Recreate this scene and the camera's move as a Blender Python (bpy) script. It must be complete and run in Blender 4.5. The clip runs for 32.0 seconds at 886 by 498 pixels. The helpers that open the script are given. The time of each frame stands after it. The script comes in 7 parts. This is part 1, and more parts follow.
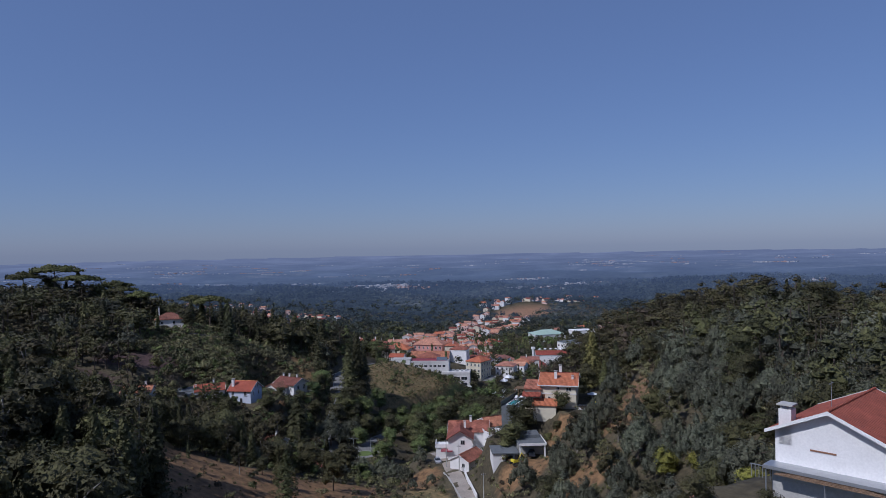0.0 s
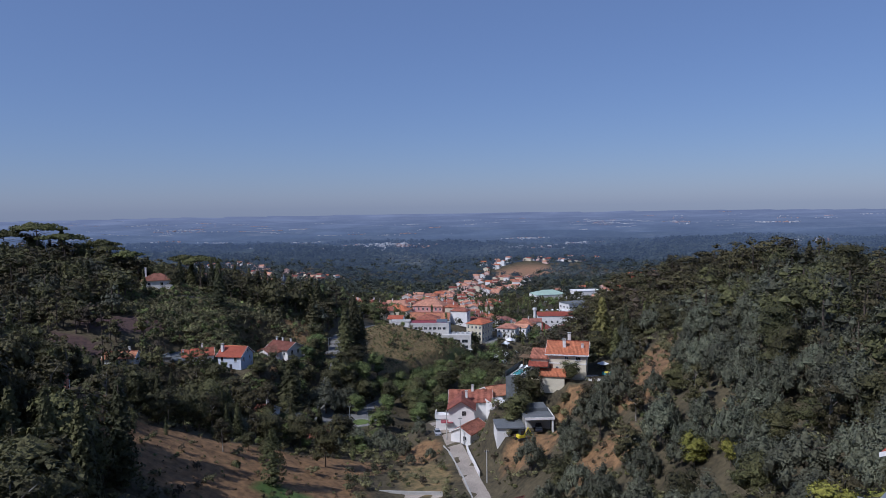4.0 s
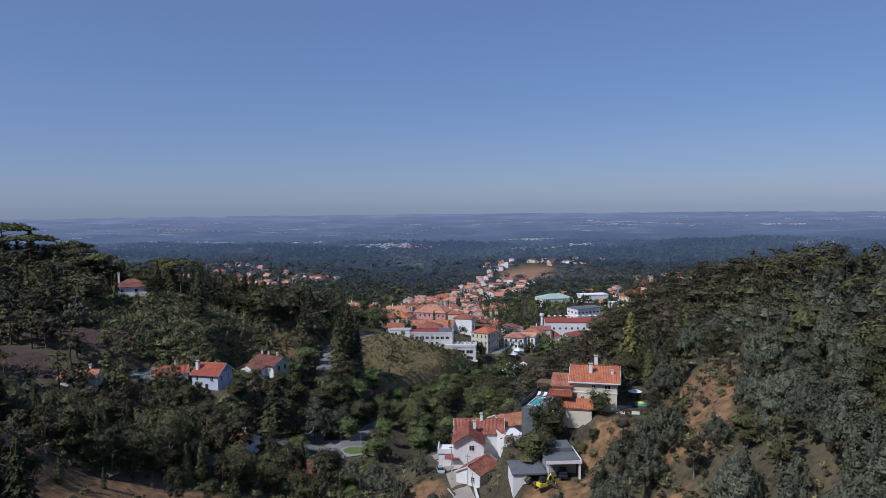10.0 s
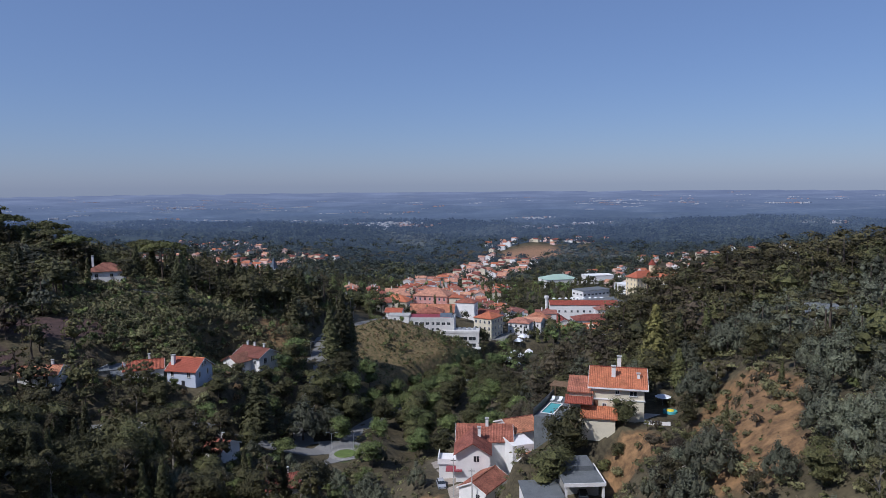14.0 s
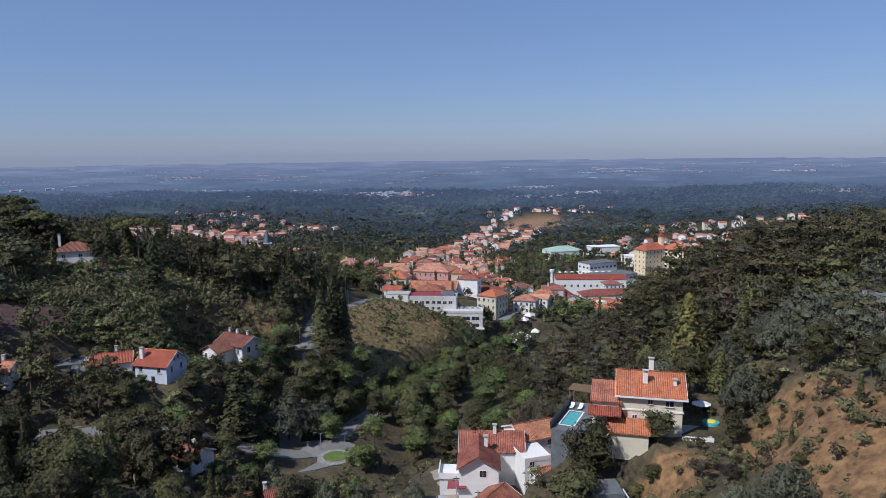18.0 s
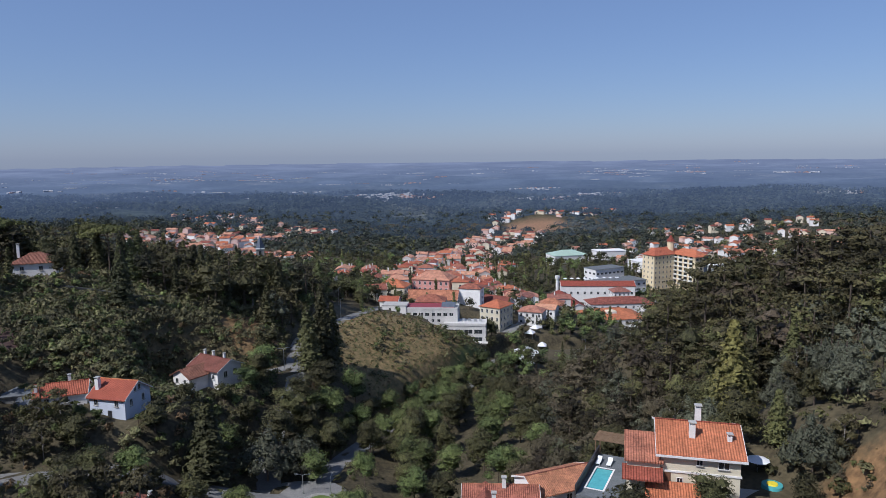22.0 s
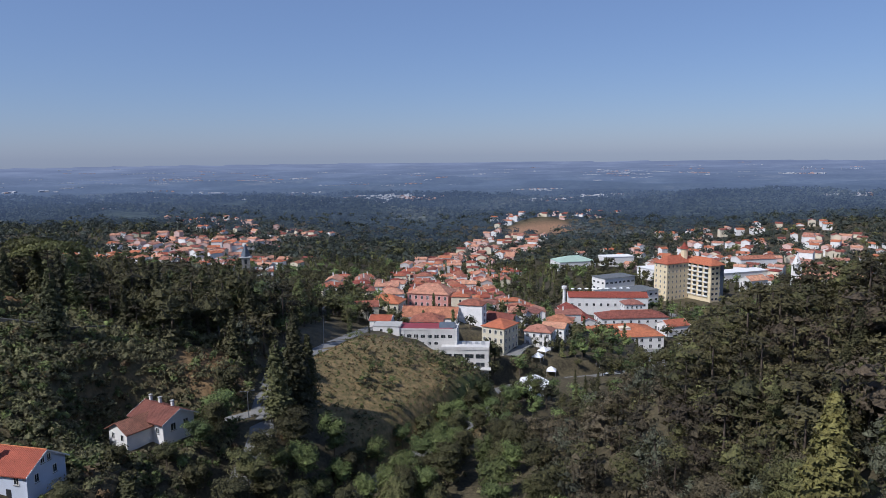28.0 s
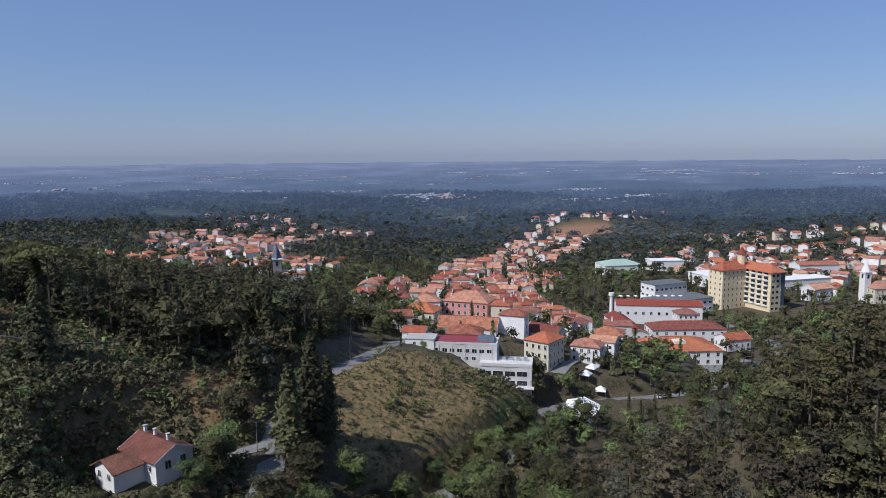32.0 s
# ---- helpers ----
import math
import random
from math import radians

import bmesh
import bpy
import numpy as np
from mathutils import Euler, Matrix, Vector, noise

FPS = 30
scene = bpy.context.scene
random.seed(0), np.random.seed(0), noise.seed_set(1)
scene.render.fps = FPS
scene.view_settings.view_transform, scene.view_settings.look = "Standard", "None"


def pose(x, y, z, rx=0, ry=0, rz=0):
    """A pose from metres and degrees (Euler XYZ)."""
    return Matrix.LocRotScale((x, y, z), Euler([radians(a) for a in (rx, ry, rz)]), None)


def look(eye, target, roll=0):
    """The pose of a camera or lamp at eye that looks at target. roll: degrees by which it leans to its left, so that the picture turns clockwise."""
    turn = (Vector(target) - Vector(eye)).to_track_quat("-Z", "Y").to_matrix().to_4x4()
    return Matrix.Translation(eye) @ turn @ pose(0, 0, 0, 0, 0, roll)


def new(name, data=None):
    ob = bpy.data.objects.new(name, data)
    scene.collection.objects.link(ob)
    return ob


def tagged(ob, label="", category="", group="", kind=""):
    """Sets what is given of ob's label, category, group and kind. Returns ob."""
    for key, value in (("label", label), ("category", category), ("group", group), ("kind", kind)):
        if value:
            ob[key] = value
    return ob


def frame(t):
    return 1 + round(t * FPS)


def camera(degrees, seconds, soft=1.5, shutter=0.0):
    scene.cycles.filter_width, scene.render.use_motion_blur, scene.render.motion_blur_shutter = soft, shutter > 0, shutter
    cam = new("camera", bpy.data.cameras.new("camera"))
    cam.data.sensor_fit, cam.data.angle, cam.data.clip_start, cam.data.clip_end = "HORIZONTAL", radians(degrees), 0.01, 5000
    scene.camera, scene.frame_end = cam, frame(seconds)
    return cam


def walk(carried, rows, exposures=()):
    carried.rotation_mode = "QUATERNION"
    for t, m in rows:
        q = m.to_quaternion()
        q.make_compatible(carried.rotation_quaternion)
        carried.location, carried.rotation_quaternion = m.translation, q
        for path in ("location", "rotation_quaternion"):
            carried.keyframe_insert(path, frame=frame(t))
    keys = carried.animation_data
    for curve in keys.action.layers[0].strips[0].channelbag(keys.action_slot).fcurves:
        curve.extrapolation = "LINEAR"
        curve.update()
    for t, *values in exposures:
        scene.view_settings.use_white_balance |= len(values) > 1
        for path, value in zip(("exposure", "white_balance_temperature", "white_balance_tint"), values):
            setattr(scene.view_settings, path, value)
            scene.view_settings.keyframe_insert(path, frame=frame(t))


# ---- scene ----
cam = camera(65.5, 32.0, 0.6)
PATH = [
    (0, (4.004, 5.275, 71.576), (3.955, 8.075, 71.574), -1.1),
    (0.5, (3.955, 7.039, 71.606), (3.906, 9.838, 71.551), -1.0),
    (1, (3.927, 8.750, 71.642), (3.878, 11.547, 71.532), -1.0),
    (1.5, (3.812, 10.482, 71.688), (3.762, 13.276, 71.530), -1.0),
    (2, (3.777, 12.355, 71.712), (3.727, 15.149, 71.544), -0.9),
    (2.5, (3.765, 14.389, 71.697), (3.714, 17.184, 71.527), -0.9),
    (3, (3.725, 16.489, 71.680), (3.672, 19.284, 71.512), -0.9),
    (3.5, (3.605, 18.633, 71.651), (3.553, 21.427, 71.481), -0.9),
    (5.5, (3.227, 26.960, 71.476), (3.172, 29.754, 71.308), -0.8),
    (6, (3.157, 29.051, 71.511), (3.102, 31.846, 71.341), -0.8),
    (6.5, (3.091, 31.268, 71.502), (3.035, 34.062, 71.336), -0.8),
    (7, (2.976, 33.659, 71.497), (2.920, 36.453, 71.330), -0.8),
    (7.5, (2.871, 36.138, 71.518), (2.813, 38.933, 71.350), -0.7),
    (8, (2.741, 38.671, 71.560), (2.684, 41.465, 71.392), -0.7),
    (8.5, (2.624, 41.352, 71.551), (2.565, 44.146, 71.385), -0.6),
    (9, (2.468, 44.033, 71.554), (2.409, 46.827, 71.386), -0.6),
    (9.5, (2.334, 46.701, 71.553), (2.274, 49.496, 71.385), -0.6),
    (10, (2.225, 49.398, 71.547), (2.164, 52.192, 71.379), -0.6),
    (10.5, (2.139, 52.116, 71.574), (2.076, 54.911, 71.404), -0.6),
    (11, (2.071, 54.825, 71.590), (2.008, 57.620, 71.421), -0.6),
    (11.5, (2.019, 57.512, 71.617), (1.954, 60.306, 71.449), -0.6),
    (12, (1.970, 60.168, 71.630), (1.905, 62.962, 71.460), -0.6),
    (12.5, (1.856, 62.843, 71.614), (1.791, 65.636, 71.429), -0.6),
    (13, (1.845, 65.590, 71.582), (1.778, 68.382, 71.371), -0.6),
    (13.5, (1.788, 68.347, 71.620), (1.721, 71.135, 71.386), -0.5),
    (14, (1.778, 71.072, 71.665), (1.711, 73.860, 71.408), -0.5),
    (14.5, (1.726, 73.818, 71.697), (1.658, 76.604, 71.420), -0.6),
    (16.5, (1.450, 85.232, 71.851), (1.378, 88.008, 71.491), -0.6),
    (17, (1.443, 88.092, 71.898), (1.371, 90.866, 71.520), -0.6),
    (17.5, (1.459, 90.978, 71.987), (1.383, 93.750, 71.604), -0.7),
    (18, (1.445, 93.839, 72.061), (1.371, 96.613, 71.679), -0.7),
    (18.5, (1.387, 96.634, 72.051), (1.312, 99.406, 71.670), -0.7),
    (19, (1.338, 99.417, 72.041), (1.263, 102.190, 71.660), -0.7),
    (19.5, (1.268, 102.215, 72.051), (1.191, 104.989, 71.672), -0.7),
    (20, (1.275, 105.015, 72.010), (1.198, 107.789, 71.631), -0.7),
    (20.5, (1.243, 107.898, 71.987), (1.165, 110.671, 71.607), -0.7),
    (21, (1.152, 110.820, 71.984), (1.074, 113.593, 71.604), -0.7),
    (21.5, (1.130, 113.784, 71.982), (1.050, 116.557, 71.604), -0.7),
    (22, (1.121, 116.579, 71.985), (1.043, 119.353, 71.609), -0.7),
    (22.5, (1.092, 119.189, 72.030), (1.012, 121.962, 71.653), -0.6),
    (23, (1.158, 121.898, 72.087), (1.078, 124.671, 71.711), -0.6),
    (23.5, (1.364, 124.608, 72.163), (1.282, 127.382, 71.786), -0.6),
    (24, (1.508, 127.350, 72.222), (1.427, 130.123, 71.845), -0.7),
    (24.5, (1.562, 130.116, 72.250), (1.481, 132.891, 71.875), -0.6),
    (25, (1.565, 132.889, 72.289), (1.484, 135.663, 71.914), -0.7),
    (25.5, (1.544, 135.745, 72.358), (1.463, 138.520, 71.984), -0.6),
    (27.5, (1.656, 147.529, 73.140), (1.575, 150.303, 72.764), -0.7),
    (28, (1.609, 150.518, 73.235), (1.526, 153.292, 72.859), -0.6),
    (28.5, (1.494, 153.493, 73.251), (1.403, 156.267, 72.873), -0.6),
    (29, (1.488, 156.516, 73.227), (1.382, 159.289, 72.850), -0.6),
    (29.5, (1.501, 159.515, 73.154), (1.343, 162.284, 72.778), -0.6),
    (30, (1.392, 162.473, 73.062), (1.232, 165.242, 72.684), -0.6),
    (30.5, (1.275, 165.521, 72.965), (1.043, 168.286, 72.589), -0.6),
    (31, (1.194, 168.603, 72.884), (0.953, 171.368, 72.507), -0.5),
    (31.5, (1.127, 171.611, 72.804), (0.885, 174.374, 72.426), -0.5),
    (32, (1.105, 174.615, 72.773), (0.860, 177.379, 72.394), -0.5),
]
walk(cam, [(t, look(eye, target, roll)) for t, eye, target, roll in PATH], [(0, -0.38, 5500, 18), (1, -0.26, 5520, 17.5), (2, -0.19, 5550, 17), (6, -0.15, 5600, 15.5), (13, -0.06, 5700, 14.5), (20, 0.10, 5850, 13), (32, 0.10, 5850, 13)])

# ---- sky, sun ----
world = bpy.data.worlds.new("sky")
scene.world = world
world.use_nodes = True
wn = world.node_tree
sky = wn.nodes.new("ShaderNodeTexSky")
sky.sky_type = "NISHITA"
sky.sun_disc = False
SUN_WAY = Vector((0.70, 0.54, -0.98)).normalized()      # the way the sunlight travels
sky.sun_elevation = math.asin(-SUN_WAY.z)
sky.sun_rotation = math.atan2(-SUN_WAY.x, -SUN_WAY.y)
sky.altitude = 200
sky.air_density = 1.0
sky.dust_density = 0.6
sky.ozone_density = 5.0
wn.nodes["Background"].inputs["Strength"].default_value = 0.090
haze = wn.nodes.new("ShaderNodeMix")
haze.data_type, haze.blend_type = "RGBA", "MULTIPLY"
haze.inputs["Factor"].default_value = 1.0
haze.inputs["B"].default_value = (0.98, 0.955, 1.0, 1)
wn.links.new(sky.outputs[0], haze.inputs["A"])
veil = wn.nodes.new("ShaderNodeMix")         # an even lavender summer haze
veil.data_type = "RGBA"
veil.inputs["Factor"].default_value = 0.45
veil.inputs["B"].default_value = (2.1, 2.9, 4.8, 1)
wn.links.new(haze.outputs["Result"], veil.inputs["A"])
wn.links.new(veil.outputs["Result"], wn.nodes["Background"].inputs["Color"])
sun = new("sun", bpy.data.lights.new("sun", "SUN"))
sun.data.energy = 4.0
sun.data.angle = radians(0.5)
sun.data.color = (1.0, 0.95, 0.87)
sun.matrix_world = look((0, 0, 400), Vector((0, 0, 400)) + SUN_WAY)


# ---- materials ----
def material(name, base, rough=0.85, metal=0.0, spread=0.15, scale=1.0, fine=8.0, bump=0.3, bump_depth=0.02, hue=0.0, shade=None, randomness=0.0, specular=0.3):
    """A procedural surface: base colour with coarse and fine variation, relief, and a shift by object."""
    mat = bpy.data.materials.new(name)
    mat.use_nodes = True
    nt = mat.node_tree
    bsdf = nt.nodes["Principled BSDF"]
    bsdf.inputs["Roughness"].default_value = rough
    bsdf.inputs["Metallic"].default_value = metal
    bsdf.inputs["Specular IOR Level"].default_value = specular
    co = nt.nodes.new("ShaderNodeNewGeometry")
    big = nt.nodes.new("ShaderNodeTexNoise")
    big.inputs["Scale"].default_value = scale
    big.inputs["Detail"].default_value = 4
    small = nt.nodes.new("ShaderNodeTexNoise")
    small.inputs["Scale"].default_value = fine
    small.inputs["Detail"].default_value = 3
    nt.links.new(co.outputs["Position"], big.inputs["Vector"])
    nt.links.new(co.outputs["Position"], small.inputs["Vector"])
    ramp = nt.nodes.new("ShaderNodeValToRGB")
    dark = tuple(max(c * (1 - spread * 1.6), 0.0) for c in base)
    light = tuple(min(c * (1 + spread * 1.4), 1.0) for c in base)
    ramp.color_ramp.elements[0].position, ramp.color_ramp.elements[1].position = 0.3, 0.72
    ramp.color_ramp.elements[0].color = (*(shade or dark), 1)
    ramp.color_ramp.elements[1].color = (*light, 1)
    add = nt.nodes.new("ShaderNodeMath")
    add.operation = "MULTIPLY_ADD"
    nt.links.new(small.outputs[0], add.inputs[0])
    add.inputs[1].default_value = 0.5
    half = nt.nodes.new("ShaderNodeMath")
    half.operation = "MULTIPLY"
    half.inputs[1].default_value = 0.5
    nt.links.new(big.outputs[0], half.inputs[0])
    nt.links.new(half.outputs[0], add.inputs[2])
    nt.links.new(add.outputs[0], ramp.inputs[0])
    colour = ramp.outputs[0]
    if randomness:
        info = nt.nodes.new("ShaderNodeObjectInfo")
        hsv = nt.nodes.new("ShaderNodeHueSaturation")
        for socket, low, high in (("Value", 1 - randomness, 1 + randomness), ("Hue", 0.5 - hue, 0.5 + hue)):
            span = nt.nodes.new("ShaderNodeMapRange")
            span.inputs["To Min"].default_value, span.inputs["To Max"].default_value = low, high
            nt.links.new(info.outputs["Random"], span.inputs["Value"])
            nt.links.new(span.outputs[0], hsv.inputs[socket])
        nt.links.new(colour, hsv.inputs["Color"])
        colour = hsv.outputs[0]
    nt.links.new(colour, bsdf.inputs["Base Color"])
    if bump:
        relief = nt.nodes.new("ShaderNodeBump")
        relief.inputs["Strength"].default_value = bump
        relief.inputs["Distance"].default_value = bump_depth
        nt.links.new(small.outputs[0], relief.inputs["Height"])
        nt.links.new(relief.outputs[0], bsdf.inputs["Normal"])
    return mat


def tiles(name, base, spread=0.3, rows=0.36):
    """Fired clay roof tiles: ribs down the slope, courses across it, tile by tile variation and lichen."""
    mat = material(name, base, rough=0.85, spread=spread, scale=0.5, fine=3.0, bump=0, randomness=0.38, hue=0.012)
    nt = mat.node_tree
    bsdf = nt.nodes["Principled BSDF"]
    uv = nt.nodes.new("ShaderNodeUVMap")
    uv.uv_map = "slope"
    ribs = nt.nodes.new("ShaderNodeTexWave")
    ribs.bands_direction = "X"
    ribs.inputs["Scale"].default_value = 0.314 / rows
    courses = nt.nodes.new("ShaderNodeTexWave")
    courses.bands_direction = "Y"
    courses.wave_profile = "SAW"
    courses.inputs["Scale"].default_value = 0.314 / 0.38
    nt.links.new(uv.outputs[0], ribs.inputs["Vector"])
    nt.links.new(uv.outputs[0], courses.inputs["Vector"])
    total = nt.nodes.new("ShaderNodeMath")
    total.operation = "MULTIPLY_ADD"
    total.inputs[1].default_value = 0.35
    nt.links.new(courses.outputs["Fac"], total.inputs[0])
    nt.links.new(ribs.outputs["Fac"], total.inputs[2])
    relief = nt.nodes.new("ShaderNodeBump")
    relief.inputs["Strength"].default_value = 0.9
    relief.inputs["Distance"].default_value = 0.12
    nt.links.new(total.outputs[0], relief.inputs["Height"])
    nt.links.new(relief.outputs[0], bsdf.inputs["Normal"])
    cells = nt.nodes.new("ShaderNodeTexVoronoi")
    cells.inputs["Scale"].default_value = 3.2
    nt.links.new(uv.outputs[0], cells.inputs["Vector"])
    mix = nt.nodes.new("ShaderNodeMix")
    mix.data_type = "RGBA"
    mix.blend_type = "OVERLAY"
    mix.inputs["Factor"].default_value = 0.12
    old = bsdf.inputs["Base Color"].links[0].from_socket
    grey = nt.nodes.new("ShaderNodeRGBToBW")
    nt.links.new(cells.outputs["Color"], grey.inputs[0])
    nt.links.new(old, mix.inputs["A"])
    nt.links.new(grey.outputs[0], mix.inputs["B"])
    nt.links.new(mix.outputs["Result"], bsdf.inputs["Base Color"])
    return mat


def foliage(name, base, dark, through_light=0.14, tint=0.016, value=0.30):
    """Leaves: colour by leaf clump and by tree, a little light passing through."""
    mat = bpy.data.materials.new(name)
    mat.use_nodes = True
    nt = mat.node_tree
    bsdf = nt.nodes["Principled BSDF"]
    bsdf.inputs["Roughness"].default_value = 0.6
    bsdf.inputs["Specular IOR Level"].default_value = 0.25
    geo = nt.nodes.new("ShaderNodeNewGeometry")
    noise_node = nt.nodes.new("ShaderNodeTexNoise")
    noise_node.inputs["Scale"].default_value = 0.09
    noise_node.inputs["Detail"].default_value = 3
    nt.links.new(geo.outputs["Position"], noise_node.inputs["Vector"])
    fac = nt.nodes.new("ShaderNodeMath")
    fac.operation = "MULTIPLY_ADD"
    fac.inputs[1].default_value = 0.22
    nt.links.new(geo.outputs["Random Per Island"], fac.inputs[0])
    by_tree = nt.nodes.new("ShaderNodeAttribute")
    by_tree.attribute_name = "tree"
    own = nt.nodes.new("ShaderNodeMath")
    own.operation = "MULTIPLY_ADD"
    own.inputs[1].default_value = 0.85
    nt.links.new(by_tree.outputs["Fac"], own.inputs[0])
    shift = nt.nodes.new("ShaderNodeMath")
    shift.operation = "MULTIPLY_ADD"
    shift.inputs[1].default_value, shift.inputs[2].default_value = 1.4, -0.71
    nt.links.new(noise_node.outputs[0], shift.inputs[0])
    nt.links.new(shift.outputs[0], own.inputs[2])
    nt.links.new(own.outputs[0], fac.inputs[2])
    mix = nt.nodes.new("ShaderNodeMix")
    mix.data_type = "RGBA"
    mix.inputs["A"].default_value = (*(c * 0.60 for c in dark), 1)
    mix.inputs["B"].default_value = (*(c * 1.02 for c in base), 1)
    nt.links.new(fac.outputs[0], mix.inputs["Factor"])
    info = nt.nodes.new("ShaderNodeObjectInfo")
    hsv = nt.nodes.new("ShaderNodeHueSaturation")
    for socket, low, high in (("Value", 1 - value, 1 + value), ("Hue", 0.5 - tint, 0.5 + tint * 0.6)):
        span = nt.nodes.new("ShaderNodeMapRange")
        span.inputs["To Min"].default_value, span.inputs["To Max"].default_value = low, high
        nt.links.new(info.outputs["Random"], span.inputs["Value"])
        nt.links.new(span.outputs[0], hsv.inputs[socket])
    fine = nt.nodes.new("ShaderNodeTexNoise")       # sprays within a clump, and shade of gaps painted into the leaf colour
    fine.inputs["Scale"].default_value = 0.85
    fine.inputs["Detail"].default_value = 5
    fine.inputs["Roughness"].default_value = 0.7
    nt.links.new(geo.outputs["Position"], fine.inputs["Vector"])
    gap_shade = nt.nodes.new("ShaderNodeMapRange")
    for socket, amount in (("From Min", 0.38), ("From Max", 0.62), ("To Min", 0.55), ("To Max", 1.5)):
        gap_shade.inputs[socket].default_value = amount
    nt.links.new(fine.outputs[0], gap_shade.inputs["Value"])
    fleck = nt.nodes.new("ShaderNodeVectorMath")
    fleck.operation = "SCALE"
    nt.links.new(mix.outputs["Result"], fleck.inputs[0])
    nt.links.new(gap_shade.outputs[0], fleck.inputs["Scale"])
    nt.links.new(fleck.outputs[0], hsv.inputs["Color"])
    ruffle = nt.nodes.new("ShaderNodeBump")
    ruffle.inputs["Strength"].default_value = 0.9
    ruffle.inputs["Distance"].default_value = 0.6
    nt.links.new(fine.outputs[0], ruffle.inputs["Height"])
    nt.links.new(ruffle.outputs[0], bsdf.inputs["Normal"])
    nt.links.new(hsv.outputs[0], bsdf.inputs["Base Color"])
    glow = nt.nodes.new("ShaderNodeBsdfTranslucent")
    nt.links.new(hsv.outputs[0], glow.inputs["Color"])
    both = nt.nodes.new("ShaderNodeMixShader")
    both.inputs[0].default_value = through_light
    nt.links.new(bsdf.outputs[0], both.inputs[1])
    nt.links.new(glow.outputs[0], both.inputs[2])
    nt.links.new(both.outputs[0], nt.nodes["Material Output"].inputs["Surface"])
    return mat


WHITE = material("white_plaster", (0.74, 0.72, 0.69), spread=0.07, scale=0.5, fine=6, bump=0.15)
CREAM = material("cream_plaster", (0.64, 0.58, 0.44), spread=0.08, scale=0.5, fine=6, bump=0.15)
YELLOW = material("yellow_plaster", (0.72, 0.60, 0.39), spread=0.08, scale=0.4, fine=6, bump=0.15)
PINK = material("pink_plaster", (0.62, 0.30, 0.26), spread=0.1, scale=0.5, fine=6, bump=0.15)
BLUISH = material("pale_blue_plaster", (0.56, 0.60, 0.68), spread=0.06, scale=0.5, fine=6, bump=0.15)
TOWN_WALLS = [
    material("town_plaster_white", (0.84, 0.82, 0.79), spread=0.1, scale=0.4, fine=5, bump=0.1, randomness=0.1),
    material("town_plaster_cream", (0.74, 0.66, 0.50), spread=0.1, scale=0.4, fine=5, bump=0.1, randomness=0.15),
    material("town_plaster_rose", (0.66, 0.46, 0.40), spread=0.1, scale=0.4, fine=5, bump=0.1, randomness=0.15),
    material("town_plaster_grey", (0.55, 0.53, 0.50), spread=0.1, scale=0.4, fine=5, bump=0.1, randomness=0.12),
]
TILE_ORANGE = tiles("orange_clay_tiles", (0.37, 0.108, 0.062))
TILE_BRIGHT = tiles("bright_orange_clay_tiles", (0.45, 0.135, 0.072), spread=0.18)
TILE_BROWN = tiles("brown_clay_tiles", (0.20, 0.078, 0.056))
TILE_OLD = tiles("weathered_clay_tiles", (0.36, 0.135, 0.085), spread=0.4)
TILE_PALE = tiles("sun_bleached_clay_tiles", (0.46, 0.215, 0.145), spread=0.35)
CONCRETE = material("concrete", (0.42, 0.41, 0.38), spread=0.15, scale=0.3, fine=4)
GREY_SHEET = material("grey_fibre_cement_sheet", (0.135, 0.145, 0.15), spread=0.2, scale=0.6, fine=4)
SLATE = material("dark_blue_grey_slate", (0.10, 0.12, 0.15), rough=0.6, spread=0.2, scale=0.5, fine=5)
METAL = material("galvanised_steel", (0.50, 0.51, 0.52), rough=0.45, metal=0.8, spread=0.08, scale=2, fine=20, bump=0.05)
DARK_METAL = material("dark_painted_metal", (0.05, 0.05, 0.055), rough=0.5, metal=0.3, spread=0.1, scale=2, fine=20, bump=0.05)
ASPHALT = material("worn_asphalt", (0.20, 0.195, 0.185), spread=0.2, scale=0.15, fine=3, bump=0.2)
PALE_ROAD = material("dusty_pale_concrete_road", (0.36, 0.31, 0.255), spread=0.22, scale=0.2, fine=3, bump=0.2)
STONE = material("granite_rubble", (0.26, 0.25, 0.23), spread=0.3, scale=1.2, fine=6, bump=0.5, bump_depth=0.05)
DARK_STONE = material("mossy_dark_stone", (0.085, 0.085, 0.075), spread=0.35, scale=0.8, fine=5, bump=0.5, bump_depth=0.06)
GLASS = material("dark_window_glass", (0.03, 0.035, 0.04), rough=0.12, spread=0.1, scale=1, fine=2, bump=0, specular=0.6)
SHUTTER = material("painted_shutter", (0.20, 0.10, 0.06), rough=0.6, spread=0.15, scale=2, fine=10, bump=0.1, randomness=0.4)
MAROON = material("maroon_sheet_roof", (0.26, 0.05, 0.06), rough=0.5, spread=0.12, scale=0.4, fine=4, bump=0.1)
GREEN_SHEET = material("pale_green_sheet_roof", (0.36, 0.47, 0.38), rough=0.5, spread=0.1, scale=0.2, fine=3, bump=0.1)
# A greyer off-white than white_plaster, for the modern block.
PALE_RENDER = material("weathered_pale_render", (0.60, 0.58, 0.55), spread=0.12, scale=0.25, fine=3, bump=0.1)
WOOD = material("weathered_timber", (0.20, 0.13, 0.08), spread=0.25, scale=1.5, fine=12)
TENT_CLOTH = material("white_tent_cloth", (0.80, 0.80, 0.80), rough=0.7, spread=0.04, scale=0.5, fine=5, bump=0.1)
POOL = material("turquoise_pool_water", (0.10, 0.40, 0.42), rough=0.05, spread=0.1, scale=0.8, fine=3, bump=0.15, specular=0.6)
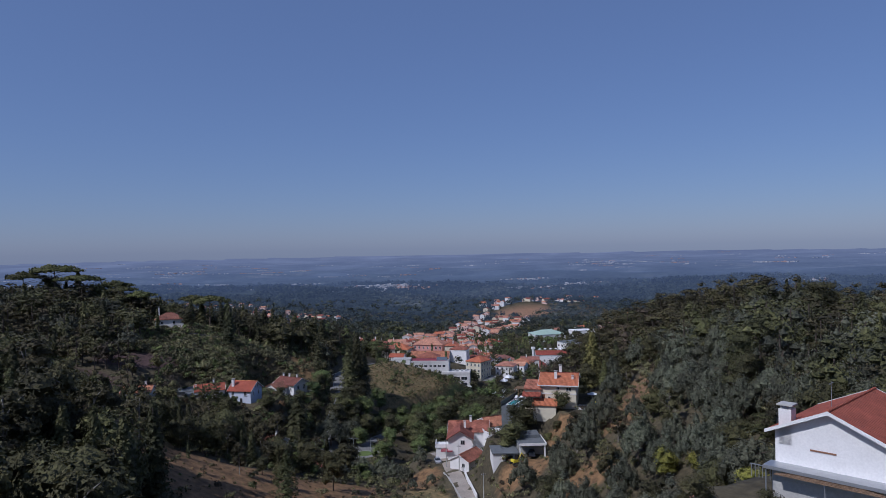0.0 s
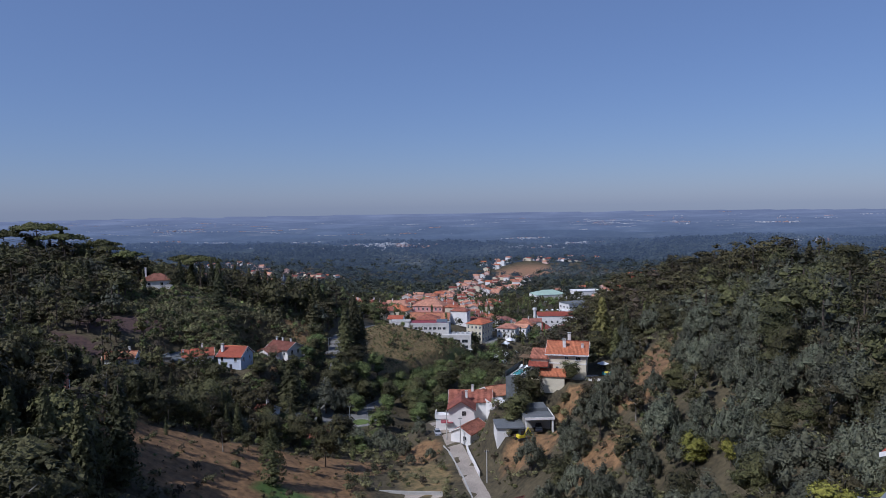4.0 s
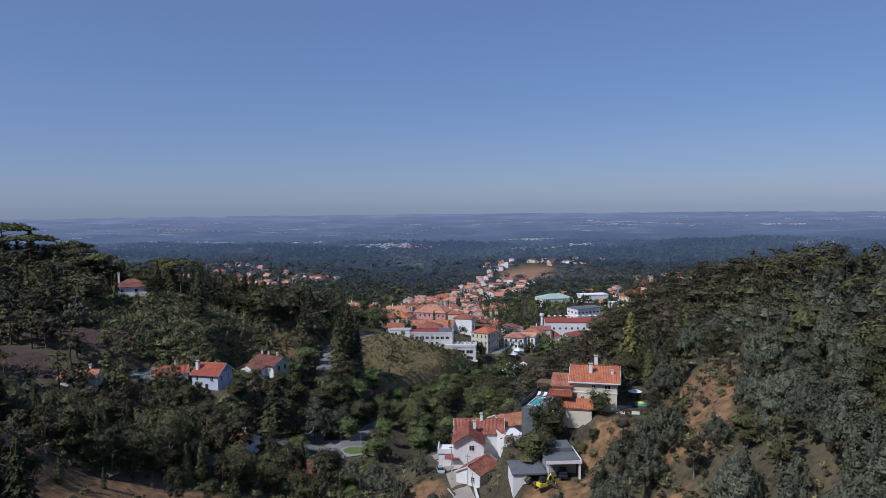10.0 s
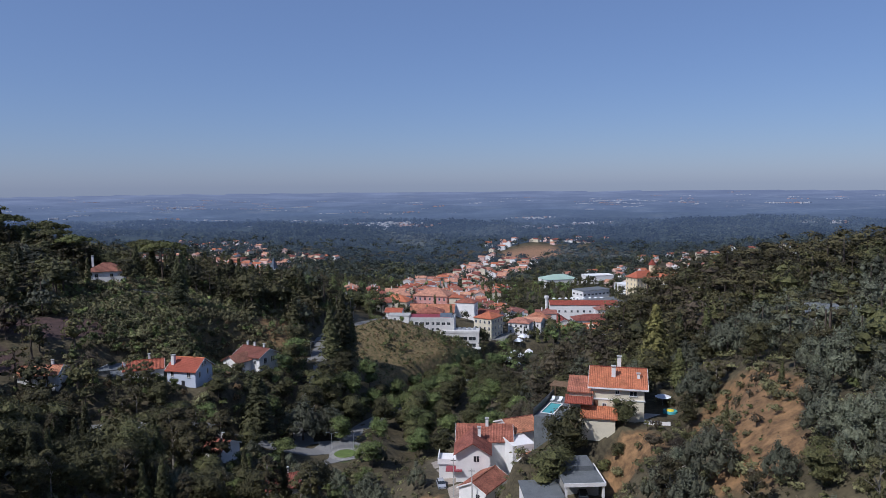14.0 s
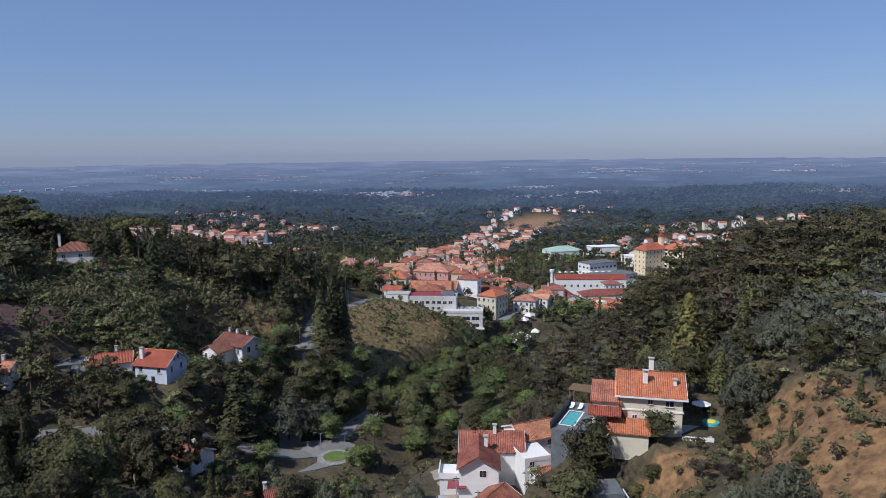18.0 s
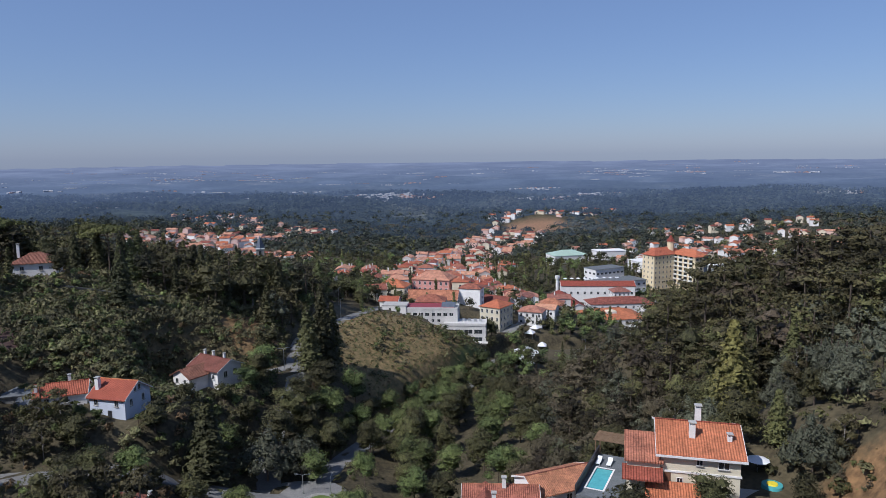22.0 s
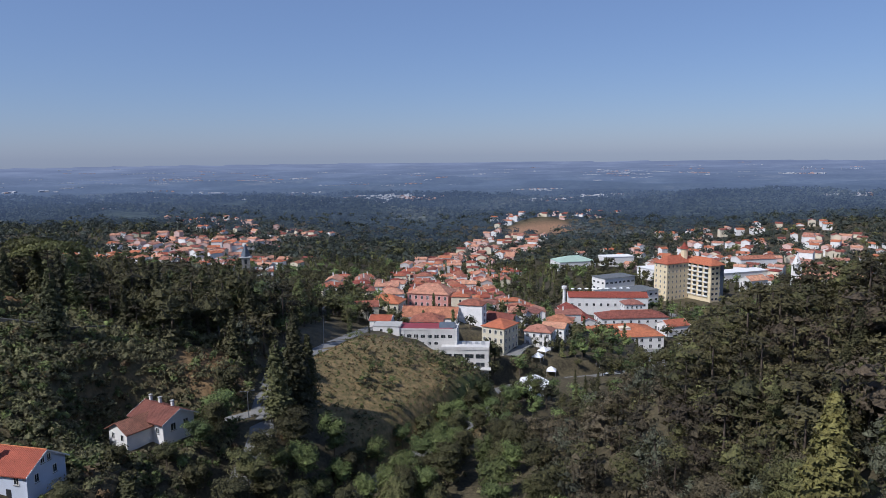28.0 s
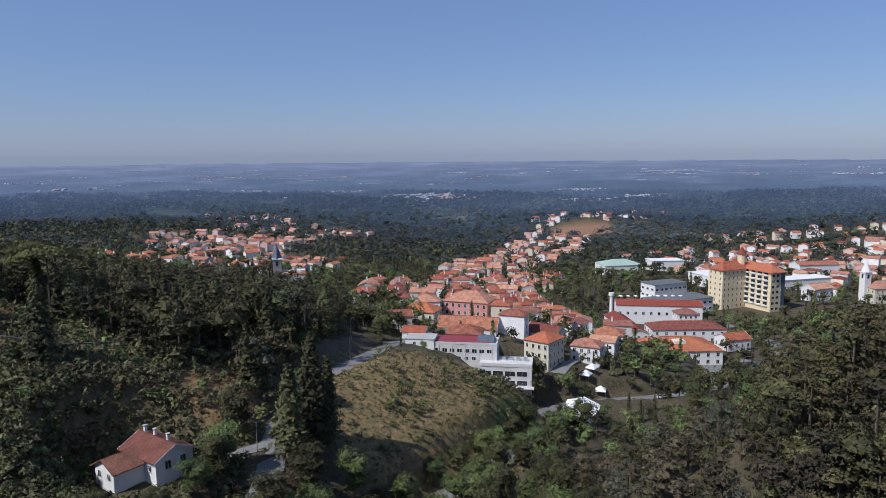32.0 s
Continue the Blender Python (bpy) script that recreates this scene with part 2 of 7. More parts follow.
BARK = material("rough_bark", (0.11, 0.085, 0.065), spread=0.3, scale=1.5, fine=12, bump=0.5, bump_depth=0.03)
PALE_BARK = material("pale_eucalyptus_bark", (0.30, 0.27, 0.23), spread=0.3, scale=1.0, fine=8, bump=0.3)
LEAF = {
    "broad": foliage("dark_green_broad_leaves", (0.114, 0.109, 0.041), (0.048, 0.048, 0.022)),
    "garden": foliage("fresh_green_leaves", (0.152, 0.184, 0.06), (0.064, 0.086, 0.032)),
    "grey": foliage("grey_green_acacia_leaves", (0.142, 0.147, 0.094), (0.066, 0.070, 0.045)),
    "gum": foliage("olive_eucalyptus_leaves", (0.114, 0.100, 0.042), (0.049, 0.043, 0.022)),
    "conifer": foliage("dark_conifer_needles", (0.132, 0.128, 0.048), (0.056, 0.060, 0.029)),
    "pine": foliage("pine_needles", (0.130, 0.133, 0.041), (0.053, 0.057, 0.022)),
    "shrub": foliage("scrub_leaves", (0.215, 0.205, 0.092), (0.108, 0.106, 0.052)),
    # bluer than the near leaves: some distance haze is put into this colour
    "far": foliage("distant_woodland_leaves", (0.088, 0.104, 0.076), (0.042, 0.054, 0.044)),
    "yellow": foliage("yellow_flowering_leaves", (0.276, 0.265, 0.046), (0.126, 0.140, 0.035)),
    "cedar": foliage("yellow_green_cedar_needles", (0.200, 0.178, 0.056), (0.084, 0.080, 0.030)),
    "cypress": foliage("dark_cypress_leaves", (0.115, 0.122, 0.046), (0.051, 0.060, 0.026)),
    "rust": foliage("dry_brown_leaves", (0.135, 0.108, 0.064), (0.074, 0.062, 0.038)),
    "straw": foliage("dry_grass_blades", (0.285, 0.200, 0.092), (0.125, 0.098, 0.042)),
    "weeds": foliage("green_weeds", (0.175, 0.205, 0.068), (0.085, 0.105, 0.038)),
}


# ---- land forms ----
def step(a, b, v):
    f = np.clip((v - a) / (b - a), 0, 1)
    return f * f * (3 - 2 * f)


# centre x, y, radius, rise
VALLEY = [
    (112, 195, 22, -7.0), (146, 258, 21, -12.0), (-20, 260, 40, -24.7), (20, 420, 60, -14.7), (-20, 140, 40, -12.5), (-100, 220, 28, -15.6), (120, 600, 90, -12.5), (-20, 20, 40, -23.0), (0, 320, 28, -13.6), (-180, 240, 28, -12.5), (0, 200, 28, -6.9), (0, 100, 28, -10.8), (40, 360, 28, -11.6), (120, 460, 40, -5.7), (60, 260, 28, -5.1), (-60, 200, 28, -5.2), (20, 160, 28, -7.9),
]
HILLS = [
    (-260, 320, 200, 48.7), (200, 240, 90, 50.1), (180, 40, 90, 19.5), (340, 440, 90, 27.2), (100, 320, 28, 13.0), (-100, 140, 40, 10.6), (60, 160, 28, 15.0), (60, 60, 28, 15.8), (300, 100, 28, 14.4), (-320, 700, 90, 11.5), (-320, 60, 130, 15.9), (120, 260, 28, 13.6), (-180, 340, 40, 11.1), (-40, 380, 28, 5.3), (60, 220, 28, 10.3), (60, 320, 28, 10.0), (-100, 320, 28, 5.3), (-320, 300, 60, 8.2), (140, 380, 28, 6.2), (300, 400, 28, 7.2), (80, 120, 28, 8.2), (120, -60, 28, 5.0), (-300, 600, 28, 3.9), (0, 470, 48, 11.0), (-2, 389, 17, 2.6), (-26, 392, 16, 1.5),
]
FAR_HILLS = [(-290, 2050, 200, 26), (420, 2150, 180, 16), (620, 1250, 200, 24), (-520, 1150, 260, 24), (190, 1480, 100, 20), (-1350, 2050, 300, 30), (-950, 2300, 260, 22), (760, 1900, 220, 22), (1500, 2300, 320, 24), (-330, 1560, 150, 16), (80, 2050, 150, 14), (-650, 1750, 170, 16), (-60, 1250, 200, -10), (1300, 1500, 400, 35), (-1300, 1400, 420, 30)]
# level ground for a house or a square: x, y, radius, height
TERRACES = [
    (32, 206, 15, 24.5), (7, 224, 13, 6.0), (21, 193, 8, 15.5), (-76, 264, 11, 15.5), (-91, 263, 9, 17.0), (-69, 297, 11, 10.2), (-38, 262, 14, -4.2), (-127, 318, 10, 38.0), (-78, 152, 9, 35.5), (36, 58, 14, 49.0), (190, 655, 28, -39.0), (10, 428, 14, -12.0),
]
ROADS = {}          # filled below: centre line with heights, half width


def open_land(x, y):
    z = np.interp(y, [-60, 60, 120, 250, 400, 600, 760, 1000, 1400, 2000], [35, 25, 12, -5, -16, -28, -40, -56, -68, -62])
    for cx, cy, r, h in VALLEY + HILLS + FAR_HILLS:
        z = z + h * np.exp(-((x - cx) ** 2 + (y - cy) ** 2) / (2 * r * r))
    roll = 1.2 * np.sin(x * 0.045 + 1.3 * np.sin(y * 0.031)) * np.sin(y * 0.052 + 0.6)
    return z + roll * step(700, 900, np.hypot(x, y)) * 3


def land(x, y):
    """The height of the ground."""
    x, y = np.asarray(x, float), np.asarray(y, float)
    z = open_land(x, y)
    for cx, cy, r, h in TERRACES:
        z = z + (h - z) * (1 - step(r, r * 1.9, np.hypot(x - cx, y - cy)))
    for line, half in (ROADS.values() if y.min() < 560 else ()):
        best, height = np.full(x.shape, 1e9), np.zeros(x.shape)
        for (ax, ay, az), (bx, by, bz) in zip(line, line[1:]):
            f = np.clip(((x - ax) * (bx - ax) + (y - ay) * (by - ay)) / ((bx - ax) ** 2 + (by - ay) ** 2), 0, 1)
            d = np.hypot(x - ax - f * (bx - ax), y - ay - f * (by - ay))
            height = np.where(d < best, az + f * (bz - az), height)
            best = np.minimum(best, d)
        z = z + (height - z) * (1 - step(half + 0.5, half + 7, best))
    r = np.hypot(x, y - 100)
    sight = np.interp(r, [2000, 2600, 3300, 4100, 4900], [3.83, 2.75, 1.85, 1.10, 0.50])
    waves = np.sin(x * 0.0042 + 1.4 * np.sin(y * 0.0031)) * np.sin(y * 0.0105 + 1.7 * np.sin(x * 0.0027)) + 0.6 * np.sin(x * 0.0091 + y * 0.0136)
    rim = 73 - r * np.tan(np.radians(sight)) + 9 * waves * (1 - 0.75 * step(2600, 4300, r))
    z = z + 7 * waves * step(1150, 1600, r)
    return z + (rim - z) * step(1900, 2500, r)


def ground_at(x, y):
    return float(land(np.array([x]), np.array([y]))[0])


def smooth_line(points, n=8):
    """A smooth run through the given points."""
    pts = [Vector(p) for p in points]
    pts = [pts[0] * 2 - pts[1]] + pts + [pts[-1] * 2 - pts[-2]]
    out = []
    for a, b, c, d in zip(pts, pts[1:], pts[2:], pts[3:]):
        for k in range(n):
            f = k / n
            out.append(tuple(0.5 * ((2 * b) + (c - a) * f + (2 * a - 5 * b + 4 * c - d) * f * f + (3 * b - a - 3 * c + d) * f ** 3)))
    return out + [tuple(pts[-2])]


ROADS["lane"] = (smooth_line([(10, 130, 10), (8.5, 165, 8), (6.5, 180, 7), (2.2, 208, 6), (0, 221, 5.6), (-4, 240, 2)]), 2.4)
ROADS["valley_road"] = (smooth_line([(-150, 205, 20), (-112, 228, 13), (-95, 236, 11.5), (-87, 240, 11), (-79.5, 242, 10.5), (-70, 247, 9.5), (-62, 251, 6), (-56, 255, 1.5), (-38, 262, -4.2), (-30, 285, -5.5), (-20, 320, -10), (0, 360, -13), (20, 400, -17)]), 3.0)
ROADS["upper_road"] = (smooth_line([(-44, 266, -4), (-47, 276, -1.5), (-47.5, 286, 2.5), (-46, 296, 6.5), (-46.5, 305, 8.8), (-50, 318, 9.6), (-54, 350, 10), (-47, 374, 9), (-44, 390, 7.5), (-38, 430, 2), (-24, 480, -4), (-12, 520, -9)]), 2.6)
ROADS["spur"] = (smooth_line([(-50, 316, 9.6), (-56, 310, 9.8), (-62, 306, 10.2)]), 2.0)
ROADS["park_street"] = (smooth_line([(14, 410, -19), (30, 424, -20), (62, 436, -21), (92, 470, -27), (105, 520, -33)]), 5.0)


# ---- mesh helpers ----
def mesh_of(name, verts, faces, mat, uv=None):
    me = bpy.data.meshes.new(name)
    me.from_pydata([tuple(v) for v in verts], [], [tuple(f) for f in faces])
    if uv is not None:
        layer = me.uv_layers.new(name="slope")
        layer.data.foreach_set("uv", np.asarray(uv, np.float32).ravel())
    me.materials.append(mat)
    return me


def fast_mesh(name, verts, quads, mat):
    """A mesh from arrays of points and of equal-sided faces."""
    me = bpy.data.meshes.new(name)
    verts, quads = np.asarray(verts, np.float32), np.asarray(quads, np.int32)
    me.vertices.add(len(verts))
    me.vertices.foreach_set("co", verts.ravel())
    me.loops.add(quads.size)
    me.loops.foreach_set("vertex_index", quads.ravel())
    me.polygons.add(len(quads))
    me.polygons.foreach_set("loop_start", np.arange(0, quads.size, quads.shape[1], dtype=np.int32))
    me.update(calc_edges=True)
    me.materials.append(mat)
    return me


def box_data(x0, x1, y0, y1, z0, z1):
    v = [(x, y, z) for z in (z0, z1) for y in (y0, y1) for x in (x0, x1)]
    return v, [(0, 2, 3, 1), (4, 5, 7, 6), (0, 1, 5, 4), (2, 6, 7, 3), (0, 4, 6, 2), (1, 3, 7, 5)]


def join_data(*items):
    verts, faces = [], []
    for v, f in items:
        n = len(verts)
        verts += list(v)
        faces += [tuple(i + n for i in face) for face in f]
    return verts, faces


def part(name, data, mat, parent, label="", uv=None):
    """Links (verts, faces) or a mesh as one mesh object under a thing or a part."""
    me = data if isinstance(data, bpy.types.Mesh) else mesh_of(name, data[0], data[1], mat, uv)
    ob = new(name, me)
    ob.parent = parent
    return tagged(ob, label=label)


def thing(name, m, label, category, group="", kind=""):
    ob = new(name)
    ob.empty_display_size = 0.5
    ob.matrix_basis = m
    return tagged(ob, label, category, group, kind)


def cylinder_data(r0, r1, z0, z1, n=8, cx=0.0, cy=0.0):
    v = [(cx + r0 * math.cos(k * math.tau / n), cy + r0 * math.sin(k * math.tau / n), z0) for k in range(n)]
    v += [(cx + r1 * math.cos(k * math.tau / n), cy + r1 * math.sin(k * math.tau / n), z1) for k in range(n)]
    f = [(k, (k + 1) % n, n + (k + 1) % n, n + k) for k in range(n)]
    return v, f + [tuple(range(n))[::-1], tuple(range(n, 2 * n))]


def tube_data(points, r0, r1, n=6):
    """A tapered tube along points."""
    pts = [Vector(p) for p in points]
    verts, faces = [], []
    for i, p in enumerate(pts):
        way = (pts[min(i + 1, len(pts) - 1)] - pts[max(i - 1, 0)]).normalized()
        side = way.cross(Vector((0.31, 0.95, 0.07))).normalized()
        up = way.cross(side)
        r = r0 + (r1 - r0) * i / (len(pts) - 1)
        for k in range(n):
            a = k * math.tau / n
            verts.append(tuple(p + side * r * math.cos(a) + up * r * math.sin(a)))
    for i in range(len(pts) - 1):
        for k in range(n):
            faces.append((i * n + k, i * n + (k + 1) % n, (i + 1) * n + (k + 1) % n, (i + 1) * n + k))
    faces += [tuple(range(n))[::-1], tuple(range(len(verts) - n, len(verts)))]
    return verts, faces


# ---- ground ----
def spread_axis(inner0, inner1, step0, low, high, growth=1.12):
    mid = list(np.arange(inner0, inner1 + 0.1, step0))
    up, s = [], step0
    while (up[-1] if up else inner1) < high:
        s = min(s * growth, 90)
        up.append((up[-1] if up else inner1) + s)
    down, s = [], step0
    while (down[-1] if down else inner0) > low:
        s = min(s * growth, 90)
        down.append((down[-1] if down else inner0) - s)
    return np.array(down[::-1] + mid + up)


def region(x, y, cx, cy, rx, ry, turn=0.0):
    """1 inside an ellipse, falling to 0 round it."""
    c, s = math.cos(radians(turn)), math.sin(radians(turn))
    u, v = ((x - cx) * c + (y - cy) * s) / rx, ((y - cy) * c - (x - cx) * s) / ry
    return 1 - step(0.75, 1.15, np.hypot(u, v))


def bare_soil(x, y):
    out = np.maximum(region(x, y, -46, 163, 32, 26, -20) * (1 - step(1, 5, y - 157 - (x + 68))), 0.8 * region(x, y, -26, 186, 14, 9, 40))
    for a in ((51, 188, 8.5, 21, -8), (44, 167, 6, 8, 0), (31, 151, 7, 7, 0), (34, 195, 6, 6, 0), (-66, 326, 9, 13, 20), (21, 180, 7, 9, 0), (-125, 325, 14, 8, 0), (-7, 205, 6, 9, 0)):
        out = np.maximum(out, region(x, y, *a))
    return out


def fallow(x, y):
    return np.maximum(region(x, y, -121, 273, 17, 7, 20), region(x, y, -134, 250, 18, 9, 0))


def dry_grass(x, y):
    return np.maximum(np.maximum(region(x, y, -18, 368, 30, 48, -18), region(x, y, 0, 388, 19, 24, -20)), np.maximum(0.36 * region(x, y, -90, 310, 40, 24, 10), 0.75 * region(x, y, -5, 184, 8, 15, 10)))


def lawn(x, y):
    return np.maximum.reduce([region(x, y, -31, 155, 7, 5), region(x, y, -31, 258, 3.5, 3), region(x, y, 120, 590, 14, 9), region(x, y, 150, 600, 16, 8), 0.6 * region(x, y, 8, 376, 11, 24, -14)])


def ground_material():
    mat = material("woodland_floor", (0.082, 0.067, 0.037), spread=0.45, scale=0.12, fine=1.1, bump=0.6, bump_depth=0.25)
    nt = mat.node_tree
    bsdf = nt.nodes["Principled BSDF"]
    colour = bsdf.inputs["Base Color"].links[0].from_socket
    rough = nt.nodes.new("ShaderNodeTexNoise")
    rough.inputs["Scale"].default_value = 0.5
    rough.inputs["Detail"].default_value = 9
    rough.inputs["Roughness"].default_value = 0.68
    geo = nt.nodes.new("ShaderNodeNewGeometry")
    nt.links.new(geo.outputs["Position"], rough.inputs["Vector"])
    for name, low, high in (("soil", (0.098, 0.058, 0.028), (0.290, 0.168, 0.076)), ("fallow", (0.040, 0.026, 0.024), (0.095, 0.056, 0.048)), ("straw", (0.085, 0.080, 0.030), (0.285, 0.195, 0.090)), ("lawn", (0.05, 0.09, 0.02), (0.10, 0.15, 0.04)), ("vines", (0.14, 0.085, 0.048), (0.36, 0.20, 0.115))):
        attr = nt.nodes.new("ShaderNodeAttribute")
        attr.attribute_name = name
        tone = nt.nodes.new("ShaderNodeValToRGB")
        tone.color_ramp.elements[0].position, tone.color_ramp.elements[1].position = 0.35, 0.65
        tone.color_ramp.elements[0].color, tone.color_ramp.elements[1].color = (*low, 1), (*high, 1)
        nt.links.new(rough.outputs[0], tone.inputs[0])
        edge = nt.nodes.new("ShaderNodeMath")
        edge.operation = "MULTIPLY_ADD"
        edge.inputs[1].default_value = 1.6
        lift = nt.nodes.new("ShaderNodeMath")
        lift.operation = "SUBTRACT"
        nt.links.new(rough.outputs[0], lift.inputs[0])
        lift.inputs[1].default_value = 0.8
        nt.links.new(attr.outputs["Fac"], edge.inputs[0])
        nt.links.new(lift.outputs[0], edge.inputs[2])
        edge.use_clamp = True
        mix = nt.nodes.new("ShaderNodeMix")
        mix.data_type = "RGBA"
        nt.links.new(edge.outputs[0], mix.inputs["Factor"])
        nt.links.new(colour, mix.inputs["A"])
        nt.links.new(tone.outputs[0], mix.inputs["B"])
        colour = mix.outputs["Result"]
    nt.links.new(colour, bsdf.inputs["Base Color"])
    return mat


def build_ground():
    xs, ys = spread_axis(-210, 240, 3.0, -4850, 4850), spread_axis(40, 480, 3.0, -3000, 4950)
    gx, gy = np.meshgrid(xs, ys)
    gz = land(gx, gy)
    gz += 0.35 * np.sin(gx * 0.9 + 2 * np.sin(gy * 0.37)) * np.sin(gy * 0.8 + 1.5 * np.sin(gx * 0.29)) * (1 - step(300, 500, np.abs(gy - 250)))
    nx, ny = len(xs), len(ys)
    idx = np.arange(nx * ny).reshape(ny, nx)
    quads = np.stack([idx[:-1, :-1], idx[:-1, 1:], idx[1:, 1:], idx[1:, :-1]], -1).reshape(-1, 4)
    far = np.hypot(gx, gy - 100).ravel()
    rim = quads[(far[quads] < 4880).all(1) & (far[quads] > 1350).any(1)]
    quads = quads[(far[quads] <= 1450).all(1)]
    me = fast_mesh("ground", np.stack([gx, gy, gz], -1).reshape(-1, 3), quads, ground_material())
    for name, values in (("soil", bare_soil(gx, gy)), ("straw", dry_grass(gx, gy)), ("fallow", fallow(gx, gy)), ("lawn", lawn(gx, gy)), ("vines", region(gx, gy, 138, 1400, 62, 60, 0))):
        me.attributes.new(name, "FLOAT", "POINT").data.foreach_set("value", values.astype(np.float32).ravel())
    me.polygons.foreach_set("use_smooth", np.ones(len(me.polygons), bool))
    tagged(new("ground", me), "hilly ground of woodland floor, red-brown soil and dry grass", "ground", kind="structure")


    used, flat = np.unique(rim, return_inverse=True)
    co = np.stack([gx, gy, gz], -1).reshape(-1, 3)[used]
    co[:, 2] -= 4 * (1 - step(1350, 1500, np.hypot(co[:, 0], co[:, 1] - 100)))
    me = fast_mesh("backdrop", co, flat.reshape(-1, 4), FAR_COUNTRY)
    me.polygons.foreach_set("use_smooth", np.ones(len(me.polygons), bool))
    tagged(new("backdrop", me), "wide wooded plain with painted blue haze reaching to the horizon", "landscape", kind="structure")


def plain_material():
    """The far country: dark woods and paler fields, with a summer day's blue haze painted in as glow."""
    mat = bpy.data.materials.new("distant_plain")
    mat.use_nodes = True
    nt = mat.node_tree
    bsdf = nt.nodes["Principled BSDF"]
    bsdf.inputs["Roughness"].default_value = 1.0
    bsdf.inputs["Specular IOR Level"].default_value = 0.0
    geo = nt.nodes.new("ShaderNodeNewGeometry")

    def noise(scale, detail, rough):
        node = nt.nodes.new("ShaderNodeTexNoise")
        node.inputs["Scale"].default_value, node.inputs["Detail"].default_value, node.inputs["Roughness"].default_value = scale, detail, rough
        nt.links.new(geo.outputs["Position"], node.inputs["Vector"])
        return node.outputs[0]

    def ramp(source, stops):
        node = nt.nodes.new("ShaderNodeValToRGB")
        for k, (at, colour) in enumerate(stops):
            e = node.color_ramp.elements[k] if k < 2 else node.color_ramp.elements.new(at)
            e.position, e.color = at, (*colour, 1)
        nt.links.new(source, node.inputs[0])
        return node.outputs[0]

    cover = ramp(noise(0.0042, 6, 0.6), ((0.40, (0.030, 0.037, 0.028)), (0.58, (0.046, 0.055, 0.040)), (0.65, (0.090, 0.094, 0.070)), (0.76, (0.17, 0.155, 0.115))))
    grain = ramp(noise(0.045, 5, 0.7), ((0.36, (0.45, 0.45, 0.45)), (0.64, (1.6, 1.6, 1.6))))
    woods = nt.nodes.new("ShaderNodeMix")
    woods.data_type, woods.blend_type = "RGBA", "MULTIPLY"
    woods.inputs["Factor"].default_value = 1.0
    nt.links.new(cover, woods.inputs["A"])
    nt.links.new(grain, woods.inputs["B"])
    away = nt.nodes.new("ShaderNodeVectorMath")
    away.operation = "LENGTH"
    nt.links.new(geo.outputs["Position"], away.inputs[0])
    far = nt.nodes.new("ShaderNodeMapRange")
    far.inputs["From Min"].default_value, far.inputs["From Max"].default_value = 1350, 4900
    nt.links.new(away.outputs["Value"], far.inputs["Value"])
    # Painted haze by distance: emission rises while the surface colour fades.
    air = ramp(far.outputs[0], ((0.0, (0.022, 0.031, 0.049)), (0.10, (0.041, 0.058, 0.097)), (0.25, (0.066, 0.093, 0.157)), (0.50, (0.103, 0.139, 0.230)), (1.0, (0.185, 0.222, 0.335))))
    haze_fade = ramp(far.outputs[0], ((0.0, (0.85, 0.85, 0.85)), (0.3, (0.55, 0.56, 0.58)), (1.0, (0.30, 0.31, 0.33))))
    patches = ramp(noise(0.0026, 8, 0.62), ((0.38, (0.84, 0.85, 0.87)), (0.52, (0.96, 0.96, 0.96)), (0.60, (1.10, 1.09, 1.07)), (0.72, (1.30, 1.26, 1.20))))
    haze_glow = nt.nodes.new("ShaderNodeMix")
    haze_glow.data_type, haze_glow.blend_type = "RGBA", "MULTIPLY"
    haze_glow.inputs["Factor"].default_value = 1.0
    nt.links.new(air, haze_glow.inputs["A"])
    nt.links.new(patches, haze_glow.inputs["B"])
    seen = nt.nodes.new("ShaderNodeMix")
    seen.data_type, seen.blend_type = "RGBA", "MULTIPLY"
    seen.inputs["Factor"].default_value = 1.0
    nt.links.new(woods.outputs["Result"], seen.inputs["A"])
    nt.links.new(haze_fade, seen.inputs["B"])
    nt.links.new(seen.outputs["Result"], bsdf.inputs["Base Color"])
    nt.links.new(haze_glow.outputs["Result"], bsdf.inputs["Emission Color"])
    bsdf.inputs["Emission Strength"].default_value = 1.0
    return mat


FAR_COUNTRY = plain_material()
build_ground()


def ribbon(name, line, half, mat, label, lift=0.12, category="road"):
    """A paved strip with kerb edges along a line, lying on the ground."""
    pts = [Vector(p) for p in line]
    verts, faces = [], []
    for i, p in enumerate(pts):
        way = (pts[min(i + 1, len(pts) - 1)] - pts[max(i - 1, 0)])
        side = Vector((way.y, -way.x, 0)).normalized()
        for f, drop in ((-1.0, -0.6), (-1.0, 0.0), (0.0, 0.05), (1.0, 0.0), (1.0, -0.6)):
            q = p + side * half * f
            verts.append((q.x, q.y, p.z + lift + drop))
    for i in range(len(pts) - 1):
        for k in range(4):
            a = i * 5 + k
            faces.append((a, a + 1, a + 6, a + 5))
    return tagged(new(name, mesh_of(name, verts, faces, mat)), label, category, kind="structure")


ribbon("road", ROADS["lane"][0], 2.2, PALE_ROAD, "narrow pale concrete lane dropping between garden walls")
ribbon("road", ROADS["valley_road"][0], 2.8, ASPHALT, "grey asphalt valley road winding under trees", 0.14)
ribbon("road", ROADS["upper_road"][0], 2.8, ASPHALT, "pale grey asphalt road curving round the grassy hill", 0.16)
ribbon("road", ROADS["park_street"][0], 4.6, ASPHALT, "grey asphalt street beside the town park", 0.18)
ribbon("road", ROADS["spur"][0], 2.0, ASPHALT, "short grey asphalt drive to the chalet", 0.19)


# ---- trees ----
RNG = np.random.default_rng(7)


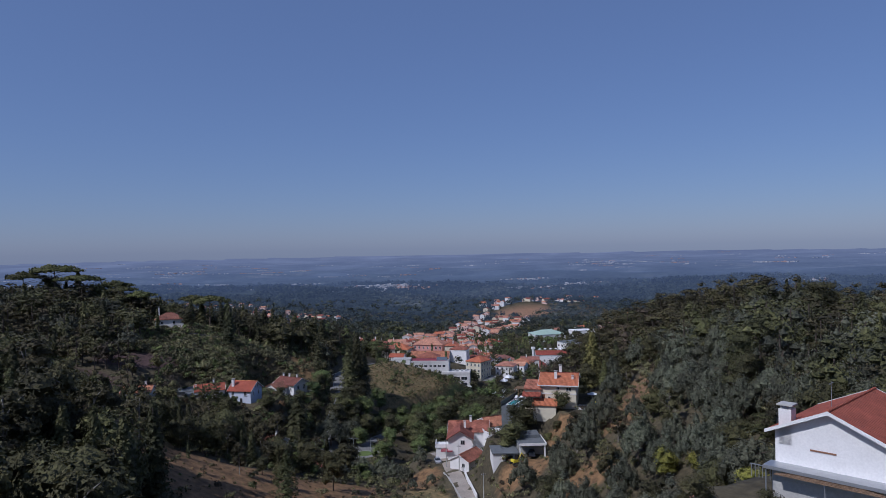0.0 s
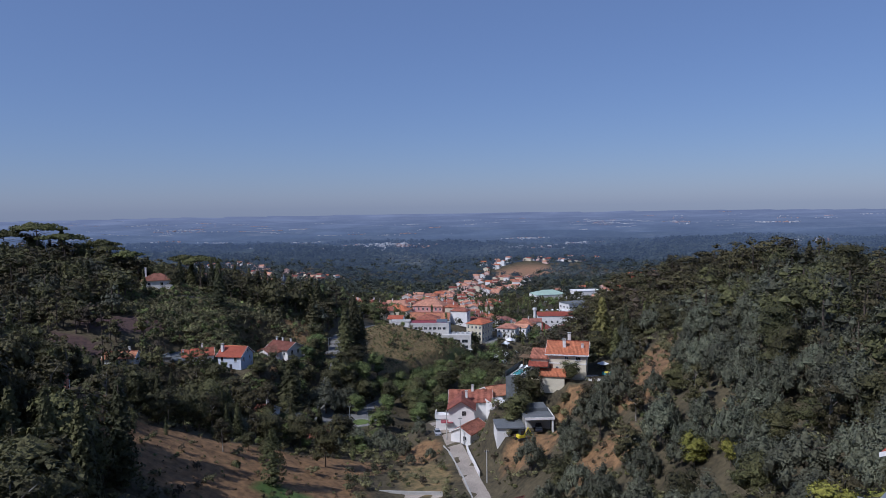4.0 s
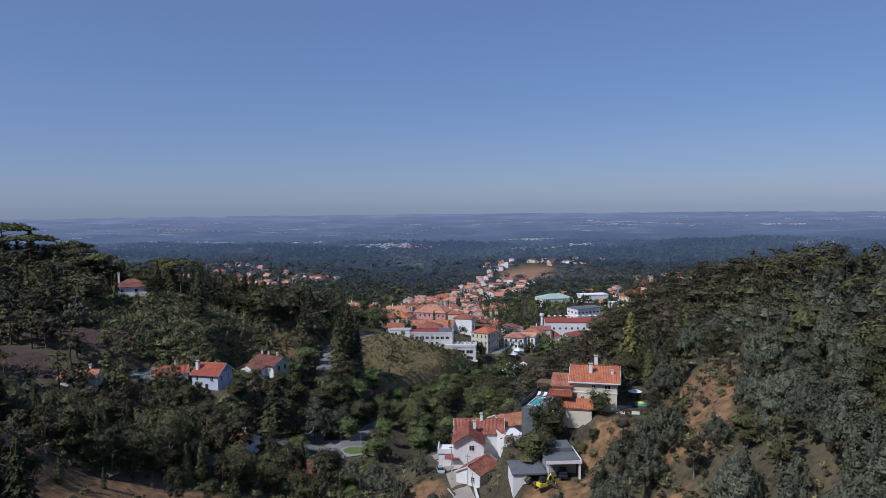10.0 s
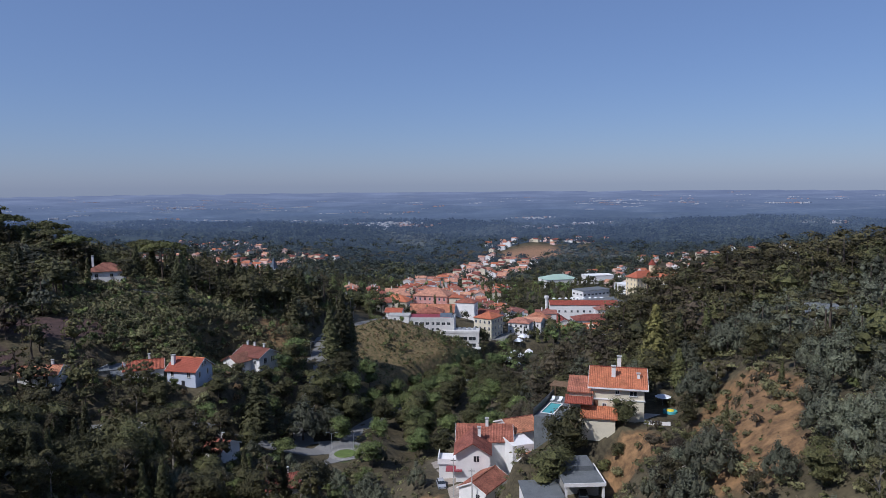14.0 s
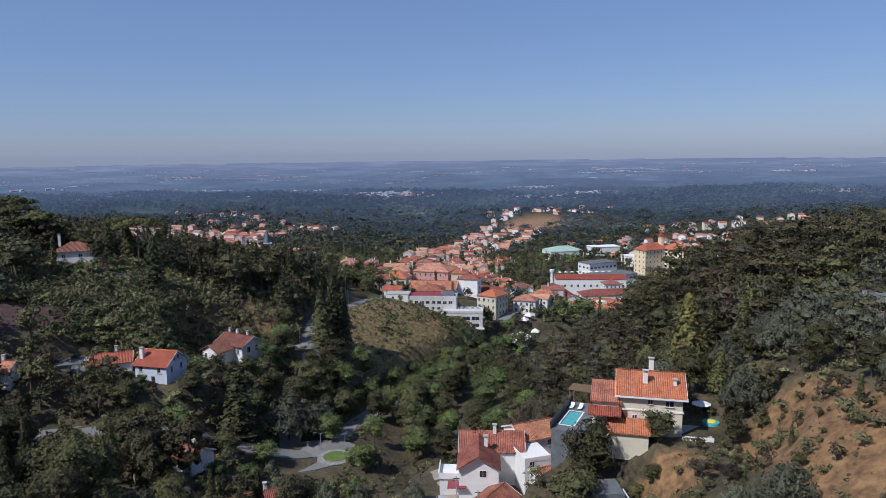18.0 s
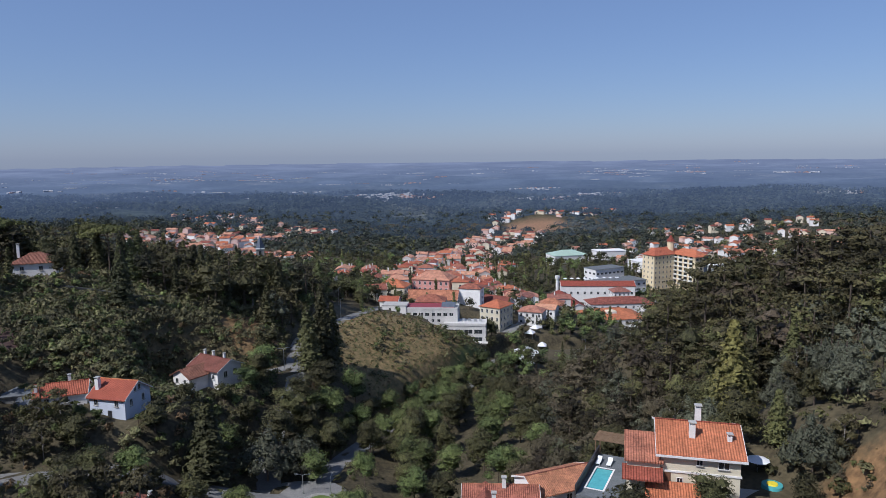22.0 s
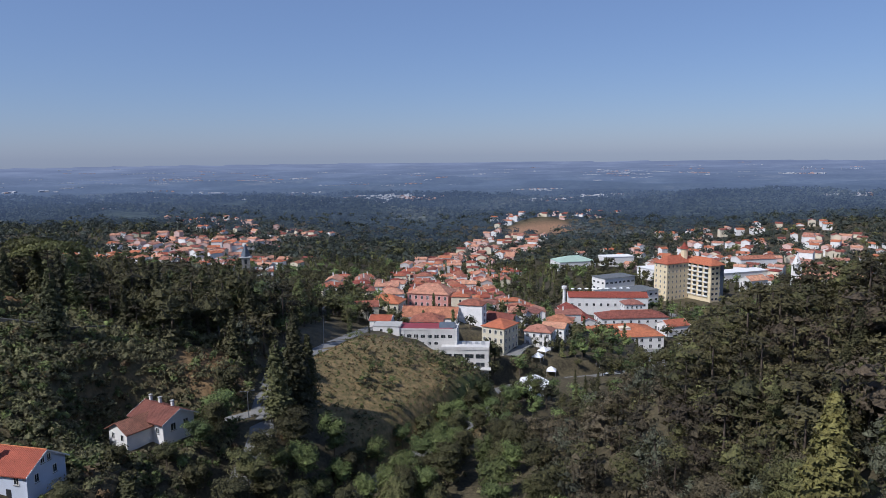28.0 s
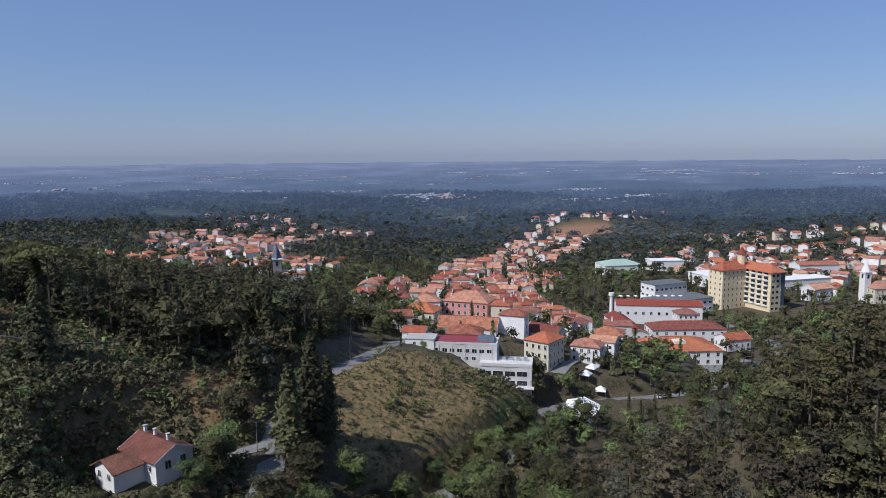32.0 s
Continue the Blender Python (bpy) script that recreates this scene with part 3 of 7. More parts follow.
def leaf_cards(centres, out, hearts, size, rng, spread=0.36):
    """Small three-cornered leaf sprays, turned loosely outwards, over solid hearts."""
    n = len(centres)
    normal = out + rng.normal(size=(n, 3)) * spread
    normal /= np.linalg.norm(normal, axis=1, keepdims=True) + 1e-9
    a = rng.normal(size=(n, 3))
    a[:, 2] -= 0.35
    a -= (a * normal).sum(1, keepdims=True) * normal
    a /= np.linalg.norm(a, axis=1, keepdims=True) + 1e-9
    b = np.cross(normal, a)
    s = size * rng.uniform(0.55, 1.45, (n, 1))
    p = centres
    v = np.stack([p - a * s * 0.5 + b * s * 0.36, p - a * s * 0.42 - b * s * 0.36, p + a * s * 0.62], 1).reshape(-1, 3)
    v = np.concatenate([v, hearts])
    return v, np.arange(len(v)).reshape(-1, 3)


OCTA = np.array([(1, 0, 0), (0.3, 0.95, 0), (-0.85, 0.55, 0), (-0.8, -0.6, 0), (0.35, -0.95, 0), (0, 0, 1), (0, 0, -0.8)])
OCTA_FACES = np.array([(k, (k + 1) % 5, 5) for k in range(5)] + [((k + 1) % 5, k, 6) for k in range(5)])


def core_mesh(blobs, rng, fill=0.86):
    """Uneven solid hearts of a crown's clumps, which the leaf sprays cover."""
    verts = []
    for x, y, z, r, h in blobs:
        a = rng.uniform(0, math.tau)
        p = OCTA * rng.uniform(0.85, 1.1, (7, 1))
        q = np.stack([p[:, 0] * math.cos(a) - p[:, 1] * math.sin(a), p[:, 0] * math.sin(a) + p[:, 1] * math.cos(a), p[:, 2]], -1)
        verts.append(q * np.array([r * fill, r * fill, h * fill]) + np.array([x, y, z]))
    tris = np.concatenate([OCTA_FACES + 7 * k for k in range(len(blobs))])
    return np.concatenate(verts)[tris.ravel()]


def blob_points(blobs, n, rng, shell=0.5):
    """Points in the outer shell of several ellipsoids: (x, y, z, rx, rz)."""
    blobs = np.asarray(blobs, float)
    weight = blobs[:, 3] ** 2
    pick = rng.choice(len(blobs), n, p=weight / weight.sum())
    d = rng.normal(size=(n, 3))
    d /= np.linalg.norm(d, axis=1, keepdims=True)
    d[:, 2] = np.where(d[:, 2] < -0.3, -d[:, 2] * 0.6, d[:, 2])
    r = 1.08 - shell * 0.5 * rng.random((n, 1)) ** 1.4
    out = blobs[pick, :3] + d * r * np.stack([blobs[pick, 3], blobs[pick, 3], blobs[pick, 4]], -1)
    whole = out - blobs[:, :3].mean(0)
    whole[:, 2] += 0.3
    whole /= np.linalg.norm(whole, axis=1, keepdims=True) + 1e-9
    d = d * 0.5 + whole * 0.85
    return out, d / (np.linalg.norm(d, axis=1, keepdims=True) + 1e-9), core_mesh(blobs, rng, 0.74 if n > 1000 else (0.56 if n > 70 else 0.46))


def crown_points(kind, h, w, n, rng):
    """Leaf places of one tree of height h and spread w."""
    if n < 10:
        p, d, _ = blob_points([(0, 0, h * 0.45, w * 0.42, h * 0.42)], n, rng)
        return p, d, np.zeros((0, 3))
    if n < 30:
        return blob_points([(0, 0, h * 0.52, w * 0.42, h * 0.44)], n, rng)
    if n < 70 and kind not in ("conifer", "cedar", "shrub"):
        return blob_points([(0, 0, h * 0.52, w * 0.36, h * 0.36)] + [(math.cos(k * 2.1) * w * 0.25, math.sin(k * 2.1) * w * 0.25, h * rng.uniform(0.4, 0.75), w * 0.2, h * 0.2) for k in range(3)], n, rng)
    if kind in ("broad", "garden", "yellow", "rust"):
        blobs = [(0, 0, h * 0.58, w * 0.38, h * 0.34)]
        for k in range(12 if n > 1000 else 7):
            a, q = k * 2.4 + rng.uniform(-0.4, 0.4), rng.uniform(0.45, 1.0)
            blobs.append((math.cos(a) * w * 0.30 * q, math.sin(a) * w * 0.30 * q, h * rng.uniform(0.26, 0.84), w * rng.uniform(0.15, 0.25), h * rng.uniform(0.10, 0.18)))
        return blob_points(blobs, n, rng)
    if kind == "grey":
        blobs = []
        count = 20 if n > 1000 else 9
        for k in range(count):
            a, q = k * 2.4, math.sqrt((k + 0.5) / count)
            z = h * (0.84 - 0.58 * q + rng.uniform(-0.08, 0.12))
            blobs.append((math.cos(a) * w * 0.42 * q, math.sin(a) * w * 0.42 * q, z, w * rng.uniform(0.09, 0.15) * (20 / count) ** 0.5, h * rng.uniform(0.16, 0.26)))
        return blob_points(blobs, n, rng, 0.8)
    if kind == "gum":
        blobs = []
        count = 13 if n > 1000 else 8
        for k in range(count):
            a = k * 2.4 + rng.uniform(-0.5, 0.5)
            z = 0.30 + 0.66 * k / count
            reach = w * 0.32 * math.sin(math.pi * min(0.98, (z - 0.12) / 0.92))
            blobs.append((math.cos(a) * reach, math.sin(a) * reach, h * z, w * rng.uniform(0.15, 0.24), h * rng.uniform(0.06, 0.11)))
        return blob_points(blobs, n, rng, 0.8)
    if kind in ("conifer", "cedar"):
        z = rng.random(n) ** 0.75
        tier = np.floor(z * 13) / 13
        f = z * 13 - np.floor(z * 13)
        a = rng.random(n) * math.tau
        lobes = 0.80 + 0.20 * np.sin(a * 6 + tier * 40)
        r = w * 0.5 * (1.02 - tier) ** 0.85 * (0.45 + 0.55 * rng.random(n) ** 0.5) * lobes * (1.05 - 0.35 * f)
        return np.stack([np.cos(a) * r, np.sin(a) * r, h * (0.06 + 0.94 * z) - 0.10 * r], -1), np.stack([np.cos(a) * 0.85, np.sin(a) * 0.85, 0.5 + 0 * a], -1), core_mesh([(0, 0, h * (0.12 + 0.8 * k / 8), w * 0.36 * (1.02 - k / 8), h * 0.11) for k in range(8)], rng)
    if kind == "cypress":
        z = rng.random(n)
        a = rng.random(n) * math.tau
        r = w * 0.5 * np.sin(np.pi * np.clip(0.12 + 0.88 * z, 0, 1)) ** 0.6 * (0.75 + 0.3 * rng.random(n)) * (1 - 0.55 * z)  * 1.35
        return np.stack([np.cos(a) * r, np.sin(a) * r, h * (0.03 + 0.97 * z)], -1), np.stack([np.cos(a) * 0.95, np.sin(a) * 0.95, 0.25 + 0 * a], -1), core_mesh([(0, 0, h * (0.12 + 0.14 * k), w * (0.40, 0.42, 0.38, 0.32, 0.24, 0.14)[k], h * 0.12) for k in range(6)], rng)
    if kind == "pine":
        blobs = []
        for k in range(11):
            a, q = k * 2.4, math.sqrt((k + 0.3) / 11)
            blobs.append((math.cos(a) * w * 0.40 * q, math.sin(a) * w * 0.40 * q, h * (0.90 - 0.10 * q + rng.uniform(-0.03, 0.03)), w * 0.15, h * 0.065))
        return blob_points(blobs, n, rng, 0.7)
    blobs = [(rng.uniform(-0.25, 0.25) * w, rng.uniform(-0.25, 0.25) * w, h * rng.uniform(0.3, 0.6), w * rng.uniform(0.18, 0.3), h * rng.uniform(0.2, 0.4)) for _ in range(5)]
    return blob_points(blobs, n, rng)


def trunk_data(kind, h, w, rng):
    r = 0.014 * h + 0.05
    lean = rng.uniform(-0.04, 0.04, 2) * h
    top = {"conifer": 0.95, "cedar": 0.95, "cypress": 0.9, "gum": 0.92, "pine": 0.86}.get(kind, 0.7) * h
    axis = [(lean[0] * f * f, lean[1] * f * f, -0.6 + (top + 0.6) * f) for f in (0, 0.3, 0.65, 1)]
    items = [tube_data(axis, r, r * 0.25)]
    limbs = {"broad": 5, "garden": 5, "grey": 6, "gum": 5, "pine": 7, "rust": 5, "yellow": 4}.get(kind, 0)
    for k in range(limbs):
        a = k * 2.4 + rng.uniform(-0.3, 0.3)
        z0 = top * (rng.uniform(0.72, 0.95) if kind == "pine" else rng.uniform(0.4, 0.85))
        reach = w * rng.uniform(0.25, 0.40)
        rise = h * (0.06 if kind == "pine" else 0.16)
        items.append(tube_data([(lean[0] * 0.5, lean[1] * 0.5, z0), (math.cos(a) * reach * 0.5, math.sin(a) * reach * 0.5, z0 + rise * 0.6), (math.cos(a) * reach, math.sin(a) * reach, z0 + rise)], r * 0.45, r * 0.12, 5))
    return join_data(*items)


TREE_WORDS = {
    "broad": ("broadleaf_tree", "dark green broadleaf tree with a dense round crown", "tree"), "garden": ("broadleaf_tree", "fresh green leafy tree with a full rounded crown", "tree"),
    "grey": ("acacia_tree", "feathery grey-green acacia on the wooded slope", "tree"), "gum": ("eucalyptus_tree", "tall slender eucalyptus with olive hanging foliage", "tree"),
    "conifer": ("conifer_tree", "dark green pyramid-shaped conifer with drooping branches", "tree"), "cedar": ("cedar_tree", "tall spreading yellow-green cedar with layered branches", "tree"), "cypress": ("cypress_tree", "narrow dark green columnar cypress", "tree"),
    "pine": ("umbrella_pine", "umbrella pine with a bare trunk and flat spreading crown", "tree"), "shrub": ("shrub", "low leafy green shrub on dry ground", "shrub"),
    "yellow": ("flowering_shrub", "tall yellow-flowering bush on the slope", "shrub"), "rust": ("dry_tree", "tree with dry rust-brown foliage", "tree"),
}
PROTOS = {}


def tree_proto(kind, variant, cards, size):
    """Meshes of a tree 10 m high and about 10 m across at scale 1 (crown, trunk)."""
    key = (kind, variant, cards)
    if key not in PROTOS:
        rng = np.random.default_rng(100 + variant * 17 + len(kind) * 31)
        w = {"conifer": 4.6, "cedar": 5.6, "cypress": 2.6, "gum": 5.0, "pine": 9.0, "shrub": 12.0, "grey": 8.5}.get(kind, 8.0)
        v, f = leaf_cards(*crown_points(kind, 10, w, cards, rng), size, rng)
        crown = fast_mesh("crown", v, f, LEAF[kind])
        crown.attributes.new("tree", "FLOAT", "POINT").data.foreach_set("value", np.full(len(v), 0.25 + 0.5 * rng.random(), np.float32))
        tv, tf = trunk_data(kind, 10, w, rng)
        trunk = mesh_of("trunk", tv, tf, PALE_BARK if kind == "gum" else BARK)
        PROTOS[key] = (crown, trunk)
    return PROTOS[key]


CARDS = {"conifer": (2200, 0.35), "cedar": (2400, 0.36), "cypress": (1100, 0.28), "gum": (1300, 0.36), "pine": (1300, 0.40), "shrub": (500, 0.80), "grey": (2000, 0.32), "yellow": (1200, 0.4)}


def plant(kind, x, y, h, w=1.0, variant=None, label="", group=""):
    """A single tree: h metres high, w times as broad as is usual for its height."""
    name, words, category = TREE_WORDS[kind]
    variant = int(RNG.integers(0, 4)) if variant is None else variant
    crown, trunk = tree_proto(kind, variant, *CARDS.get(kind, (2100, 0.33)))
    s = h / 10
    m = pose(x, y, ground_at(x, y) - 0.2, 0, 0, float(RNG.uniform(0, 360))) @ Matrix.Diagonal((s * w, s * w, s, 1))
    ob = thing(name, m, label or words, category, group)
    part("crown", crown, None, ob)
    part("trunk", trunk, None, ob)
    return ob


def off_roads(x, y, gap=1.5):
    keep = np.ones(x.shape, bool)
    for line, half in (ROADS.values() if y.min() < 560 else ()):
        for (ax, ay, _), (bx, by, _) in zip(line, line[1:]):
            f = np.clip(((x - ax) * (bx - ax) + (y - ay) * (by - ay)) / ((bx - ax) ** 2 + (by - ay) ** 2), 0, 1)
            keep &= np.hypot(x - ax - f * (bx - ax), y - ay - f * (by - ay)) > half + gap
    return keep


CLEARINGS = []       # x, y, radius kept free of trees round buildings


def scatter(x0, x1, y0, y1, spacing, rng, inside=None):
    """Jittered planting places clear of roads, houses and open soil."""
    gx, gy = np.meshgrid(np.arange(x0, x1, spacing), np.arange(y0, y1, spacing))
    x = (gx + rng.uniform(-0.48, 0.48, gx.shape) * spacing).ravel()
    y = (gy + rng.uniform(-0.48, 0.48, gy.shape) * spacing).ravel()
    keep = off_roads(x, y)
    for cx, cy, r in CLEARINGS:
        keep &= np.hypot(x - cx, y - cy) > r
    if inside is not None:
        keep &= inside(x, y)
    return x[keep], y[keep]


def woodland(name, places, mix, cards, size, height, rng, label, kind="stuff", low=0.65, high=1.25):
    """Many trees as one mass per leaf colour: mix of (tree kind, share)."""
    x, y = places
    kinds = rng.choice(len(mix), len(x), p=[m[1] for m in mix])
    for i, (tree, _) in enumerate(mix):
        sel = np.where(kinds == i)[0]
        if not len(sel):
            continue
        shapes = []
        for _ in range(5):
            w = {"conifer": 4.6, "cypress": 2.6, "gum": 6.2, "pine": 8.5, "shrub": 12.0, "grey": 8.5, "far": 11.0, "plain": 12.0}.get(tree, 8.0)
            shapes.append(leaf_cards(*crown_points("broad" if tree in ("far", "plain") else tree, 10, w, cards, rng), size, rng)[0])
        z = land(x[sel], y[sel])
        s = height * rng.uniform(low, high, len(sel)) / 10
        a = rng.uniform(0, math.tau, len(sel))
        allv = []
        for k in range(len(sel)):
            v = shapes[k % 5]
            c, q = math.cos(a[k]), math.sin(a[k])
            wide = s[k] * rng.uniform(0.9, 1.3)
            allv.append(np.stack([(v[:, 0] * c - v[:, 1] * q) * wide + x[sel[k]], (v[:, 0] * q + v[:, 1] * c) * wide + y[sel[k]], v[:, 2] * s[k] + z[k] - 0.3], -1))
        v = np.concatenate(allv)
        me = fast_mesh(name, v, np.arange(len(v)).reshape(-1, 3), LEAF[tree])
        tone = np.repeat(rng.random(len(allv)), [len(a) for a in allv]).astype(np.float32)
        me.attributes.new("tree", "FLOAT", "POINT").data.foreach_set("value", tone)
        tagged(new(name, me), label, "woodland", kind=kind)
        if tree not in ("far", "plain", "shrub", "straw", "weeds"):
            stems = []
            for k in range(len(sel)):
                r = 0.14 * s[k] * 1.4
                p = np.array([(-r, -r, -0.5), (r, -r, -0.5), (r, r, -0.5), (-r, r, -0.5), (-r * .4, -r * .4, s[k] * 8), (r * .4, -r * .4, s[k] * 8), (r * .4, r * .4, s[k] * 8), (-r * .4, r * .4, s[k] * 8)])
                stems.append(p + np.array([x[sel[k]], y[sel[k]], z[k]]))
            sides = np.array([(0, 1, 5, 4), (1, 2, 6, 5), (2, 3, 7, 6), (3, 0, 4, 7)])
            me = fast_mesh("tree_stems", np.concatenate(stems), np.concatenate([sides + 8 * k for k in range(len(stems))]), BARK)
            tagged(new("tree_stems", me), "bare dark trunks standing in the woodland", "tree trunks", kind="stuff")


# ---- houses ----
def slope_uv(verts, faces):
    """Lays each roof face out flat: u along the eaves, v up the slope."""
    out = []
    for f in faces:
        p = [Vector(verts[i]) for i in f]
        n = (p[1] - p[0]).cross(p[2] - p[0])
        n = n.normalized() if n.length > 1e-9 else Vector((0, 0, 1))
        along = Vector((-n.y, n.x, 0))
        along = along.normalized() if along.length > 1e-3 else Vector((1, 0, 0))
        up = n.cross(along)
        out += [(q.dot(along), q.dot(up)) for q in p]
    return out


def roof_data(w, d, z, rise, over, kind, thick=0.22):
    """A pitched roof over w by d at height z: 'gable' with the ridge along x, 'hip', 'shed' or 'flat'."""
    a, b = w / 2 + over, d / 2 + over
    drop = rise * over / (d / 2)
    if kind == "gable":
        top = [(-a, -b, z - drop), (a, -b, z - drop), (a, 0, z + rise), (-a, 0, z + rise), (-a, b, z - drop), (a, b, z - drop)]
        faces = [(0, 1, 2, 3), (3, 2, 5, 4)]
        rim = [0, 1, 2, 5, 4, 3]
    elif kind == "hip":
        r = max(a - b, 0.01)
        top = [(-a, -b, z - drop), (a, -b, z - drop), (a, b, z - drop), (-a, b, z - drop), (-r, 0, z + rise), (r, 0, z + rise)]
        faces = [(0, 1, 5, 4), (1, 2, 5), (2, 3, 4, 5), (3, 0, 4)]
        rim = [0, 1, 2, 3]
    elif kind == "shed":
        top = [(-a, -b, z), (a, -b, z), (a, b, z + rise), (-a, b, z + rise)]
        faces, rim = [(0, 1, 2, 3)], [0, 1, 2, 3]
    else:
        top = [(-a, -b, z + thick), (a, -b, z + thick), (a, b, z + thick), (-a, b, z + thick)]
        faces, rim = [(0, 1, 2, 3)], [0, 1, 2, 3]
    n = len(top)
    verts = top + [(x, y, q - thick) for x, y, q in top]
    faces = faces + [tuple(i + n for i in f[::-1]) for f in faces]
    faces += [(rim[(k + 1) % len(rim)], rim[k], rim[k] + n, rim[(k + 1) % len(rim)] + n) for k in range(len(rim))]
    return verts, faces


def body_data(w, d, h, rise=0.0, gable=False, base=-3.0):
    """The walls: a box, with gable ends to the ridge where there are any."""
    a, b = w / 2, d / 2
    if not gable:
        return box_data(-a, a, -b, b, base, h)
    v = [(-a, -b, base), (a, -b, base), (a, b, base), (-a, b, base), (-a, -b, h), (a, -b, h), (a, b, h), (-a, b, h), (-a, 0, h + rise), (a, 0, h + rise)]
    return v, [(0, 3, 2, 1), (0, 1, 5, 4), (2, 3, 7, 6), (1, 2, 6, 9, 5), (3, 0, 4, 8, 7), (4, 5, 9, 8), (8, 9, 6, 7)]


WIN = {}


def window_meshes(w, h):
    """Frame, pane and sill of a window w by h, facing -y, centred at the origin."""
    if (w, h) not in WIN:
        t = 0.09
        frame_parts = [box_data(-w / 2 - t, w / 2 + t, -0.06, 0.03, h / 2, h / 2 + t), box_data(-w / 2 - t, w / 2 + t, -0.06, 0.03, -h / 2 - t, -h / 2), box_data(-w / 2 - t, -w / 2, -0.06, 0.03, -h / 2, h / 2), box_data(w / 2, w / 2 + t, -0.06, 0.03, -h / 2, h / 2), box_data(-0.03, 0.03, -0.04, 0.03, -h / 2, h / 2)]
        WIN[(w, h)] = (mesh_of("window_frame", *join_data(*frame_parts), WHITE), mesh_of("pane", *box_data(-w / 2, w / 2, -0.02, 0.02, -h / 2, h / 2), GLASS), mesh_of("sill", *box_data(-w / 2 - 0.15, w / 2 + 0.15, -0.18, 0.02, -h / 2 - 0.17, -h / 2 - 0.09), STONE))
    return WIN[(w, h)]


def plain_window(w, h):
    """Frame and pane in one piece, for houses further off."""
    if (w, h, 1) not in WIN:
        v, f = join_data(box_data(-w / 2 - 0.1, w / 2 + 0.1, -0.05, 0.02, -h / 2 - 0.1, h / 2 + 0.1), box_data(-w / 2, w / 2, -0.07, 0.0, -h / 2, h / 2))
        me = mesh_of("window", v, f, WHITE)
        me.materials.append(GLASS)
        for k in range(6, 12):
            me.polygons[k].material_index = 1
        WIN[(w, h, 1)] = me
    return WIN[(w, h, 1)]


SIDES = {"front": (0, -1, 0), "back": (0, 1, 180), "right": (1, 0, 90), "left": (-1, 0, 270)}


def window(parent, side, u, z, w, d, size=(1.0, 1.2), full=True):
    """A window on a side of a body w by d, u metres along from its middle, at height z."""
    sx, sy, turn = SIDES[side]
    x, y = (u, sy * (d / 2 + 0.01)) if sx == 0 else (sx * (w / 2 + 0.01), u)
    meshes = window_meshes(*size)
    if not full:
        ob = part("window", plain_window(*size), None, parent)
        ob.matrix_basis = pose(x, y, z, 0, 0, turn)
        return ob
    ob = part("window", meshes[0], None, parent)
    ob.matrix_basis = pose(x, y, z, 0, 0, turn)
    part("pane", meshes[1], None, ob)
    part("sill", meshes[2], None, ob)
    return ob


def chimney(parent, x, y, z0, z1, size=0.7, cap=True, mat=None):
    s = size / 2
    ob = part("chimney", box_data(x - s, x + s, y - s, y + s, z0, z1), mat or WHITE, parent, "square rendered chimney")
    if cap:
        legs = [box_data(x + i * s * 0.7 - 0.06, x + i * s * 0.7 + 0.06, y + j * s * 0.7 - 0.06, y + j * s * 0.7 + 0.06, z1, z1 + 0.3) for i in (-1, 1) for j in (-1, 1)]
        part("chimney_cap", join_data(box_data(x - s - 0.12, x + s + 0.12, y - s - 0.12, y + s + 0.12, z1 + 0.3, z1 + 0.42), *legs), CONCRETE, ob)
    return ob


def house(name, x, y, z, turn, w, d, h, roof="gable", rise=2.0, over=0.5, wall=None, tile=None, windows=(), label="", category="house", group="", base=-5.0, full=True, flat_mat=None):
    """A house: walls, roof and windows (side, u, z, size); z None: on the ground."""
    z = ground_at(x, y) if z is None else z
    ob = thing(name, pose(x, y, z, 0, 0, turn), label, category, group)
    part("wall", body_data(w, d, h, rise, roof == "gable", base), wall or WHITE, ob)
    v, f = roof_data(w, d, h + 0.02, rise, over, roof)
    part("roof", (v, f), tile or TILE_ORANGE, ob, uv=slope_uv(v, f))
    if roof in ("hip", "gable") and full:
        a, b = w / 2 + over, d / 2 + over
        r = a if roof == "gable" else max(a - b, 0.05)
        ridge = tube_data([(-r, 0, h + rise + 0.04), (r, 0, h + rise + 0.04)], 0.13, 0.13, 6)
        part("ridge_tiles", ridge, tile or TILE_ORANGE, ob, uv=slope_uv(*ridge))
        if roof == "gable":
            eave = h + 0.02 - rise * over / (d / 2)
            for sx in (-1, 1):
                for sy in (-1, 1):
                    board = [(sx * (a + q), sy * r, z) for q in (0.01, 0.07) for r, z in ((b, eave - 0.24), (b, eave + 0.05), (0.0, h + rise + 0.07), (0.0, h + rise - 0.22))]
                    part("bargeboard", (board, [(0, 1, 2, 3), (7, 6, 5, 4), (0, 4, 5, 1), (1, 5, 6, 2), (2, 6, 7, 3), (3, 7, 4, 0)]), WHITE, ob)
    for win in windows:
        side, u, zz = win[:3]
        window(ob, side, u, zz, w, d, win[3] if len(win) > 3 else (1.0, 1.2), full)
    return ob


# ---- landmark houses ----
def clear(x, y, r):
    CLEARINGS.append((x, y, r))


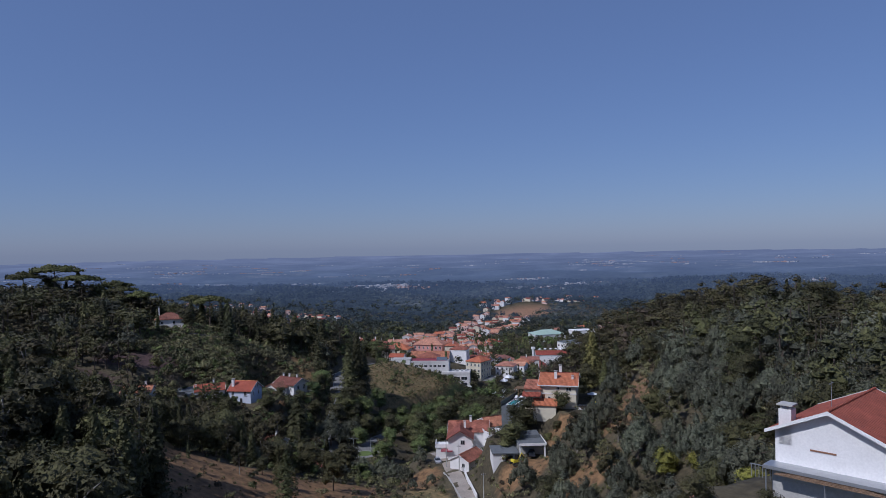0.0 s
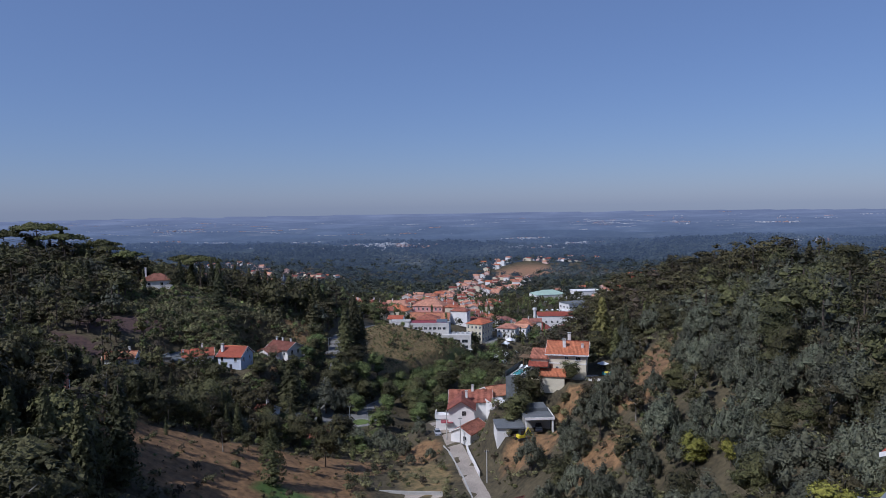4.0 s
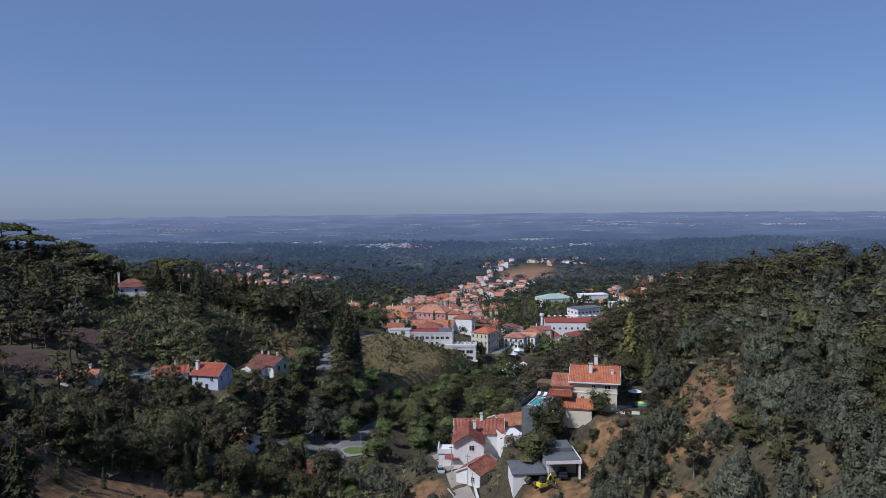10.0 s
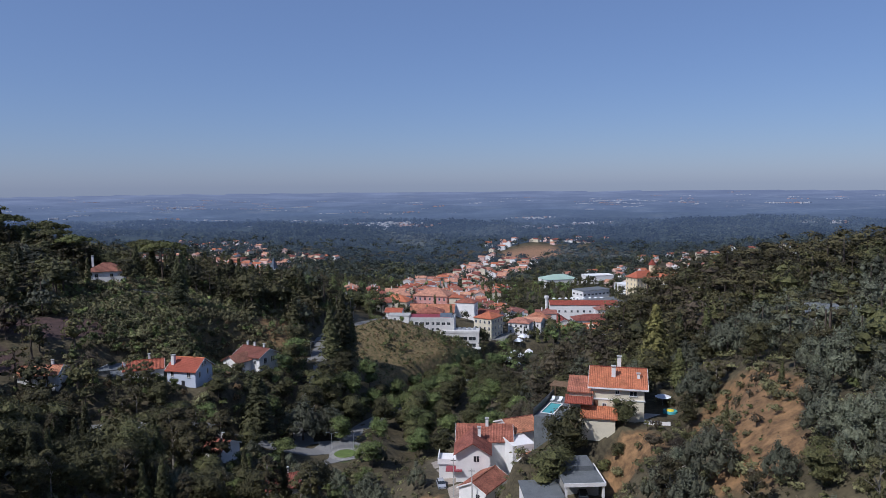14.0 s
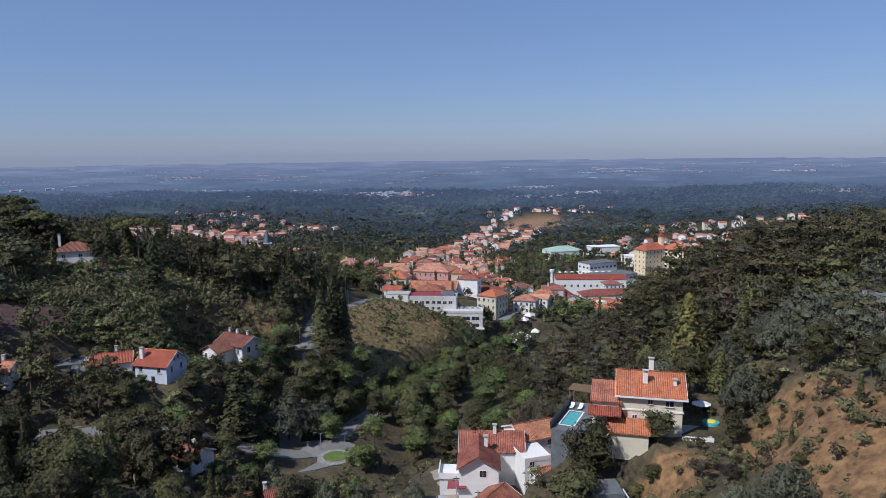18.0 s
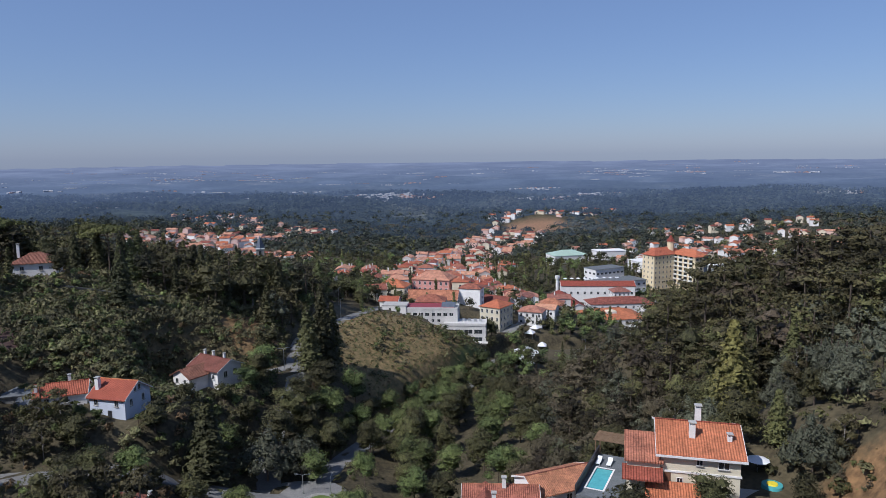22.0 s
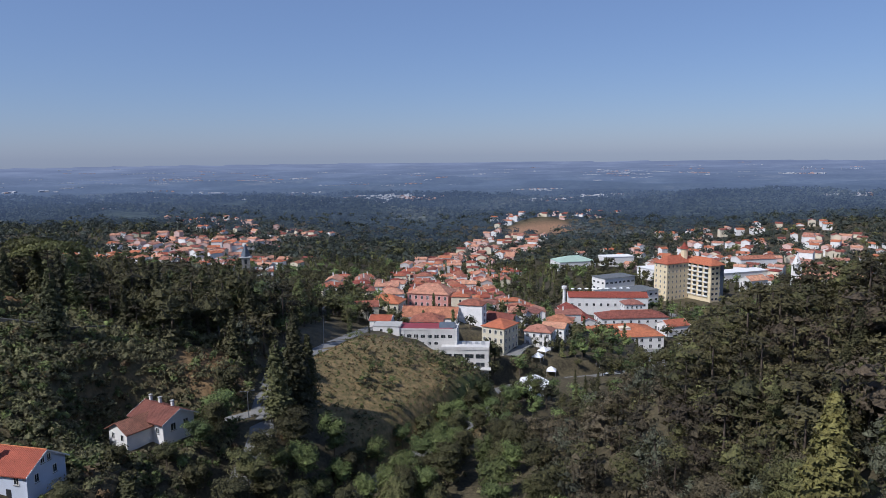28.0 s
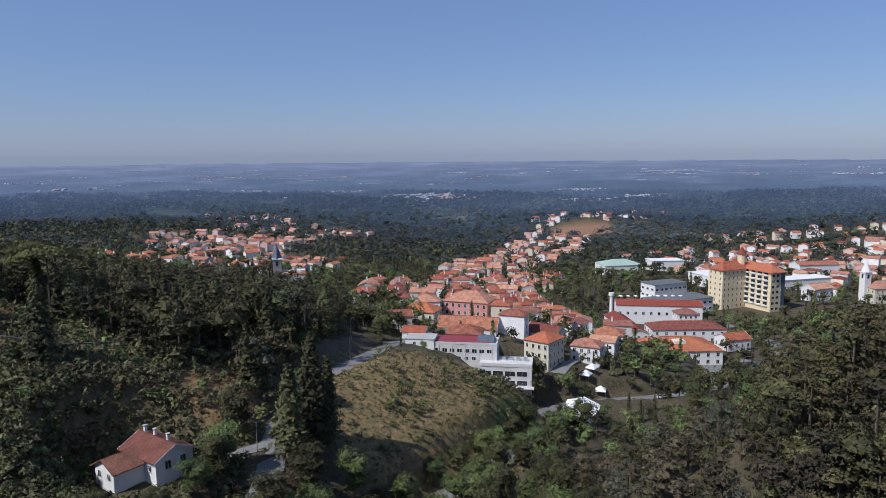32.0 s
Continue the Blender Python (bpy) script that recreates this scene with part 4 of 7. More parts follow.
def cream_house():
    ob = house("villa", 34.6, 212.2, 24.5, -13, 10.2, 12.4, 7.0, "gable", 2.2, 0.7, CREAM, TILE_ORANGE,
               [("front", -0.1, 5.75, (0.7, 0.7)), ("front", 3.0, 5.6, (1.3, 0.9)), ("front", -2.6, 2.9, (0.7, 0.8)), ("front", -0.2, 2.9, (0.7, 0.8)), ("right", -3, 5.4), ("right", 2, 5.4), ("left", -3, 5.2)],
               "cream two-storey villa with an orange tiled roof on a terrace")
    part("string_course", join_data(box_data(-5.3, 5.3, -6.35, -6.2, 4.1, 4.35), box_data(5.1, 5.25, -6.2, 6.2, 4.1, 4.35)), WHITE, ob, "white moulded band")
    part("fascia", box_data(-5.9, 5.9, -7.02, -6.92, 6.45, 6.75), WHITE, ob)
    part("bargeboard", join_data(box_data(5.72, 5.9, -6.9, -6.4, 6.5, 6.8)), WHITE, ob)
    part("door", box_data(-4.7, -3.8, -6.27, -6.15, 1.9, 3.95), SHUTTER, ob, "dark brown front door")
    chimney(ob, -0.9, -3.0, 7.6, 9.9, 0.8)
    chimney(ob, 0.2, 0.9, 8.2, 11.0, 0.8)
    chimney(ob, 4.0, -3.2, 7.4, 8.7, 0.6)
    tier, tf = roof_data(5.0, 2.6, 3.9, 0.8, 0.2, "shed")
    tier = [(p[0] - 7.6, p[1] - 7.6, p[2]) for p in tier]
    part("wing_eave_roof", (tier, tf), TILE_ORANGE, ob, "lower lean-to tier of the wing roof", uv=slope_uv(tier, tf))
    v, f = roof_data(4.6, 7.0, 5.6, 1.3, 0.3, "shed")
    wing = part("wing_wall", [(p[0] - 7.4, p[1] - 3.2, p[2]) for p in body_data(4.4, 6.6, 5.6)[0]] and ([(p[0] - 7.4, p[1] - 3.2, p[2]) for p in body_data(4.4, 6.6, 5.6)[0]], body_data(4.4, 6.6, 5.6)[1]), CREAM, ob)
    v = [(p[0] - 7.4, p[1] - 3.2, p[2]) for p in v]
    part("wing_roof", (v, f), TILE_OLD, ob, "lower tiled wing roof", uv=slope_uv(v, f))
    v, f = roof_data(6.6, 3.8, 1.7, 1.1, 0.3, "shed")
    v = [(p[0] - 3.6, p[1] - 8.6, p[2]) for p in v]
    part("porch_roof", (v, f), TILE_ORANGE, ob, "small lean-to porch roof", uv=slope_uv(v, f))
    bv, bf = box_data(-6.8, -0.4, -10.4, -6.4, -3.0, 1.65)
    part("porch_wall", (bv, bf), CREAM, ob)
    clear(34, 210, 10)
    clear(28, 199, 7)
    terrace = thing("garden_terrace", pose(39, 204.5, 24.4, 0, 0, -13), "paved garden terrace with low white walls beside the villa", "terrace")
    part("paving", box_data(-1, 4, -1, 6, -3, 0.1), CONCRETE, terrace)
    for a in ((-1, 4, -1.2, -0.95),):
        part("parapet", box_data(a[0], a[1], a[2], a[3], -3, 0.9), WHITE, terrace)
    clear(43, 208, 6)
    slide = thing("garden_pool", pose(45.0, 210.5, 24.45), "small round blue inflatable garden pool with yellow rim", "pool")
    part("rim", cylinder_data(1.5, 1.42, 0, 0.6, 20), POOL, slide, "turquoise round wall")
    part("float", cylinder_data(0.8, 0.72, 0.6, 0.75, 14), LEAF_YELLOW, slide, "yellow float")
    sunshade = thing("sunshade", pose(44.9, 215.3, 24.4), "pale lilac fabric sunshade on a pole", "parasol")
    part("pole", cylinder_data(0.04, 0.04, 0, 2.3), METAL, sunshade)
    part("canopy", cylinder_data(1.7, 0.1, 2.1, 2.7, 10), TENT_CLOTH, sunshade)
    pool = thing("swimming_pool", pose(21.2, 211.5, 24.9, 0, 0, -24), "swimming pool with turquoise water set in a dark deck", "pool")
    part("deck", join_data(box_data(-2.5, -1.8, -5.5, 9, -10, 0.15), box_data(0.7, 3.0, -5.5, 9, -10, 0.15), box_data(-1.8, 0.7, -5.5, -3.0, -10, 0.15), box_data(-1.8, 0.7, 4.0, 9, -10, 0.15), box_data(-1.8, 0.7, -3.0, 4.0, -10, -1.3)), GREY_SHEET, pool, "dark grey deck")
    part("coping", join_data(box_data(-2.0, -1.75, -3.2, 4.2, 0.15, 0.2), box_data(0.65, 0.9, -3.2, 4.2, 0.15, 0.2), box_data(-1.75, 0.65, -3.2, -2.95, 0.15, 0.2), box_data(-1.75, 0.65, 3.95, 4.2, 0.15, 0.2)), WHITE, pool)
    part("water", box_data(-1.79, 0.69, -2.99, 3.99, -1.2, 0.02), POOL, pool, "turquoise water")
    part("fence", box_data(-2.7, -2.5, -5.5, 9, 0.0, 1.5), DARK_METAL, pool, "dark panel fence")
    for k in range(2):
        lounger = thing("sun_lounger", pose(21.8 + 1.5 * k, 217.4 - 0.6 * k, 25.05, 0, 0, -24), "white sun lounger at the head of the pool", "lounger", "loungers by the pool")
        part("seat", box_data(-0.35, 0.35, -1.0, 0.3, 0.25, 0.36), TENT_CLOTH, lounger)
        part("backrest", ([(-0.35, 0.3, 0.25), (0.35, 0.3, 0.25), (0.35, 0.9, 0.7), (-0.35, 0.9, 0.7), (-0.35, 0.3, 0.36), (0.35, 0.3, 0.36), (0.35, 0.85, 0.8), (-0.35, 0.85, 0.8)], [(3, 2, 1, 0), (4, 5, 6, 7), (0, 1, 5, 4), (1, 2, 6, 5), (2, 3, 7, 6), (3, 0, 4, 7)]), TENT_CLOTH, lounger)
        for px, py in ((-0.3, -0.9), (0.3, -0.9), (-0.3, 0.2), (0.3, 0.2)):
            part("leg", box_data(px - 0.03, px + 0.03, py - 0.03, py + 0.03, 0, 0.25), METAL, lounger)
    pergola = thing("pergola", pose(24.6, 221.0, 25.0, 0, 0, -24), "dark timber pergola at the end of the pool deck", "pergola")
    for px, py in ((-2.3, -1.6), (2.3, -1.6), (-2.3, 1.6), (2.3, 1.6)):
        part("post", box_data(px - 0.08, px + 0.08, py - 0.08, py + 0.08, -3, 2.5), WOOD, pergola)
    for k in range(9):
        part("slat", box_data(-2.6, 2.6, -1.9 + 0.45 * k, -1.78 + 0.45 * k, 2.5, 2.66), WOOD, pergola)
    clear(24, 221, 4)
    clear(21, 206, 5)
    clear(21, 213, 6)


LEAF_YELLOW = material("yellow_plastic", (0.75, 0.62, 0.05), rough=0.4, spread=0.05, scale=2, fine=9, bump=0.05)
cream_house()


def white_house():
    ob = house("house", 7.4, 229.5, 5.8, -2, 12.6, 9.0, 7.4, "gable", 2.3, 0.4, WHITE, TILE_OLD,
               [("left", -2, 4.8), ("right", 1, 5.0)], "white village house with cross gables and weathered red tiles")
    wv, wf = body_data(8.4, 7.6, 7.1, 2.3, True)
    turned = [(-y - 2.6, x - 6.8, z) for x, y, z in wv]
    part("gable_wall", (turned, wf), WHITE, ob)
    rv, rf = roof_data(12.6, 7.6, 7.12, 2.35, 0.45, "gable")
    rv = [(-y - 2.6, x - 5.2, z) for x, y, z in rv]
    part("gable_roof", (rv, rf), TILE_OLD, ob, "red tiled cross roof", uv=slope_uv(rv, rf))
    win = part("window", window_meshes(1.2, 1.3)[0], None, ob)
    win.matrix_basis = pose(-1.8, -11.02, 5.6)
    part("pane", window_meshes(1.2, 1.3)[1], None, win)
    chimney(ob, -1.2, -5.0, 8.6, 10.4, 0.7)
    chimney(ob, 0.6, -0.4, 8.9, 10.9, 0.7)
    part("balcony", join_data(box_data(-10.6, -6.4, -8.5, -2.5, 3.2, 3.5), box_data(-10.6, -10.4, -8.5, -2.5, 3.5, 4.4), box_data(-10.6, -6.4, -8.5, -8.3, 3.5, 4.4), box_data(-10.3, -6.5, -8.2, -2.6, -3, 3.2)), WHITE, ob, "white parapet balcony over a store")
    part("awning", box_data(-8.6, -5.0, -12.0, -9.0, 3.0, 3.15), MAROON, ob, "maroon awning roof")
    clear(6, 226, 11)
    clear(-2, 224, 6)
    front = house("annex", 6.6, 212.6, 5.8, 58, 9.6, 6.4, 3.2, "gable", 1.6, 0.35, WHITE, TILE_OLD, [("left", -1.4, 1.9, (0.9, 1.0)), ("front", 1.8, 1.9, (0.9, 1.0))], "low white annex with weathered red tiles beside the lane")
    part("door", box_data(-0.4, 0.5, -3.16, -3.08, 0, 2.05), SHUTTER, front)
    clear(4.6, 213, 6)
    flat = house("terrace_block", 15.0, 225.0, 5.8, 18, 6.0, 8.0, 7.0, "flat", 0.2, 0.05, WHITE, WHITE, [("front", -1.5, 6.5)], "white flat-roofed terrace block between tiled roofs")
    part("parapet", join_data(box_data(-3.05, 3.05, -4.05, -3.85, 7.2, 7.9), box_data(-3.05, -2.85, -3.85, 4.0, 7.2, 7.9)), WHITE, flat)
    clear(16, 224, 7)
    house("row_house", 17.8, 235.0, 7.0, 24, 12.5, 8.6, 6.8, "gable", 1.8, 0.4, WHITE, TILE_OLD, [("front", -5, 5.4), ("front", 0, 5.4), ("front", 5, 5.4)], "long white row house with a red tiled roof stepping uphill")
    clear(18, 234, 9)
    clear(17, 226, 6)
    house("row_house", 18.5, 216.8, 7.0, 24, 7.0, 6.0, 5.6, "gable", 1.4, 0.3, WHITE, TILE_OLD, [("front", -1.5, 4), ("front", 1.5, 4)], "small white row house with a weathered tiled roof")
    clear(18, 217, 5.5)


white_house()


def wall_run(name, points, height, mat, label, thick=0.3):
    """A garden wall along a line of ground points."""
    items = []
    for (ax, ay), (bx, by) in zip(points, points[1:]):
        side = Vector((by - ay, ax - bx)).normalized() * thick / 2
        za, zb = ground_at(ax, ay), ground_at(bx, by)
        v = [(ax - side.x, ay - side.y, za - 1.5), (ax + side.x, ay + side.y, za - 1.5), (bx + side.x, by + side.y, zb - 1.5), (bx - side.x, by - side.y, zb - 1.5)]
        v += [(p[0], p[1], (za if k in (0, 1) else zb) + height) for k, p in enumerate(v)]
        items.append((v, [(3, 2, 1, 0), (4, 5, 6, 7), (0, 1, 5, 4), (1, 2, 6, 5), (2, 3, 7, 6), (3, 0, 4, 7)]))
    return tagged(new(name, mesh_of(name, *join_data(*items), mat)), label, "wall", kind="structure")


wall_run("garden_wall", [(8.4, 182.5), (7.4, 190), (6.0, 200), (5.6, 206)], 1.3, WHITE, "white rendered garden wall along the lane")
wall_run("garden_wall", [(6.6, 166), (4.6, 181), (1.2, 200), (-0.6, 206)], 0.35, CONCRETE, "low concrete kerb wall on the field side of the lane")
wall_run("retaining_wall", [(-138, 306), (-112, 309), (-96, 316), (-87, 334)], 2.0, DARK_STONE, "dark mossy stone retaining wall above the scrub field", 0.8)


def carport_house():
    ob = thing("carport_building", pose(23.2, 192.5, 15.6, 0, 0, 4), "grey flat-roofed concrete building with an open carport", "building")
    part("roof_slab", box_data(-3.6, 3.6, -4.6, 4.0, 3.5, 3.8), GREY_SHEET, ob, "grey sheet roof slab")
    part("fascia", join_data(box_data(-3.7, 3.7, -4.75, -4.6, 3.35, 4.0), box_data(3.6, 3.75, -4.6, 4.0, 3.35, 4.0)), WHITE, ob)
    part("rear_wall", box_data(-3.5, 3.5, -0.5, 3.9, -3, 3.5), CONCRETE, ob)
    part("upper_room", box_data(-2.0, 3.0, 1.0, 6.0, 3.8, 4.7), GREY_SHEET, ob)
    for x in (-3.3, 3.3):
        part("pillar", box_data(x - 0.2, x + 0.2, -4.5, -4.1, -4, 3.5), WHITE, ob)
    part("low_roof", box_data(-10.8, -3.7, -5.5, 2.0, 1.6, 1.9), GREY_SHEET, ob, "lower grey sheet roof")
    part("low_wall", box_data(-10.6, -7.4, -5.2, 1.8, -6, 1.6), WHITE, ob)
    part("side_wall", box_data(-7.4, -3.8, -2.0, 1.8, -6, 1.6), CONCRETE, ob)
    clear(22, 193, 9)
    clear(15, 192, 5)
    tank = thing("mini_digger", pose(18.5, 184.0, ground_at(18.5, 184.0), 0, 0, 30), "small yellow excavator parked on bare soil", "excavator")
    part("tracks", join_data(box_data(-1.2, 1.2, -0.9, -0.5, 0, 0.55), box_data(-1.2, 1.2, 0.5, 0.9, 0, 0.55)), DARK_METAL, tank)
    part("body", box_data(-0.9, 0.9, -0.7, 0.7, 0.6, 1.3), LEAF_YELLOW, tank)
    part("cab", box_data(-0.4, 0.6, -0.6, 0.4, 1.3, 2.4), GLASS, tank)
    part("arm", tube_data([(0.9, 0, 1.0), (2.2, 0, 2.6), (3.2, 0, 1.0), (3.4, 0, 0.3)], 0.16, 0.1), LEAF_YELLOW, tank)


carport_house()


def start_house():
    ob = house("house", 37.0, 63.4, 49.0, 44, 11.0, 8.4, 7.4, "gable", 1.9, 0.6, WHITE, TILE_BRIGHT, [("front", -2.5, 5.0), ("front", 2.0, 5.0)], "white house with a bright orange tiled roof on the slope")
    chimney(ob, -5.0, 3.4, 6.0, 8.9, 1.0)
    part("canopy", join_data(box_data(-7.1, -5.4, -5.2, 4.6, 4.4, 4.52), box_data(-7.1, -7.0, -5.2, 4.6, 4.25, 4.4)), METAL, ob, "pale sheet canopy along the wall")
    part("lower_wall", join_data(box_data(-6.0, -5.52, -4.8, -1.2, -4.0, 3.9), box_data(-6.0, -5.52, 0.6, 4.3, -4.0, 3.9), box_data(-6.0, -5.52, -1.2, 0.6, 2.4, 3.9)), CONCRETE, ob, "bare concrete lower wall")
    # Dark panel fills the gap to imitate the shade inside an open doorway.
    part("doorway", box_data(-5.7, -5.54, -1.2, 0.6, -4.0, 2.4), GLASS, ob, "dark panel standing for the shaded open doorway")
    for k in range(4):
        part("plank", box_data(-7.4 + 0.12 * k, -6.9 + 0.12 * k, -4.4 + 0.5 * k, 3.6 - 0.4 * k, 3.98 + 0.06 * k, 4.03 + 0.06 * k), WOOD, ob, "weathered plank stored under the canopy")
    part("aerial", join_data(cylinder_data(0.03, 0.02, 7.0, 11.0, 6, -2.0, 1.0), box_data(-2.5, -1.5, 0.98, 1.02, 10.8, 10.84)), METAL, ob, "thin television aerial")
    for y in (-5.0, 0.0, 4.4):
        part("canopy_post", cylinder_data(0.06, 0.06, -2.5, 4.1, 8, -7.0, y), METAL, ob)
    part("balcony_rail", join_data(*[box_data(-6.6, -6.55, 4.2 + 0.3 * k, 4.24 + 0.3 * k, 3.2, 4.2) for k in range(6)], box_data(-6.62, -6.53, 4.2, 5.8, 4.2, 4.26)), METAL, ob)
    part("shutter_slot", box_data(-5.56, -5.5, -0.4, 1.5, 5.9, 6.02), SHUTTER, ob)
    v, f = roof_data(7.0, 6.0, 6.2, 1.4, 0.3, "hip")
    v = [(p[0] + 2.0, p[1] - 6.2, p[2]) for p in v]
    part("side_roof", (v, f), TILE_BRIGHT, ob, "lower orange tiled side roof", uv=slope_uv(v, f))
    wv, wf = box_data(-1.3, 5.3, -9.0, -4.2, -3, 6.2)
    part("side_wall", (wv, wf), WHITE, ob)
    house("shed", 28.0, 70.5, 45.2, 44, 6, 4, 1.6, "shed", 0.5, 0.3, STONE, TILE_OLD, [], "low rough shed with rusty old roofing below the house")
    clear(37, 63, 10)
    clear(29, 69, 4)


start_house()


def left_houses():
    ob = house("house", -76.2, 264.0, 15.5, -12, 9.0, 8.6, 4.9, "gable", 2.7, 0.5, BLUISH, TILE_BRIGHT,
               [("front", -2.8, 3.6, (0.9, 1.3)), ("front", 2.4, 3.6, (0.9, 1.3)), ("front", -2.8, 1.2, (0.9, 1.2)), ("right", -2.2, 3.4, (0.8, 1.4)), ("right", 1.8, 3.4, (0.8, 1.4)), ("right", -0.7, 6.0, (0.7, 1.1)), ("right", 0.7, 6.0, (0.7, 1.1))], "pale blue-white house with a bright orange gable roof")
    part("door", join_data(box_data(0.1, 1.1, -4.38, -4.3, 0, 1.9)), DARK_METAL, ob, "dark arched door")
    chimney(ob, -3.6, -2.4, 5.5, 8.3, 0.9)
    clear(-76, 263, 8)
    house("shed", -78.5, 254.5, 10.6, -12, 5.5, 3.6, 1.7, "shed", 0.5, 0.2, STONE, GREY_SHEET, [], "low grey sheet-roofed shed")
    ob = house("house", -90.5, 266.0, 17.0, 22, 10.5, 7.0, 3.0, "gable", 1.8, 0.4, WHITE, TILE_ORANGE, [("front", -2.8, 1.7), ("front", 1.0, 1.7), ("right", 0, 1.8)], "low white cottage with an orange tiled roof")
    chimney(ob, 1.5, 0.4, 4.2, 6.0, 0.6)
    chimney(ob, -5.0, -2.0, 3.0, 4.8, 0.6)
    clear(-90, 265, 8)
    house("shed", -100.5, 266, None, 20, 8, 5, 2.2, "shed", 0.6, 0.25, STONE, GREY_SHEET, [], "grey sheet-roofed farm shed")
    house("shed", -95.2, 261, None, 20, 5, 4, 2.0, "shed", 0.5, 0.2, STONE, GREY_SHEET, [], "small grey sheet-roofed lean-to")
    clear(-100, 265, 6)
    ob = house("chalet", -67.6, 300.2, 10.2, -30, 11.0, 8.2, 5.4, "gable", 2.0, 0.8, WHITE, TILE_BROWN, [("right", -1.5, 3.6, (1.2, 1.6)), ("right", 1.8, 3.6, (1.2, 1.6)), ("front", 3.6, 3.2)], "white chalet with stepped dark brown tiled gable roofs")
    for x in (-4.4, -1.0, 3.4):
        chimney(ob, x, 0.2, 6.5, 8.4, 0.55)
    wv, wf = body_data(8.6, 6.4, 4.6, 1.6, True)
    wv = [(-y - 1.6, x - 6.0, z) for x, y, z in wv]
    part("gable_wall", (wv, wf), WHITE, ob)
    rv, rf = roof_data(8.8, 6.4, 4.62, 1.65, 0.9, "gable")
    rv = [(-y - 1.6, x - 5.6, z) for x, y, z in rv]
    part("gable_roof", (rv, rf), TILE_BROWN, ob, "brown tiled gable roof", uv=slope_uv(rv, rf))
    for u in (-3.2, 0.0):
        win = part("window", window_meshes(0.9, 1.3)[0], None, ob)
        win.matrix_basis = pose(u, -10.32, 2.9)
        part("pane", window_meshes(0.9, 1.3)[1], None, win)
    clear(-68, 298, 11)
    ob = house("villa", -127.5, 319, 38.0, 20, 12, 9, 4.2, "hip", 2.4, 0.5, WHITE, TILE_BROWN, [("front", -3, 2.4), ("front", 2, 2.4)], "white villa with a brown hipped roof among pines")
    chimney(ob, -4.6, 0, 5.2, 9.0, 0.7)
    clear(-127, 318, 10)
    for x, y, turn, w, d, h in ((-78, 150, 30, 11, 8, 3.4), (-73, 141, 30, 8, 7, 3.0), (-39.3, 219.0, 25, 9, 7, 3.2), (-59.5, 235.5, -20, 10, 7, 3.2), (-107, 219, 20, 10, 8, 3.6), (-110, 249, 10, 10, 7, 2.8)):
        ob = house("cottage", x, y, ground_at(x, y) - (1.2 if y == 219.0 else 0.4), turn, w, d, h, "gable", 1.6, 0.4, WHITE, TILE_OLD, [("front", -2, 1.8), ("front", 2, 1.8)], "old white cottage with weathered red tiles half hidden by trees")
        chimney(ob, w * 0.25, 0.5, h + 0.8, h + 2.6, 0.6)
        clear(x, y, 7)


left_houses()
house("house", 89, 232, None, -25, 11, 7, 3.2, "gable", 1.6, 0.4, STONE, GREY_SHEET, [("front", -3, 2.2), ("front", 2, 2.2)], "grey stone house with an old roof among the ridge trees", base=-4)
clear(88, 230, 8)
clear(84, 222, 5)


def lower_village():
    ob = house("cottage", -22.5, 150.5, 7.0, 12, 12, 7, 4.2, "gable", 1.9, 0.4, WHITE, TILE_OLD, [("front", -3, 2.2), ("front", 2, 2.2)], "white cottage with a weathered red roof below the brown field")
    chimney(ob, 2.5, 0.5, 5.4, 7.2, 0.6)
    clear(-22, 150, 8)
    house("cottage", 15.5, 158.5, 7.5, 30, 9, 6, 3.2, "gable", 1.4, 0.4, WHITE, TILE_BROWN, [("front", 0, 1.8)], "low cottage with a dark red-brown roof beside the lane")
    clear(15.5, 158.5, 6)
    yard = thing("yard", pose(-8.5, 167.5, 7.2, 0, 0, -4), "bare concrete yard slab with a low block wall", "yard")
    part("slab", box_data(-9, 8, -4, 4, -3, 0.12), PALE_ROAD, yard)
    part("block_wall", box_data(-9, 8, 4.0, 4.3, -3, 0.9), CONCRETE, yard)
    clear(-8, 167, 8)


lower_village()


